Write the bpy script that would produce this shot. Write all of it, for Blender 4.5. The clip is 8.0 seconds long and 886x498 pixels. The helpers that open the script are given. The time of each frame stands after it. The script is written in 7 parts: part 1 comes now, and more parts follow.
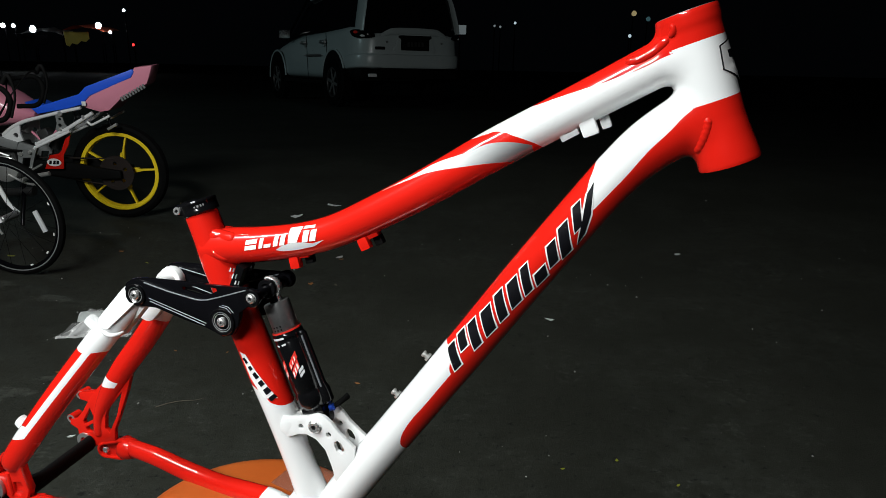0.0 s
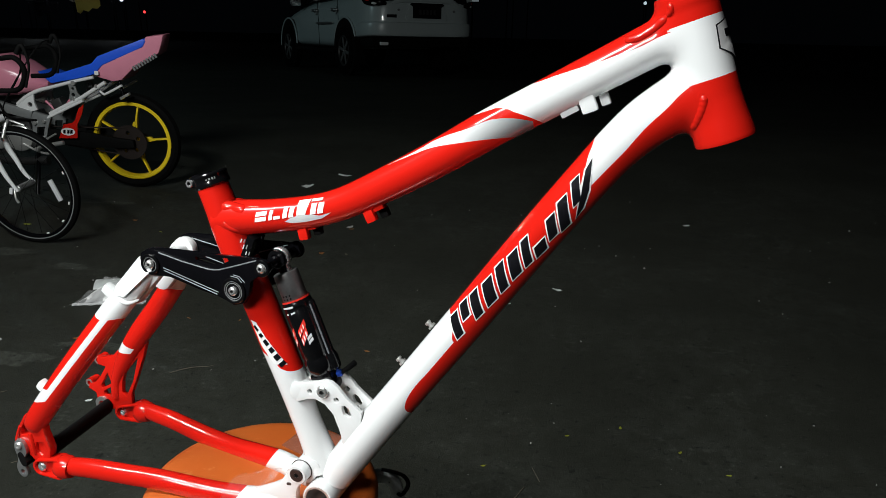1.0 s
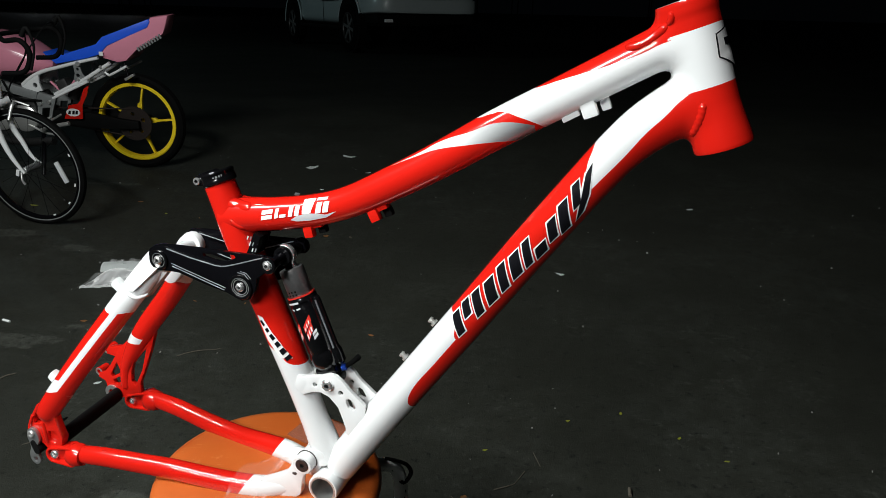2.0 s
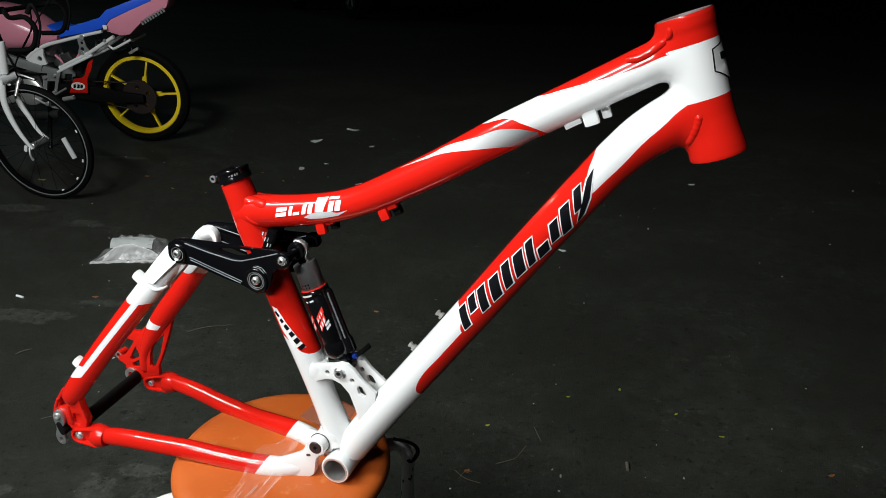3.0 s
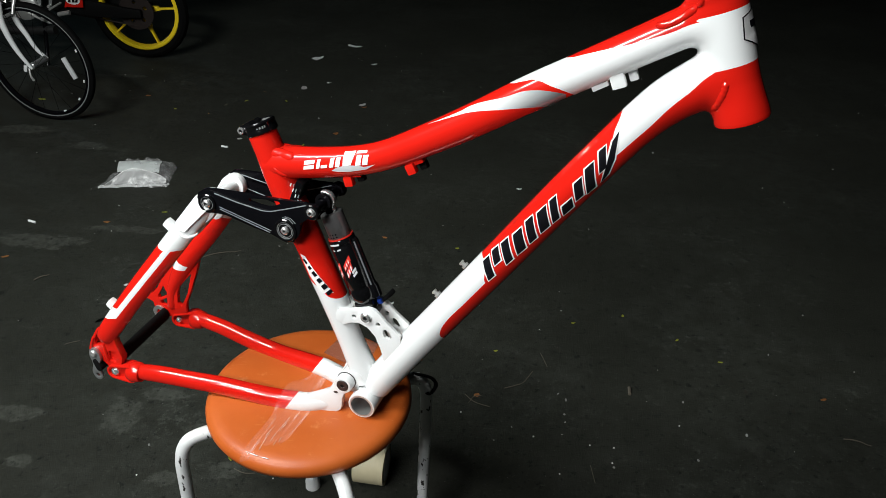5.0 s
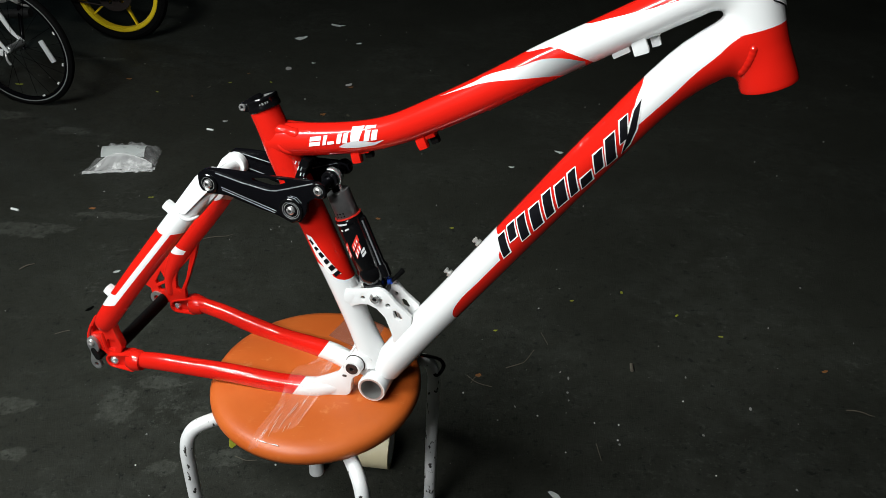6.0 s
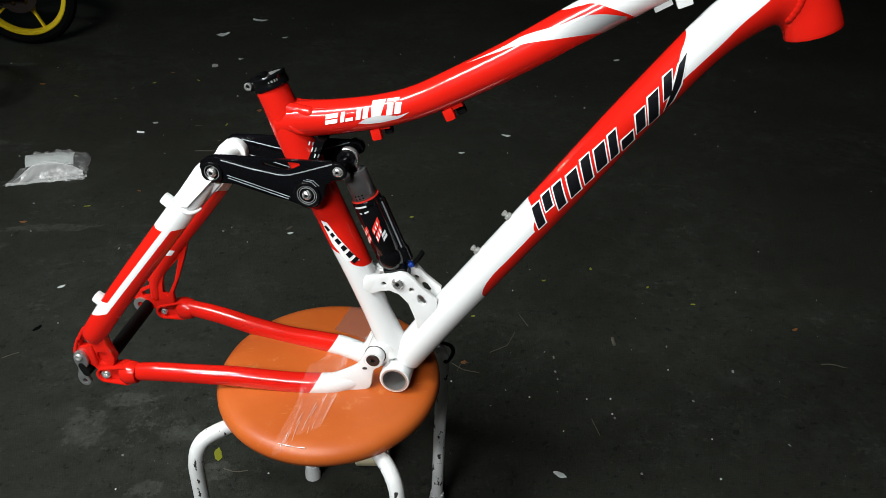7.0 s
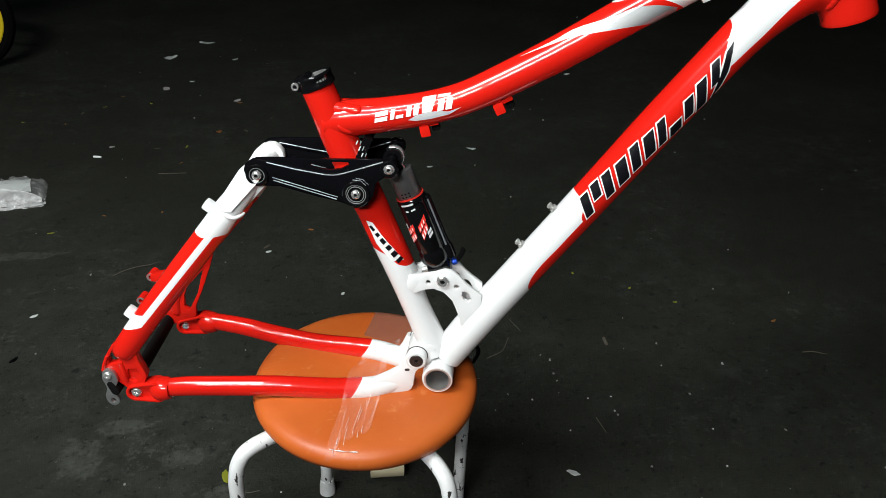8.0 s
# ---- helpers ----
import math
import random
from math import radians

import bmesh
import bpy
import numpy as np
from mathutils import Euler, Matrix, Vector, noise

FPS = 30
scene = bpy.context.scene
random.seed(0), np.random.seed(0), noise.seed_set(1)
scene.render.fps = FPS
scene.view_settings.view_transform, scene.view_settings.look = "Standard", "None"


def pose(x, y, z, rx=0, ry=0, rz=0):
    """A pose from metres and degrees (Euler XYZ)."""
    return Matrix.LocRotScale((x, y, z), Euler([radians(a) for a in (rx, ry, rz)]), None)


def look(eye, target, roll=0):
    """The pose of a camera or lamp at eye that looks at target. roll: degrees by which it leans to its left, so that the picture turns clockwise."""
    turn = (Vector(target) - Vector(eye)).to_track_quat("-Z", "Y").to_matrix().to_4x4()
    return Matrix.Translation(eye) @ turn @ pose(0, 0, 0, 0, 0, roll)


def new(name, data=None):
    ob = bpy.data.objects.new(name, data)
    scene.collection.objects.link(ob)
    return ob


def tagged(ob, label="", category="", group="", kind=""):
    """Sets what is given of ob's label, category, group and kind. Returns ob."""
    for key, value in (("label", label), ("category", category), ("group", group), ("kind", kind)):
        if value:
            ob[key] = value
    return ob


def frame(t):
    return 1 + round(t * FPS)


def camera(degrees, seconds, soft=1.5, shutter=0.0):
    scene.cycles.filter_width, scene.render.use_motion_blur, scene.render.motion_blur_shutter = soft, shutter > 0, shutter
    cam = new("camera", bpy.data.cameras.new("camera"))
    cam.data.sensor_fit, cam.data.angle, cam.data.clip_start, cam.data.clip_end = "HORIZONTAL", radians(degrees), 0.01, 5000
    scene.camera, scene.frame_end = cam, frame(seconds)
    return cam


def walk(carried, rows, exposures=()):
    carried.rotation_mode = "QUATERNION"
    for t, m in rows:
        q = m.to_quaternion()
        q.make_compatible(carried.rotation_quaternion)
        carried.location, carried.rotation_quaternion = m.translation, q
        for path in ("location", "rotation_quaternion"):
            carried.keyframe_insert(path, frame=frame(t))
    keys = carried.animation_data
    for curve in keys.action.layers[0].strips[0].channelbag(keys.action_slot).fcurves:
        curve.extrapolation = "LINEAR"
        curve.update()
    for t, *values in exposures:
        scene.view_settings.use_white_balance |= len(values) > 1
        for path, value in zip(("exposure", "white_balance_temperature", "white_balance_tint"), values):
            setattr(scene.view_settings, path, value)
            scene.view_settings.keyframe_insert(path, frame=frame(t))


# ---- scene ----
cam = camera(60.1, 8.0, soft=0.5)
PATH = [
    (0, (0.043, 0.047, 1.127), (-0.005, 1.945, 0.499), 1.0),
    (0.5, (0.048, 0.032, 1.138), (-0.018, 1.915, 0.467), 1.0),
    (1, (0.053, 0.023, 1.139), (-0.023, 1.893, 0.436), 1.0),
    (1.5, (0.055, 0.023, 1.149), (-0.027, 1.882, 0.416), 1.1),
    (3, (0.049, -0.008, 1.221), (-0.038, 1.805, 0.381), 1.2),
    (3.5, (0.04, -0.015, 1.246), (-0.042, 1.764, 0.335), 1.4),
    (4, (0.022, -0.021, 1.273), (-0.053, 1.724, 0.298), 1.5),
    (4.5, (0.014, -0.019, 1.286), (-0.056, 1.701, 0.269), 1.6),
    (6, (-0.029, 0.008, 1.262), (-0.047, 1.687, 0.176), 1.3),
    (6.5, (-0.091, 0.023, 1.239), (-0.008, 1.695, 0.144), 1.2),
    (7, (-0.17, 0.04, 1.214), (0.03, 1.705, 0.124), 1.3),
    (7.5, (-0.25, 0.049, 1.198), (0.047, 1.715, 0.132), 1.8),
    (8, (-0.318, 0.04, 1.184), (0.062, 1.709, 0.149), 1.9),
]
walk(cam, [(t, look(eye, target, roll)) for t, eye, target, roll in PATH])

# ---- world and light ----
world = bpy.data.worlds.new("night_sky")
scene.world = world
world.use_nodes = True
world.node_tree.nodes["Background"].inputs["Color"].default_value = (0.35, 0.45, 0.6, 1)
world.node_tree.nodes["Background"].inputs["Strength"].default_value = 0.0015


def area_lamp(name, m, sx, sy, watts, colour, beam=180):
    data = bpy.data.lights.new(name, "AREA")
    data.shape, data.size, data.size_y, data.energy, data.color = "RECTANGLE", sx, sy, watts, colour
    data.spread = radians(beam)
    ob = new(name, data)
    ob.matrix_world = m
    return ob


# the shop's tube lamp on the left, in line with the bicycle frame
area_lamp("shop_tube_lamp", pose(-1.48, 0.22, 2.55, 45, 0, -30), 1.25, 0.20, 80, (0.95, 1.0, 0.98))
# an unseen fill lamp, added further back to brighten the near sides
area_lamp("fill_tube_lamp", look((-1.25, -1.1, 2.25), (0.1, 1.8, 0.3)), 1.2, 0.16, 15.5, (0.95, 0.97, 0.97), 88)
# a street lamp out of view lights the parked car from its left
street = bpy.data.lights.new("street_lamp_light", "POINT")
street.energy, street.shadow_soft_size, street.color = 120, 0.15, (0.65, 0.95, 1.0)
new("street_lamp_light", street).location = (-9.5, 10.5, 3.2)

# ---- materials ----


class Nodes:
    """A short way to wire a material."""

    def __init__(self, name):
        self.m = bpy.data.materials.new(name)
        self.m.use_nodes = True
        self.t = self.m.node_tree
        self.b = self.t.nodes["Principled BSDF"]
        self.co = None

    def put(self, sock, v):
        if isinstance(v, bpy.types.NodeSocket):
            self.t.links.new(v, sock)
        elif v is not None:
            sock.default_value = v

    def math(self, op, a, b=None, c=None):
        n = self.t.nodes.new("ShaderNodeMath")
        n.operation = op
        for i, v in enumerate((a, b, c)):
            self.put(n.inputs[i], v)
        return n.outputs[0]

    def obj(self):
        if self.co is None:
            self.co = self.t.nodes.new("ShaderNodeTexCoord").outputs["Object"]
        return self.co

    def xyz(self):
        n = self.t.nodes.new("ShaderNodeSeparateXYZ")
        self.put(n.inputs[0], self.obj())
        return n.outputs

    def noise(self, scale, detail=4, rough=0.5, stretch=None):
        co = self.obj()
        if stretch:
            mp = self.t.nodes.new("ShaderNodeMapping")
            self.put(mp.inputs[0], co)
            mp.inputs["Scale"].default_value = stretch
            co = mp.outputs[0]
        n = self.t.nodes.new("ShaderNodeTexNoise")
        self.put(n.inputs["Vector"], co)
        n.inputs["Scale"].default_value, n.inputs["Detail"].default_value, n.inputs["Roughness"].default_value = scale, detail, rough
        return n.outputs[0]

    def ramp(self, fac, *stops):
        n = self.t.nodes.new("ShaderNodeValToRGB")
        while len(n.color_ramp.elements) < len(stops):
            n.color_ramp.elements.new(0.5)
        for e, (p, c) in zip(n.color_ramp.elements, stops):
            e.position, e.color = p, (*c, 1) if isinstance(c, tuple) else (c, c, c, 1)
        self.put(n.inputs[0], fac)
        return n.outputs[0]

    def mix(self, fac, a, b):
        n = self.t.nodes.new("ShaderNodeMix")
        n.data_type = "RGBA"
        self.put(n.inputs[0], fac)
        self.put(n.inputs[6], (*a, 1) if isinstance(a, tuple) else a)
        self.put(n.inputs[7], (*b, 1) if isinstance(b, tuple) else b)
        return n.outputs[2]

    def curve(self, v, pts):
        """A smooth line through (a, b) points: b as a function of the socket v."""
        a0, a1 = pts[0][0], pts[-1][0]
        b0, b1 = min(p[1] for p in pts) - 1e-3, max(p[1] for p in pts) + 1e-3
        u = self.math("DIVIDE", self.math("SUBTRACT", v, a0), a1 - a0)
        n = self.t.nodes.new("ShaderNodeFloatCurve")
        c = n.mapping.curves[0]
        c.points[0].location = (0, (pts[0][1] - b0) / (b1 - b0))
        c.points[1].location = (1, (pts[-1][1] - b0) / (b1 - b0))
        for a, b in pts[1:-1]:
            c.points.new((a - a0) / (a1 - a0), (b - b0) / (b1 - b0))
        n.mapping.update()
        self.put(n.inputs["Value"], u)
        return self.math("MULTIPLY_ADD", n.outputs[0], b1 - b0, b0)

    def bump(self, height, strength, distance):
        n = self.t.nodes.new("ShaderNodeBump")
        n.inputs["Strength"].default_value, n.inputs["Distance"].default_value = strength, distance
        self.put(n.inputs["Height"], height)
        self.put(self.b.inputs["Normal"], n.outputs[0])

    def done(self, colour, rough, metal=0.0, coat=0.0):
        self.put(self.b.inputs["Base Color"], (*colour, 1) if isinstance(colour, tuple) else colour)
        self.put(self.b.inputs["Roughness"], rough)
        self.b.inputs["Metallic"].default_value = metal
        self.b.inputs["Coat Weight"].default_value = coat
        self.b.inputs["Coat Roughness"].default_value = 0.025
        return self.m


def plain(name, colour, rough, metal=0.0, grain=60.0, vary=0.12, bump=0.05, coat=0.0):
    """One colour with a fine grain, worn at two scales."""
    n = Nodes(name)
    dark = tuple(c * (1 - vary) for c in colour)
    big = n.noise(grain * 0.12, 3)
    fine = n.noise(grain, 5)
    col = n.mix(n.math("MULTIPLY_ADD", big, 0.5, n.math("MULTIPLY", fine, 0.5)), dark, tuple(min(1, c * (1 + vary)) for c in colour))
    r = n.math("MULTIPLY_ADD", fine, 0.12, rough - 0.06)
    if bump:
        n.bump(fine, bump, 0.002)
    return n.done(col, r, metal, coat)


RED, WHITE, SILVER = (0.57, 0.0105, 0.0055), (0.74, 0.75, 0.75), (0.19, 0.205, 0.21)


def paint(name, masks):
    """Gloss paint: red, with white and silver where masks(n, x, y, z) says."""
    n = Nodes(name)
    x, y, z = n.xyz()
    col = n.mix(n.noise(9, 3), RED, (0.63, 0.0135, 0.007))
    for mask, tint in masks(n, x, y, z):
        col = n.mix(mask, col, tint)
    dust = n.noise(420, 2, 0.7)
    r = n.math("MULTIPLY_ADD", n.noise(35, 4), 0.10, 0.20)
    n.bump(n.math("ADD", n.noise(260, 2), n.math("MULTIPLY", dust, 0.3)), 0.02, 0.001)
    m = n.done(col, r, 0.0, 1.0)
    n.b.inputs["Specular IOR Level"].default_value = 0.12
    return m


def both(n, *m):
    out = m[0]
    for k in m[1:]:
        out = n.math("MULTIPLY", out, k)
    return out


def top_tube_masks(n, x, y, z):
    up = n.curve(x, [(0.16, 0.536), (0.195, 0.534), (0.2405, 0.5455), (0.2676, 0.5562), (0.2892, 0.5645), (0.3094, 0.5720), (0.3312, 0.5812), (0.3475, 0.5885), (0.364, 0.5980), (0.381, 0.6060), (0.40, 0.6160)])
    low = n.curve(x, [(0.16, 0.502), (0.182, 0.5092), (0.1981, 0.5156), (0.2123, 0.5192), (0.2274, 0.5165), (0.2472, 0.5106), (0.257, 0.5035), (0.266, 0.48), (0.40, 0.48)])
    a = both(n, n.math("LESS_THAN", z, up), n.math("GREATER_THAN", z, low), n.math("GREATER_THAN", x, 0.165))
    bu = n.curve(x, [(0.0777, 0.4433), (0.1189, 0.4664), (0.1394, 0.4793), (0.173, 0.4936), (0.215, 0.5093), (0.2442, 0.5083), (0.2635, 0.503)])
    bl = n.curve(x, [(0.0777, 0.4433), (0.1121, 0.4599), (0.1398, 0.4719), (0.1738, 0.4804), (0.207, 0.4867), (0.2298, 0.489), (0.2635, 0.4925)])
    b = both(n, n.math("LESS_THAN", z, bu), n.math("GREATER_THAN", z, bl), n.math("GREATER_THAN", x, 0.079), n.math("LESS_THAN", x, 0.246))
    return [(a, WHITE), (b, n.mix(n.math("MULTIPLY", n.math("SUBTRACT", x, 0.155), 12.0), WHITE, SILVER))]


def down_tube_masks(n, x, y, z):
    u = n.math("MULTIPLY_ADD", x, 0.567, n.math("MULTIPLY", z, 0.824))
    v = n.math("MULTIPLY_ADD", x, -0.824, n.math("MULTIPLY", z, 0.567))
    c = n.curve(u, [(0.10, -0.08), (0.165, -0.06), (0.1806, -0.0176), (0.191, -0.007), (0.2113, -0.002), (0.255, -0.0018), (0.34, -0.0018)])
    d = n.curve(v, [(-0.06, 0.300), (-0.0018, 0.303), (0.02, 0.3237), (0.035, 0.3196), (0.06, 0.31)])
    low = n.math("MULTIPLY", n.math("GREATER_THAN", v, c), n.math("LESS_THAN", u, d))
    low = n.math("MAXIMUM", low, n.math("LESS_THAN", u, 0.165))
    e = n.curve(v, [(-0.04, 0.525), (-0.0031, 0.5363), (0.0162, 0.563), (0.0264, 0.584), (0.05, 0.60)])
    f = n.curve(x, [(0.28, 0.405), (0.3065, 0.44), (0.3281, 0.4677), (0.3412, 0.4843), (0.3611, 0.512), (0.3790, 0.5325), (0.390, 0.5465), (0.400, 0.5553), (0.43, 0.5674)])
    up = n.math("MULTIPLY", n.math("GREATER_THAN", u, e), n.math("GREATER_THAN", z, f))
    return [(n.math("MAXIMUM", low, up), WHITE)]


def head_tube_masks(n, x, y, z):
    s = n.math("MULTIPLY_ADD", x, 0.375, n.math("MULTIPLY", z, -0.927))
    return [(n.math("MULTIPLY", n.math("GREATER_THAN", s, -0.4215), n.math("LESS_THAN", s, -0.3648)), WHITE)]


def seat_tube_masks(n, x, y, z):
    f = n.curve(x, [(-0.20, 0.196), (-0.13, 0.192), (-0.095, 0.188), (-0.079, 0.1845), (-0.0660, 0.1765), (-0.0537, 0.1671), (-0.0405, 0.1646), (-0.023, 0.1669), (0.02, 0.172)])
    return [(n.math("LESS_THAN", z, f), WHITE)]


def seat_stay_masks(n, x, y, z):
    """The stay with the cable tabs: white top, a thin stripe and its hooked foot."""
    w = n.math("MULTIPLY_ADD", x, 0.62, n.math("MULTIPLY", z, 0.78))
    q = n.math("MULTIPLY_ADD", x, -0.78, n.math("MULTIPLY", z, 0.62))
    top = n.math("GREATER_THAN", w, n.curve(q, [(0.31, 0.012), (0.3441, 0.0023), (0.352, -0.004), (0.362, -0.0135), (0.3743, -0.0189), (0.41, -0.022)]))
    stripe = both(n, n.math("LESS_THAN", n.math("ABSOLUTE", n.math("SUBTRACT", q, 0.3587)), 0.0041), n.math("GREATER_THAN", w, -0.168), n.math("LESS_THAN", y, -0.045))
    foot = both(n, n.math("GREATER_THAN", q, 0.3546), n.math("GREATER_THAN", w, n.math("MULTIPLY_ADD", n.math("SUBTRACT", q, 0.3543), -1.44, -0.1715)), n.math("LESS_THAN", w, n.math("MULTIPLY_ADD", n.math("SUBTRACT", q, 0.3627), -1.1, -0.1563)))
    return [(n.math("MAXIMUM", top, n.math("MAXIMUM", stripe, foot)), WHITE)]


def brake_stay_masks(n, x, y, z):
    """The other stay: white top and a short white patch."""
    xs = n.math("ADD", x, 0.005)
    w = n.math("MULTIPLY_ADD", xs, 0.62, n.math("MULTIPLY", z, 0.78))
    q = n.math("MULTIPLY_ADD", xs, -0.78, n.math("MULTIPLY", z, 0.62))
    high = n.math("MULTIPLY_ADD", n.math("SUBTRACT", q, 0.350), -0.4, -0.136)
    low = n.math("MULTIPLY_ADD", n.math("SUBTRACT", q, 0.350), -0.9, -0.152)
    patch = both(n, n.math("GREATER_THAN", q, 0.341), n.math("LESS_THAN", w, high), n.math("GREATER_THAN", w, low))
    top = n.math("GREATER_THAN", w, n.curve(q, [(0.30, 0.018), (0.3375, 0.015), (0.351, 0.007), (0.367, 0.0), (0.40, -0.004)]))
    return [(n.math("MAXIMUM", top, patch), WHITE)]


def chain_stay_masks(n, x, y, z):
    return [(n.math("GREATER_THAN", n.math("MULTIPLY_ADD", z, -0.62, x), n.math("MULTIPLY_ADD", n.math("GREATER_THAN", y, 0.0), -0.004, -0.1015)), WHITE)]


M = {
    "top_tube": paint("red_white_top_tube_paint", top_tube_masks),
    "down_tube": paint("red_white_down_tube_paint", down_tube_masks),
    "head_tube": paint("red_white_head_tube_paint", head_tube_masks),
    "seat_tube": paint("red_white_seat_tube_paint", seat_tube_masks),
    "seat_stay": paint("red_white_seat_stay_paint", seat_stay_masks),
    "brake_stay": paint("red_white_brake_stay_paint", brake_stay_masks),
    "chain_stay": paint("red_white_chain_stay_paint", chain_stay_masks),
    "red": paint("red_gloss_paint", lambda n, x, y, z: []),
    "white": plain("white_gloss_paint", WHITE, 0.22, grain=30, vary=0.03, bump=0.01, coat=0.3),
    "black_metal": plain("black_anodised_metal", (0.0035, 0.0035, 0.0045), 0.17, 0.1, grain=180, vary=0.3, bump=0.0),
    "black_gloss": plain("black_gloss_metal", (0.0035, 0.0035, 0.004), 0.11, 0.0, grain=90, vary=0.3, bump=0.01),
    "black_decal": plain("black_vinyl", (0.006, 0.006, 0.008), 0.25, grain=120, vary=0.3, bump=0.0),
    "white_decal": plain("white_vinyl", (0.78, 0.78, 0.77), 0.3, grain=120, vary=0.04, bump=0.0),
    "silver_decal": plain("silver_vinyl", (0.55, 0.56, 0.57), 0.35, grain=120, vary=0.08, bump=0.0),
    "red_decal": plain("red_vinyl", (0.66, 0.03, 0.02), 0.35, grain=120, vary=0.1, bump=0.0),
    "steel": plain("bright_steel", (0.72, 0.72, 0.70), 0.30, 0.75, grain=150, vary=0.1, bump=0.02),
    "chrome": plain("polished_chrome_steel", (0.86, 0.86, 0.85), 0.26, 0.85, grain=150, vary=0.05, bump=0.01),
    "bare": plain("bare_machined_alloy", (0.50, 0.50, 0.49), 0.34, 0.8, grain=300, vary=0.15, bump=0.06),
    "link_edge": plain("polished_edge_metal", (0.24, 0.26, 0.28), 0.34, 0.5, grain=200, vary=0.4, bump=0.02),
    "grey_alloy": plain("grey_shot_alloy", (0.40, 0.41, 0.41), 0.36, 0.8, grain=200, vary=0.2, bump=0.05),
    "can_grey": plain("dark_grey_machined_can", (0.16, 0.16, 0.16), 0.40, 0.7, grain=260, vary=0.35, bump=0.06),
    "dark_bolt": plain("dark_bolt_steel", (0.05, 0.04, 0.038), 0.35, 0.6, grain=150, vary=0.2, bump=0.03),
    "blue": plain("blue_anodised_metal", (0.02, 0.07, 0.45), 0.3, 0.7, grain=100, vary=0.1, bump=0.02),
    "rubber": plain("black_rubber", (0.0035, 0.0035, 0.0035), 0.75, grain=220, vary=0.3, bump=0.2),
    "black_plastic": plain("black_plastic", (0.003, 0.003, 0.003), 0.75, grain=160, vary=0.25, bump=0.1),
    "yellow": plain("yellow_wheel_paint", (0.86, 0.62, 0.015), 0.4, grain=60, vary=0.12, bump=0.05),
    "pink": plain("pink_fairing_paint", (0.68, 0.25, 0.34), 0.22, grain=30, vary=0.08, bump=0.02),
    "seat_blue": plain("blue_seat_vinyl", (0.012, 0.10, 0.75), 0.42, grain=90, vary=0.12, bump=0.1),
    "frame_grey": plain("grey_frame_paint", (0.24, 0.25, 0.25), 0.4, 0.3, grain=70, vary=0.2, bump=0.06),
    "engine": plain("oily_engine_metal", (0.10, 0.10, 0.10), 0.4, 0.8, grain=60, vary=0.5, bump=0.2),
    "sprocket": plain("rusty_sprocket_steel", (0.018, 0.012, 0.010), 0.65, 0.2, grain=90, vary=0.4, bump=0.2),
    "car_white": plain("white_car_paint", (0.46, 0.53, 0.53), 0.3, grain=8, vary=0.06, bump=0.0, coat=0.4),
    "car_glass": plain("dark_car_glass", (0.004, 0.005, 0.006), 0.08, grain=5, vary=0.1, bump=0.0),
    "lamp_red": plain("red_lamp_lens", (0.85, 0.03, 0.02), 0.2, grain=60, vary=0.1, bump=0.02),
    "beige": plain("beige_tape_roll", (0.62, 0.55, 0.36), 0.55, grain=70, vary=0.12, bump=0.1),
    "paper": plain("white_paper", (0.84, 0.87, 0.86), 0.7, grain=60, vary=0.06, bump=0.05),
    "card": plain("ribbed_grey_card", (0.62, 0.60, 0.60), 0.7, grain=60, vary=0.1, bump=0.1),
    "leaf": plain("yellow_green_leaf", (0.36, 0.38, 0.03), 0.6, grain=80, vary=0.3, bump=0.1),
    "dry_leaf": plain("brown_dry_leaf", (0.34, 0.14, 0.04), 0.7, grain=80, vary=0.3, bump=0.1),
    "twig": plain("dry_twig", (0.09, 0.078, 0.058), 0.8, grain=80, vary=0.3, bump=0.2),
    "cloth_yellow": plain("yellow_stall_cloth", (0.55, 0.45, 0.08), 0.8, grain=3, vary=0.25, bump=0.2),
    "cloth_red": plain("orange_stall_awning", (0.6, 0.12, 0.05), 0.8, grain=3, vary=0.25, bump=0.2),
    "grip": plain("grey_grit", (0.20, 0.20, 0.19), 0.85, grain=100, vary=0.4, bump=0.2),
}

for key, sheen in (("rubber", 0.05), ("black_gloss", 0.45), ("black_metal", 0.13), ("black_plastic", 0.12), ("engine", 0.4), ("sprocket", 0.3)):
    M[key].node_tree.nodes["Principled BSDF"].inputs["Specular IOR Level"].default_value = sheen


def stool_top_material():
    n = Nodes("worn_orange_plastic")
    blot = n.noise(7, 5, 0.6)
    fine = n.noise(140, 4, 0.7)
    scr = n.noise(30, 3, 0.6, (1, 7, 1))
    col = n.mix(n.ramp(blot, (0.35, 0.0), (0.7, 1.0)), (0.43, 0.080, 0.010), (0.52, 0.115, 0.018))
    col = n.mix(n.math("MULTIPLY", n.ramp(n.noise(22, 6, 0.7), (0.60, 0.0), (0.72, 1.0)), 0.45), col, (0.68, 0.29, 0.11))
    col = n.mix(n.math("MULTIPLY", n.ramp(scr, (0.66, 0.0), (0.74, 1.0)), 0.3), col, (0.7, 0.34, 0.14))
    n.bump(n.math("ADD", fine, n.math("MULTIPLY", scr, 0.6)), 0.08, 0.001)
    return n.done(col, n.math("MULTIPLY_ADD", blot, 0.2, 0.36))


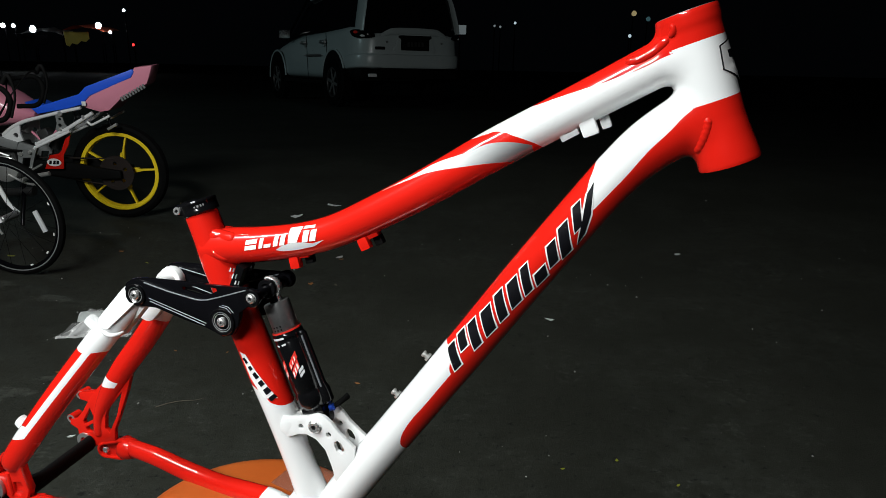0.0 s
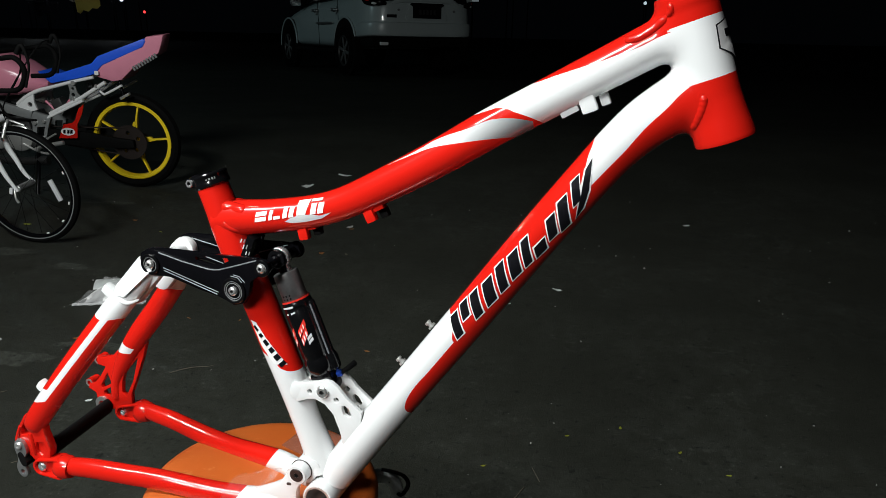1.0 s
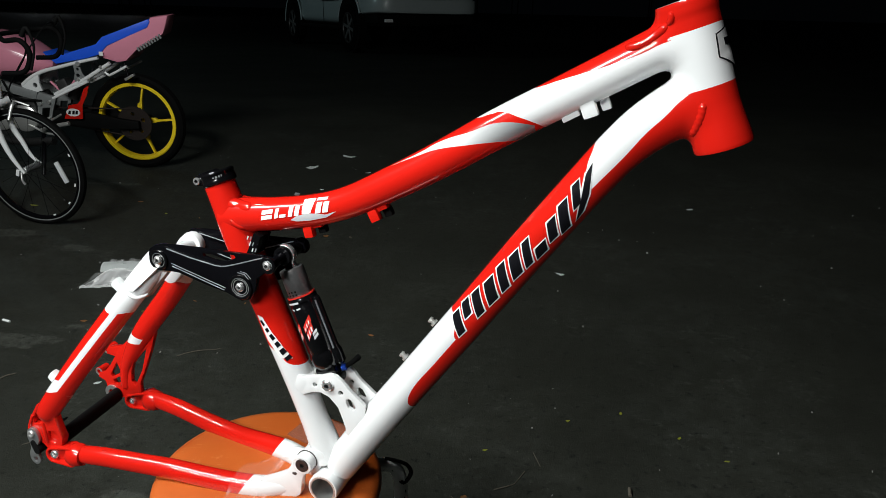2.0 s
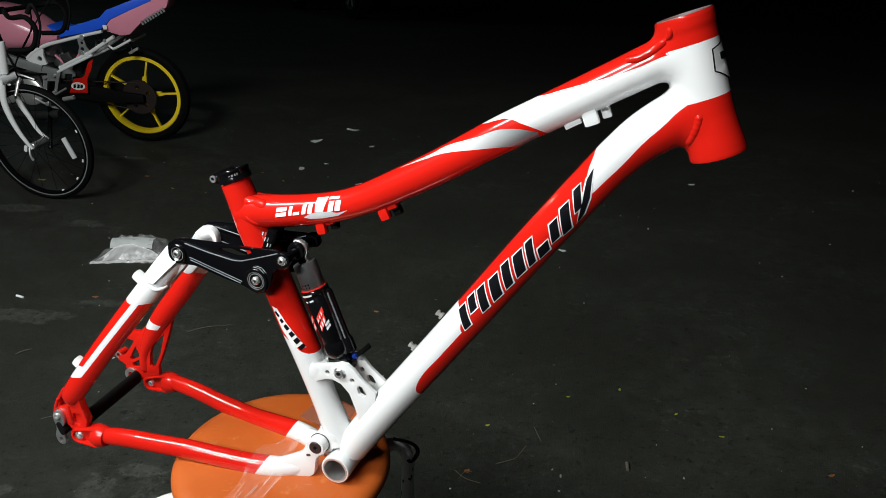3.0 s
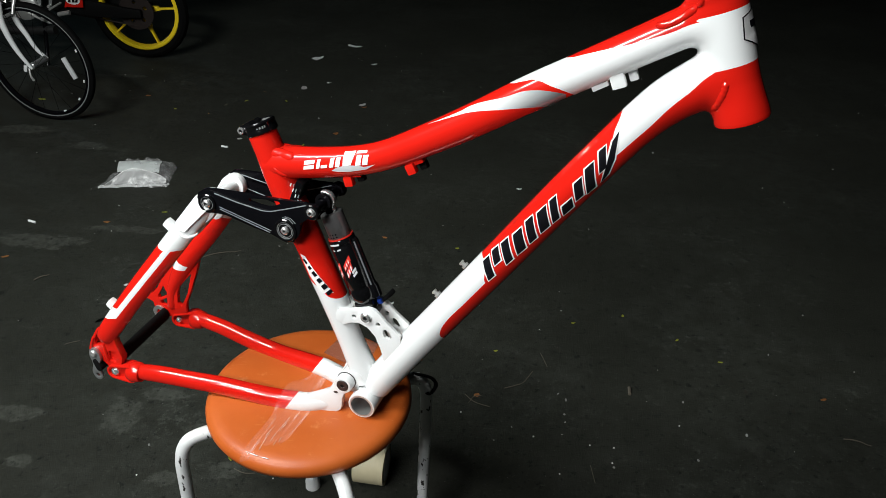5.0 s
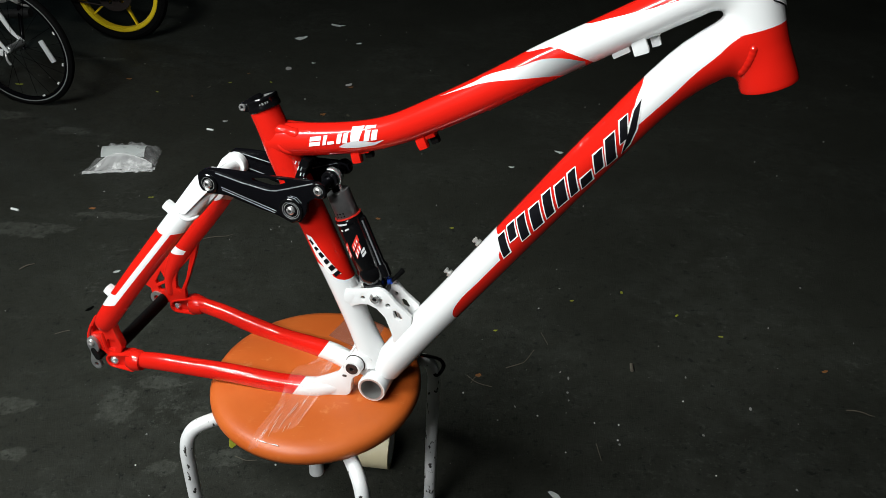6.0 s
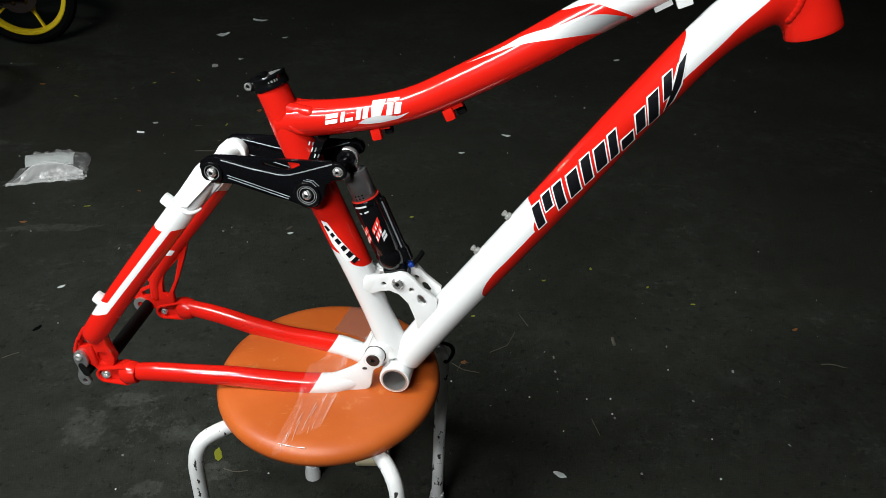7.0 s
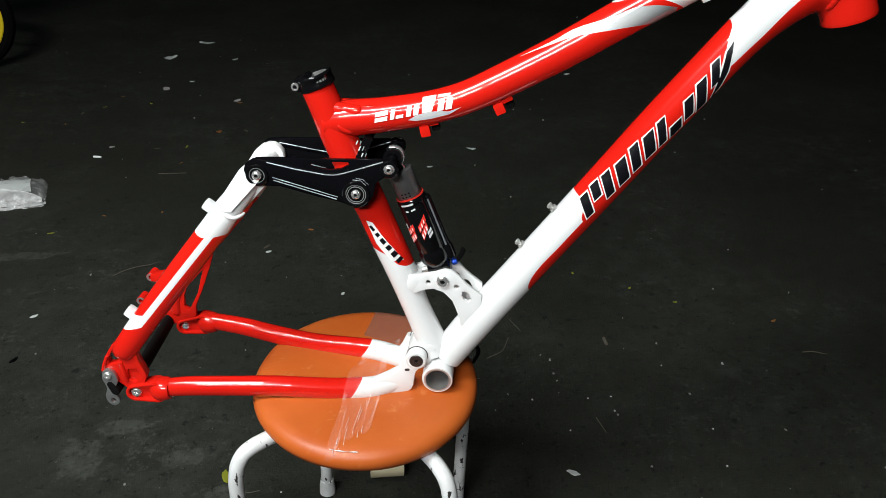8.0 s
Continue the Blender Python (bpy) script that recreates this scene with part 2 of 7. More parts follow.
def chipped_white(name="chipped_white_leg_paint", bare=0.63):
    n = Nodes(name)
    chips = n.ramp(n.noise(85, 4, 0.6, (1, 1, 0.45)), (bare, 0.0), (bare + 0.02, 1.0))
    grime = n.ramp(n.noise(14, 4, 0.6), (0.4, 0.0), (0.8, 1.0))
    col = n.mix(grime, (0.74, 0.75, 0.75), (0.50, 0.51, 0.51))
    col = n.mix(chips, col, (0.02, 0.018, 0.016))
    n.bump(chips, 0.25, -0.001)
    return n.done(col, n.math("MULTIPLY_ADD", chips, 0.3, 0.38))


def asphalt():
    n = Nodes("worn_dark_asphalt")
    x, y, z = n.xyz()
    fine = n.noise(170, 4, 0.7)
    mid = n.noise(26, 6, 0.62)
    patch = n.noise(1.5, 6, 0.6)
    wear = n.noise(5.0, 8, 0.68, (1, 1.6, 1))
    col = n.mix(patch, (0.0117, 0.0123, 0.0094), (0.0276, 0.0287, 0.0222))
    # grey mottling at two sizes, in some areas more than in others
    area = n.ramp(n.noise(1.9, 3, 0.5), (0.40, 0.2), (0.62, 1.0))
    col = n.mix(n.math("MULTIPLY", n.ramp(n.noise(15, 8, 0.78), (0.42, 0.0), (0.76, 1.0)), n.math("MULTIPLY", area, 0.6)), col, (0.0547, 0.0591, 0.0510))
    clump = n.math("MULTIPLY", n.noise(48, 6, 0.75), n.math("MULTIPLY_ADD", n.noise(6.5, 4, 0.6), 0.9, 0.55))
    col = n.mix(n.math("MULTIPLY", n.ramp(clump, (0.575, 0.0), (0.70, 1.0)), n.math("MULTIPLY_ADD", area, 0.5, 0.02)), col, (0.0794, 0.0854, 0.0725))
    worn = n.ramp(wear, (0.64, 0.0), (0.74, 0.6))
    # dusty patches where the surface has been scraped
    for px, py, rx, ry in ((-1.36, 2.0, 0.10, 0.04), (-1.10, 2.10, 0.15, 0.022), (-1.24, 2.02, 0.06, 0.022), (-0.783, 1.270, 0.045, 0.055), (-0.708, 1.343, 0.06, 0.022), (-0.619, 1.089, 0.03, 0.02), (-0.575, 1.23, 0.05, 0.02), (-1.007, 1.251, 0.06, 0.022), (-0.938, 1.117, 0.03, 0.02), (-0.492, 1.123, 0.03, 0.02), (-1.747, 3.558, 0.15, 0.02), (-1.843, 2.874, 0.10, 0.04), (-1.523, 2.728, 0.09, 0.03)):
        dx = n.math("DIVIDE", n.math("SUBTRACT", x, px), rx)
        dy = n.math("DIVIDE", n.math("SUBTRACT", y, py), ry)
        d = n.math("SQRT", n.math("ADD", n.math("MULTIPLY", dx, dx), n.math("MULTIPLY", dy, dy)))
        near = n.math("SUBTRACT", n.math("ADD", n.math("MULTIPLY", wear, 2.0), n.math("MULTIPLY", mid, 1.0)), n.math("MULTIPLY", d, 0.55))
        worn = n.math("MAXIMUM", worn, n.ramp(near, (0.88, 0.0), (1.30, 1.0)))
    col = n.mix(n.math("MULTIPLY", worn, n.ramp(n.noise(40, 7, 0.75), (0.36, 0.04), (0.64, 0.55))), col, (0.0864, 0.0909, 0.0777))
    col = n.mix(n.math("MULTIPLY", n.ramp(n.noise(230, 3, 0.6), (0.655, 0.0), (0.74, 1.0)), n.math("MULTIPLY_ADD", area, 0.6, 0.2)), col, (0.1499, 0.1547, 0.1339))
    col = n.mix(n.math("MULTIPLY", n.ramp(n.noise(95, 4, 0.7), (0.60, 0.0), (0.72, 1.0)), 0.55), col, (0.0617, 0.0655, 0.0553))
    col = n.mix(n.math("MULTIPLY", n.ramp(n.noise(62, 5, 0.7), (0.57, 0.0), (0.66, 1.0)), 0.65), col, (0.0043, 0.0044, 0.0042))
    pits = n.ramp(n.noise(34, 5, 0.72), (0.585, 0.0), (0.65, 1.0))
    col = n.mix(n.math("MULTIPLY", pits, 0.75), col, (0.0038, 0.0042, 0.0039))
    n.bump(n.math("SUBTRACT", n.math("ADD", fine, n.math("MULTIPLY", mid, 0.7)), n.math("MULTIPLY", pits, 0.5)), 0.36, 0.006)
    n.b.inputs["Specular IOR Level"].default_value = 0.16
    return n.done(col, n.math("MULTIPLY_ADD", patch, -0.2, 0.8))


def clear_film(name, rough, alpha, more, streak, turn=0.0, fine=70):
    """Thin clear plastic; its wrinkles run along one way, their gleam put in as whiter streaks."""
    n = Nodes(name)
    rot = n.t.nodes.new("ShaderNodeMapping")
    n.put(rot.inputs[0], n.obj())
    rot.inputs["Rotation"].default_value = (0, 0, radians(turn))
    n.co = rot.outputs[0]
    wr = n.noise(fine, 5, 0.65, (1, streak, 1))
    n.bump(wr, 0.6, 0.003)
    m = n.done((0.9, 0.9, 0.9), rough)
    n.put(n.b.inputs["Alpha"], n.math("MULTIPLY_ADD", n.ramp(wr, (0.54, 0.0), (0.68, 1.0)), more, alpha))
    return m


def glow(name, colour, strength):
    n = Nodes(name)
    n.b.inputs["Emission Color"].default_value = (*colour, 1)
    n.b.inputs["Emission Strength"].default_value = strength
    return n.done(colour, 0.5)


M["stool"], M["leg"], M["asphalt"] = stool_top_material(), chipped_white(), asphalt()
# denser dark chips: the leg's wear, and the seat's shade put in with it
M["dark_chip_leg"] = chipped_white("dense_chip_leg_paint", 0.605)
M["film"], M["bag"] = clear_film("clear_plastic_tape", 0.10, 0.04, 0.26, 0.06, 19), clear_film("crinkled_clear_plastic", 0.12, 0.10, 0.45, 0.8, fine=7)
M["bag_haze"], M["bag_seal"] = clear_film("hazy_folded_plastic", 0.16, 0.42, 0.58, 0.5, 30, fine=16), clear_film("pressed_plastic_seal", 0.2, 0.62, 0.3, 0.3, 0, fine=40)
M["grey_film"] = plain("half_clear_grey_tape", (0.13, 0.09, 0.08), 0.45, grain=60, vary=0.3, bump=0.1)
M["grey_film"].node_tree.nodes["Principled BSDF"].inputs["Alpha"].default_value = 0.55
M["lamp_white"], M["lamp_warm"] = glow("cool_white_bulb", (0.85, 0.93, 1.0), 14), glow("dim_shop_light", (0.7, 0.9, 1.0), 0.6)
M["lamp_amber"], M["lamp_teal"] = glow("dim_amber_light", (1.0, 0.8, 0.4), 0.25), glow("dim_teal_light", (0.3, 0.7, 0.8), 0.08)
M["lamp_dim"], M["sign_lit"] = glow("dim_grey_light", (0.8, 0.95, 1.0), 0.16), glow("dim_lit_sign", (0.8, 0.95, 1.0), 0.10)
M["lamp_red_on"] = glow("red_lamp_lit", (1.0, 0.04, 0.04), 2)

# ---- building helpers ----
from mathutils import bvhtree



def part(name, bm, mat, parent=None, label="", smooth=True):
    """Links bm as ONE mesh object, under a thing or a part."""
    bmesh.ops.recalc_face_normals(bm, faces=bm.faces)
    me = bpy.data.meshes.new(name)
    for f in bm.faces:
        f.smooth = smooth
    bm.to_mesh(me)
    bm.free()
    me.materials.append(mat)
    ob = new(name, me)
    ob.parent = parent
    if smooth:
        me.set_sharp_from_angle(angle=radians(38))
    return tagged(ob, label=label)


def thing(name, m, label, category, group=""):
    ob = new(name)
    ob.empty_display_size = 0.1
    ob.matrix_world = m
    return tagged(ob, label, category, group)


def smooth_line(pts, step):
    """Catmull-Rom through pts (rows of any length)."""
    p = [np.array(q, float) for q in pts]
    p = [2 * p[0] - p[1], *p, 2 * p[-1] - p[-2]]
    out = []
    for i in range(1, len(p) - 2):
        for k in range(step):
            t = k / step
            a, b, c, d = p[i - 1:i + 3]
            out.append(0.5 * (2 * b + (c - a) * t + (2 * a - 5 * b + 4 * c - d) * t * t + (3 * b - a - 3 * c + d) * t ** 3))
    return [*out, p[-2]]


def sweep(rows, seg=24, step=5, wide=1.0, side=(0, 1, 0), caps=True, bm=None):
    """A round tube along rows (x, y, z, radius); wide: its width along `side` by its height."""
    bm = bm or bmesh.new()
    line = smooth_line(rows, step) if step > 1 else [np.array(r, float) for r in rows]
    s0, rings = np.array(side, float), []
    for i, r in enumerate(line):
        a, b = line[max(0, i - 1)][:3], line[min(len(line) - 1, i + 1)][:3]
        t = (b - a) / np.linalg.norm(b - a)
        s = s0 - t * (s0 @ t)
        if np.linalg.norm(s) < 1e-6:
            s = np.array((1.0, 0, 0)) - t * t[0]
        s /= np.linalg.norm(s)
        n = np.cross(t, s)
        wd = r[4] if len(r) > 4 else wide
        rings.append([bm.verts.new(r[:3] + r[3] * (wd * math.cos(w) * s + math.sin(w) * n)) for w in (2 * math.pi * k / seg for k in range(seg))])
    for p, q in zip(rings, rings[1:]):
        for k in range(seg):
            bm.faces.new((p[k], p[(k + 1) % seg], q[(k + 1) % seg], q[k]))
    if caps:
        bm.faces.new(rings[0])
        bm.faces.new(rings[-1])
    return bm


def lathe(p, axis, profile, seg=28, bm=None):
    """Turned about the axis from p; profile: (way along the axis, radius); a closed ring if it ends where it starts."""
    bm = bm or bmesh.new()
    a = Vector(axis).normalized()
    s = a.orthogonal().normalized()
    n = a.cross(s)
    rings = []
    for d, r in profile:
        c = Vector(p) + a * d
        rings.append([bm.verts.new(c)] if r < 1e-6 else [bm.verts.new(c + r * (math.cos(w) * s + math.sin(w) * n)) for w in (2 * math.pi * k / seg for k in range(seg))])
    for u, v in zip(rings, rings[1:]):
        for k in range(seg):
            q = [u[k % len(u)], u[(k + 1) % len(u)], v[(k + 1) % len(v)], v[k % len(v)]]
            q = [e for i, e in enumerate(q) if e not in q[:i]]
            if len(q) > 2:
                bm.faces.new(q)
    if profile[0][1] > 1e-6 and profile[0] != profile[-1]:
        bm.faces.new(rings[0])
    if profile[-1][1] > 1e-6 and profile[0] != profile[-1]:
        bm.faces.new(rings[-1])
    bmesh.ops.remove_doubles(bm, verts=bm.verts, dist=1e-6)
    return bm


def rod(p, q, r, seg=16, edge=0.15, bm=None):
    d = (Vector(q) - Vector(p)).length
    e = min(edge * r, d / 3)
    return lathe(p, Vector(q) - Vector(p), [(0, r - e), (e, r), (d - e, r), (d, r - e)], seg, bm)


def box(c, size, rot=(0, 0, 0), edge=0.1, bm=None):
    own = bmesh.new()
    bmesh.ops.create_cube(own, size=1)
    bmesh.ops.scale(own, vec=size, verts=own.verts)
    if edge:
        bmesh.ops.bevel(own, geom=own.edges[:], offset=min(size) * edge, segments=2, affect="EDGES", profile=0.7)
    own.transform(pose(*c, *rot))
    if bm is None:
        return own
    return merged(bm, own)


def merged(bm, other):
    me = bpy.data.meshes.new("joined")
    other.to_mesh(me)
    other.free()
    bm.from_mesh(me)
    bpy.data.meshes.remove(me)
    return bm


def ring_of(c, r, count=20, sx=1.0, sz=1.0):
    return [(c[0] + sx * r * math.cos(2 * math.pi * k / count), c[1] + sz * r * math.sin(2 * math.pi * k / count)) for k in range(count)]


def plate(outline, y0, y1, holes=(), edge=0.0, bm=None):
    """A flat plate: an outline in x and z, with holes, from y0 to y1."""
    own = bmesh.new()
    edges = []
    for loop in (outline, *holes):
        vs = [own.verts.new((x, y0, z)) for x, z in loop]
        edges += [own.edges.new((a, b)) for a, b in zip(vs, vs[1:] + vs[:1])]
    bmesh.ops.triangle_fill(own, edges=edges, use_beauty=True, use_dissolve=False)
    ext = bmesh.ops.extrude_face_region(own, geom=own.faces[:])
    bmesh.ops.translate(own, vec=(0, y1 - y0, 0), verts=[v for v in ext["geom"] if isinstance(v, bmesh.types.BMVert)])
    bmesh.ops.recalc_face_normals(own, faces=own.faces)
    if edge:
        rim = [e for e in own.edges if len(e.link_faces) == 2 and e.calc_face_angle(0) > 1.2]
        bmesh.ops.bevel(own, geom=rim, offset=edge, segments=2, affect="EDGES", profile=0.6)
    if bm is None:
        return own
    return merged(bm, own)


def stretch_hull(circles, seg=14):
    """The outline round a chain of circles (x, z, r), taken as a convex hull."""
    pts = [(x + r * math.cos(2 * math.pi * k / seg), z + r * math.sin(2 * math.pi * k / seg)) for x, z, r in circles for k in range(seg)]
    pts = sorted(set(pts))

    def half(seq):
        out = []
        for p in seq:
            while len(out) > 1 and (out[-1][0] - out[-2][0]) * (p[1] - out[-2][1]) - (out[-1][1] - out[-2][1]) * (p[0] - out[-2][0]) <= 0:
                out.pop()
            out.append(p)
        return out[:-1]
    return half(pts) + half(pts[::-1])


def sticker(outline, tube, lift, way=(0, 1, 0), size=0.006, holes=()):
    """A thin film in the shape of the outline (x, z), laid on the tube from its right-hand side."""
    bm = bmesh.new()
    edges = []
    for loop in (outline, *holes):
        vs = [bm.verts.new((x, -0.2, z)) for x, z in loop]
        edges += [bm.edges.new((a, b)) for a, b in zip(vs, vs[1:] + vs[:1])]
    bmesh.ops.triangle_fill(bm, edges=edges, use_beauty=True, use_dissolve=False)
    for _ in range(4):
        long = [e for e in bm.edges if e.calc_length() > size]
        if not long:
            break
        bmesh.ops.subdivide_edges(bm, edges=long, cuts=1)
        bmesh.ops.triangulate(bm, faces=[f for f in bm.faces if len(f.verts) > 3])
    for v in bm.verts:
        hit, n, _, _ = tube.ray_cast(v.co, Vector(way))
        if hit is None:
            hit, n, _, _ = tube.find_nearest(Vector((v.co.x, -0.03, v.co.z)))
        v.co = hit + n * lift
    return bm


def surface(bm):
    bmesh.ops.recalc_face_normals(bm, faces=bm.faces)
    return bvhtree.BVHTree.FromBMesh(bm)


def soil(y):
    """The lot's height: level here, falling gently towards the far side."""
    return 0.0 if y < 5 else -0.085 * (y - 5) * min(1, (y - 5) / 1.5)


# ---- ground ----
def build_ground():
    bm = bmesh.new()
    ys = [-30, -6, -2, 0, 1, 2, 3, 4, 5, 5.5, 6, 6.5, 8, 10, 13, 20, 30, 45, 80, 160]
    xs = [-160, -60, -25, -10, -5, -3, -2, -1, 0, 1, 2, 3, 5, 10, 25, 60, 160]
    rows = [[bm.verts.new((x, y, soil(y))) for x in xs] for y in ys]
    for a, b in zip(rows, rows[1:]):
        for k in range(len(xs) - 1):
            bm.faces.new((a[k], a[k + 1], b[k + 1], b[k]))
    ob = part("ground", bm, M["asphalt"])
    return tagged(ob, "worn dark asphalt of a parking lot at night", "ground", kind="structure")


build_ground()

# ---- stool ----
SEAT = (-0.2305, 0.898)


def build_stool():
    root = thing("stool", pose(SEAT[0], SEAT[1], 0), "round orange plastic stool with chipped white tube legs", "stool")
    top = lathe((0, 0, 0.0), (0, 0, 1), [(0.420, 0.0), (0.420, 0.135), (0.418, 0.151), (0.422, 0.1585), (0.431, 0.1625), (0.439, 0.162), (0.446, 0.158), (0.4505, 0.150), (0.4525, 0.138), (0.4530, 0.10), (0.4530, 0.05), (0.4530, 0.0)], 72)
    part("seat", top, M["stool"], root, "worn orange plastic seat with rounded edge")
    part("seat_ring", lathe((0, 0, 0), (0, 0, 1), [(0.408, 0.118), (0.408, 0.126), (0.4195, 0.126), (0.4195, 0.118), (0.408, 0.118)], 40), M["leg"], root, "white steel ring under the seat")
    for k, a in enumerate((108, 203, 297, 30)):
        c, s = math.cos(radians(a)), math.sin(radians(a))
        r, out, lean = 0.0108, (0.0, 0.015, 0.004, 0.0)[k], (0, 0, 0, 0.014)[k]
        rows = [(0.06, 0.409), (0.135, 0.409), (0.168 + out + lean, 0.404), (0.186 + out + lean, 0.388), (0.193 + out + lean, 0.362), (0.195 + out + 0.9 * lean, 0.33), (0.198 + out + 0.45 * lean, 0.18), (0.202 + out, 0.02)]
        leg = part("leg", sweep([(c * d, s * d, z, r) for d, z in rows], 18, 4, 1.0, (-s, c, 0)), M["dark_chip_leg" if k == 3 else "leg"], root, "chipped white steel tube leg, extra dark chips partly for shade" if k == 3 else "chipped white steel tube leg")
        foot = lathe((c * (0.202 + out), s * (0.202 + out), 0.0), (0, 0, 1), [(0, 0.013), (0.002, 0.0155), (0.018, 0.0150), (0.026, 0.0135), (0.036, 0.0128)], 18)
        part("foot", foot, M["leg"], leg, "dirty white rubber foot")
    # a torn black strip hangs from one leg's bend
    c, s = math.cos(radians(30)), math.sin(radians(30))
    strip = sweep([(c * d + s * o, s * d - c * o, z, 0.0035) for d, z, o in ((0.180, 0.417, 0.002), (0.196, 0.412, 0.008), (0.212, 0.402, 0.012), (0.220, 0.386, 0.012), (0.217, 0.372, 0.010), (0.208, 0.366, 0.010), (0.203, 0.372, 0.011))], 8, 3, 0.5)
    part("torn_strip", strip, M["rubber"], root, "torn black rubber strip on the leg")


build_stool()

# ---- bicycle frame ----
BIKE = Matrix(((0.96153654, 0.27418652, 0.01640756, -0.1285739), (-0.27467705, 0.9598194, 0.05743641, 0.87158997), (0, -0.05973399, 0.99821417, 0.47703), (0, 0, 0, 1)))
TOP = [(-0.150, 0, 0.352, 0.0215), (-0.12, 0, 0.3575, 0.0225), (-0.075, 0, 0.3645, 0.0213), (-0.022, 0, 0.376, 0.0203), (0.022, 0, 0.3915, 0.0198), (0.0715, 0, 0.4175, 0.0205), (0.134, 0, 0.454, 0.0212), (0.201, 0, 0.497, 0.0217), (0.2585, 0, 0.5316, 0.0213), (0.314, 0, 0.5645, 0.0214), (0.352, 0, 0.5872, 0.0218), (0.392, 0, 0.6105, 0.0222)]
DOWN = [(0.0108, 0, 0.0185, 0.0238, 1.06), (0.0538, 0, 0.0844, 0.0246, 1.06), (0.11, 0, 0.166, 0.0243, 1.06), (0.18, 0, 0.2675, 0.0243, 1.06), (0.252, 0, 0.373, 0.0243, 1.06), (0.3077, 0, 0.4516, 0.0240, 1.06), (0.335, 0, 0.4875, 0.0248, 1.04), (0.359, 0, 0.5130, 0.0268, 0.99), (0.384, 0, 0.5330, 0.0285, 0.92), (0.418, 0, 0.5550, 0.0295, 0.80)]
SEATT = [(-0.1615, 0, 0.4005, 0.0200), (-0.148, 0, 0.368, 0.0208), (-0.130, 0, 0.323, 0.0222), (-0.0812, 0, 0.210, 0.0216), (-0.0575, 0, 0.155, 0.0208), (-0.0350, 0, 0.096, 0.0190), (-0.016, 0, 0.050, 0.0205), (-0.006, 0, 0.024, 0.0225)]
AX = Vector((0.375, 0, -0.927)).normalized()


def tube_field(rows, wide):
    """How far points lie outside a swept tube."""
    line = np.array(smooth_line(rows, 8))
    a, e = line[:-1, :3], line[1:, :3] - line[:-1, :3]

    def field(p):
        t = np.clip(((p[:, None] - a) * e).sum(2) / (e * e).sum(1), 0, 1)
        wd = line[:-1, 4] if line.shape[1] > 4 else wide
        g = p[:, None] - a - t[..., None] * e
        g[..., 1] /= wd
        return (np.sqrt((g * g).sum(2)) - (line[:-1, 3] + t * (line[1:, 3] - line[:-1, 3]))).min(1)
    return field


def smooth_min(a, b, k):
    h = np.maximum(k - np.abs(a - b), 0) / k
    return np.minimum(a, b) - h * h * k / 4


def fillet(bm, own, others, joint):
    """Lifts the skin of one tube onto the rounded joint that it makes with the others."""
    vs = list(bm.verts)
    p = np.array([v.co[:] for v in vs])
    near = np.minimum.reduce([f(p) for f in others])
    go = (np.abs(own(p)) < 0.0016) & (near > -0.0045) & (p[:, 0] > 0.27)
    q = p[go]
    for _ in range(5):
        f = joint(q)
        g = np.stack([joint(q + h) - f for h in np.eye(3) * 1e-4], 1) / 1e-4
        q = q - (f / np.maximum((g * g).sum(1), 0.2))[:, None] * g
    for i, c in zip(np.nonzero(go)[0], q):
        vs[i].co = c


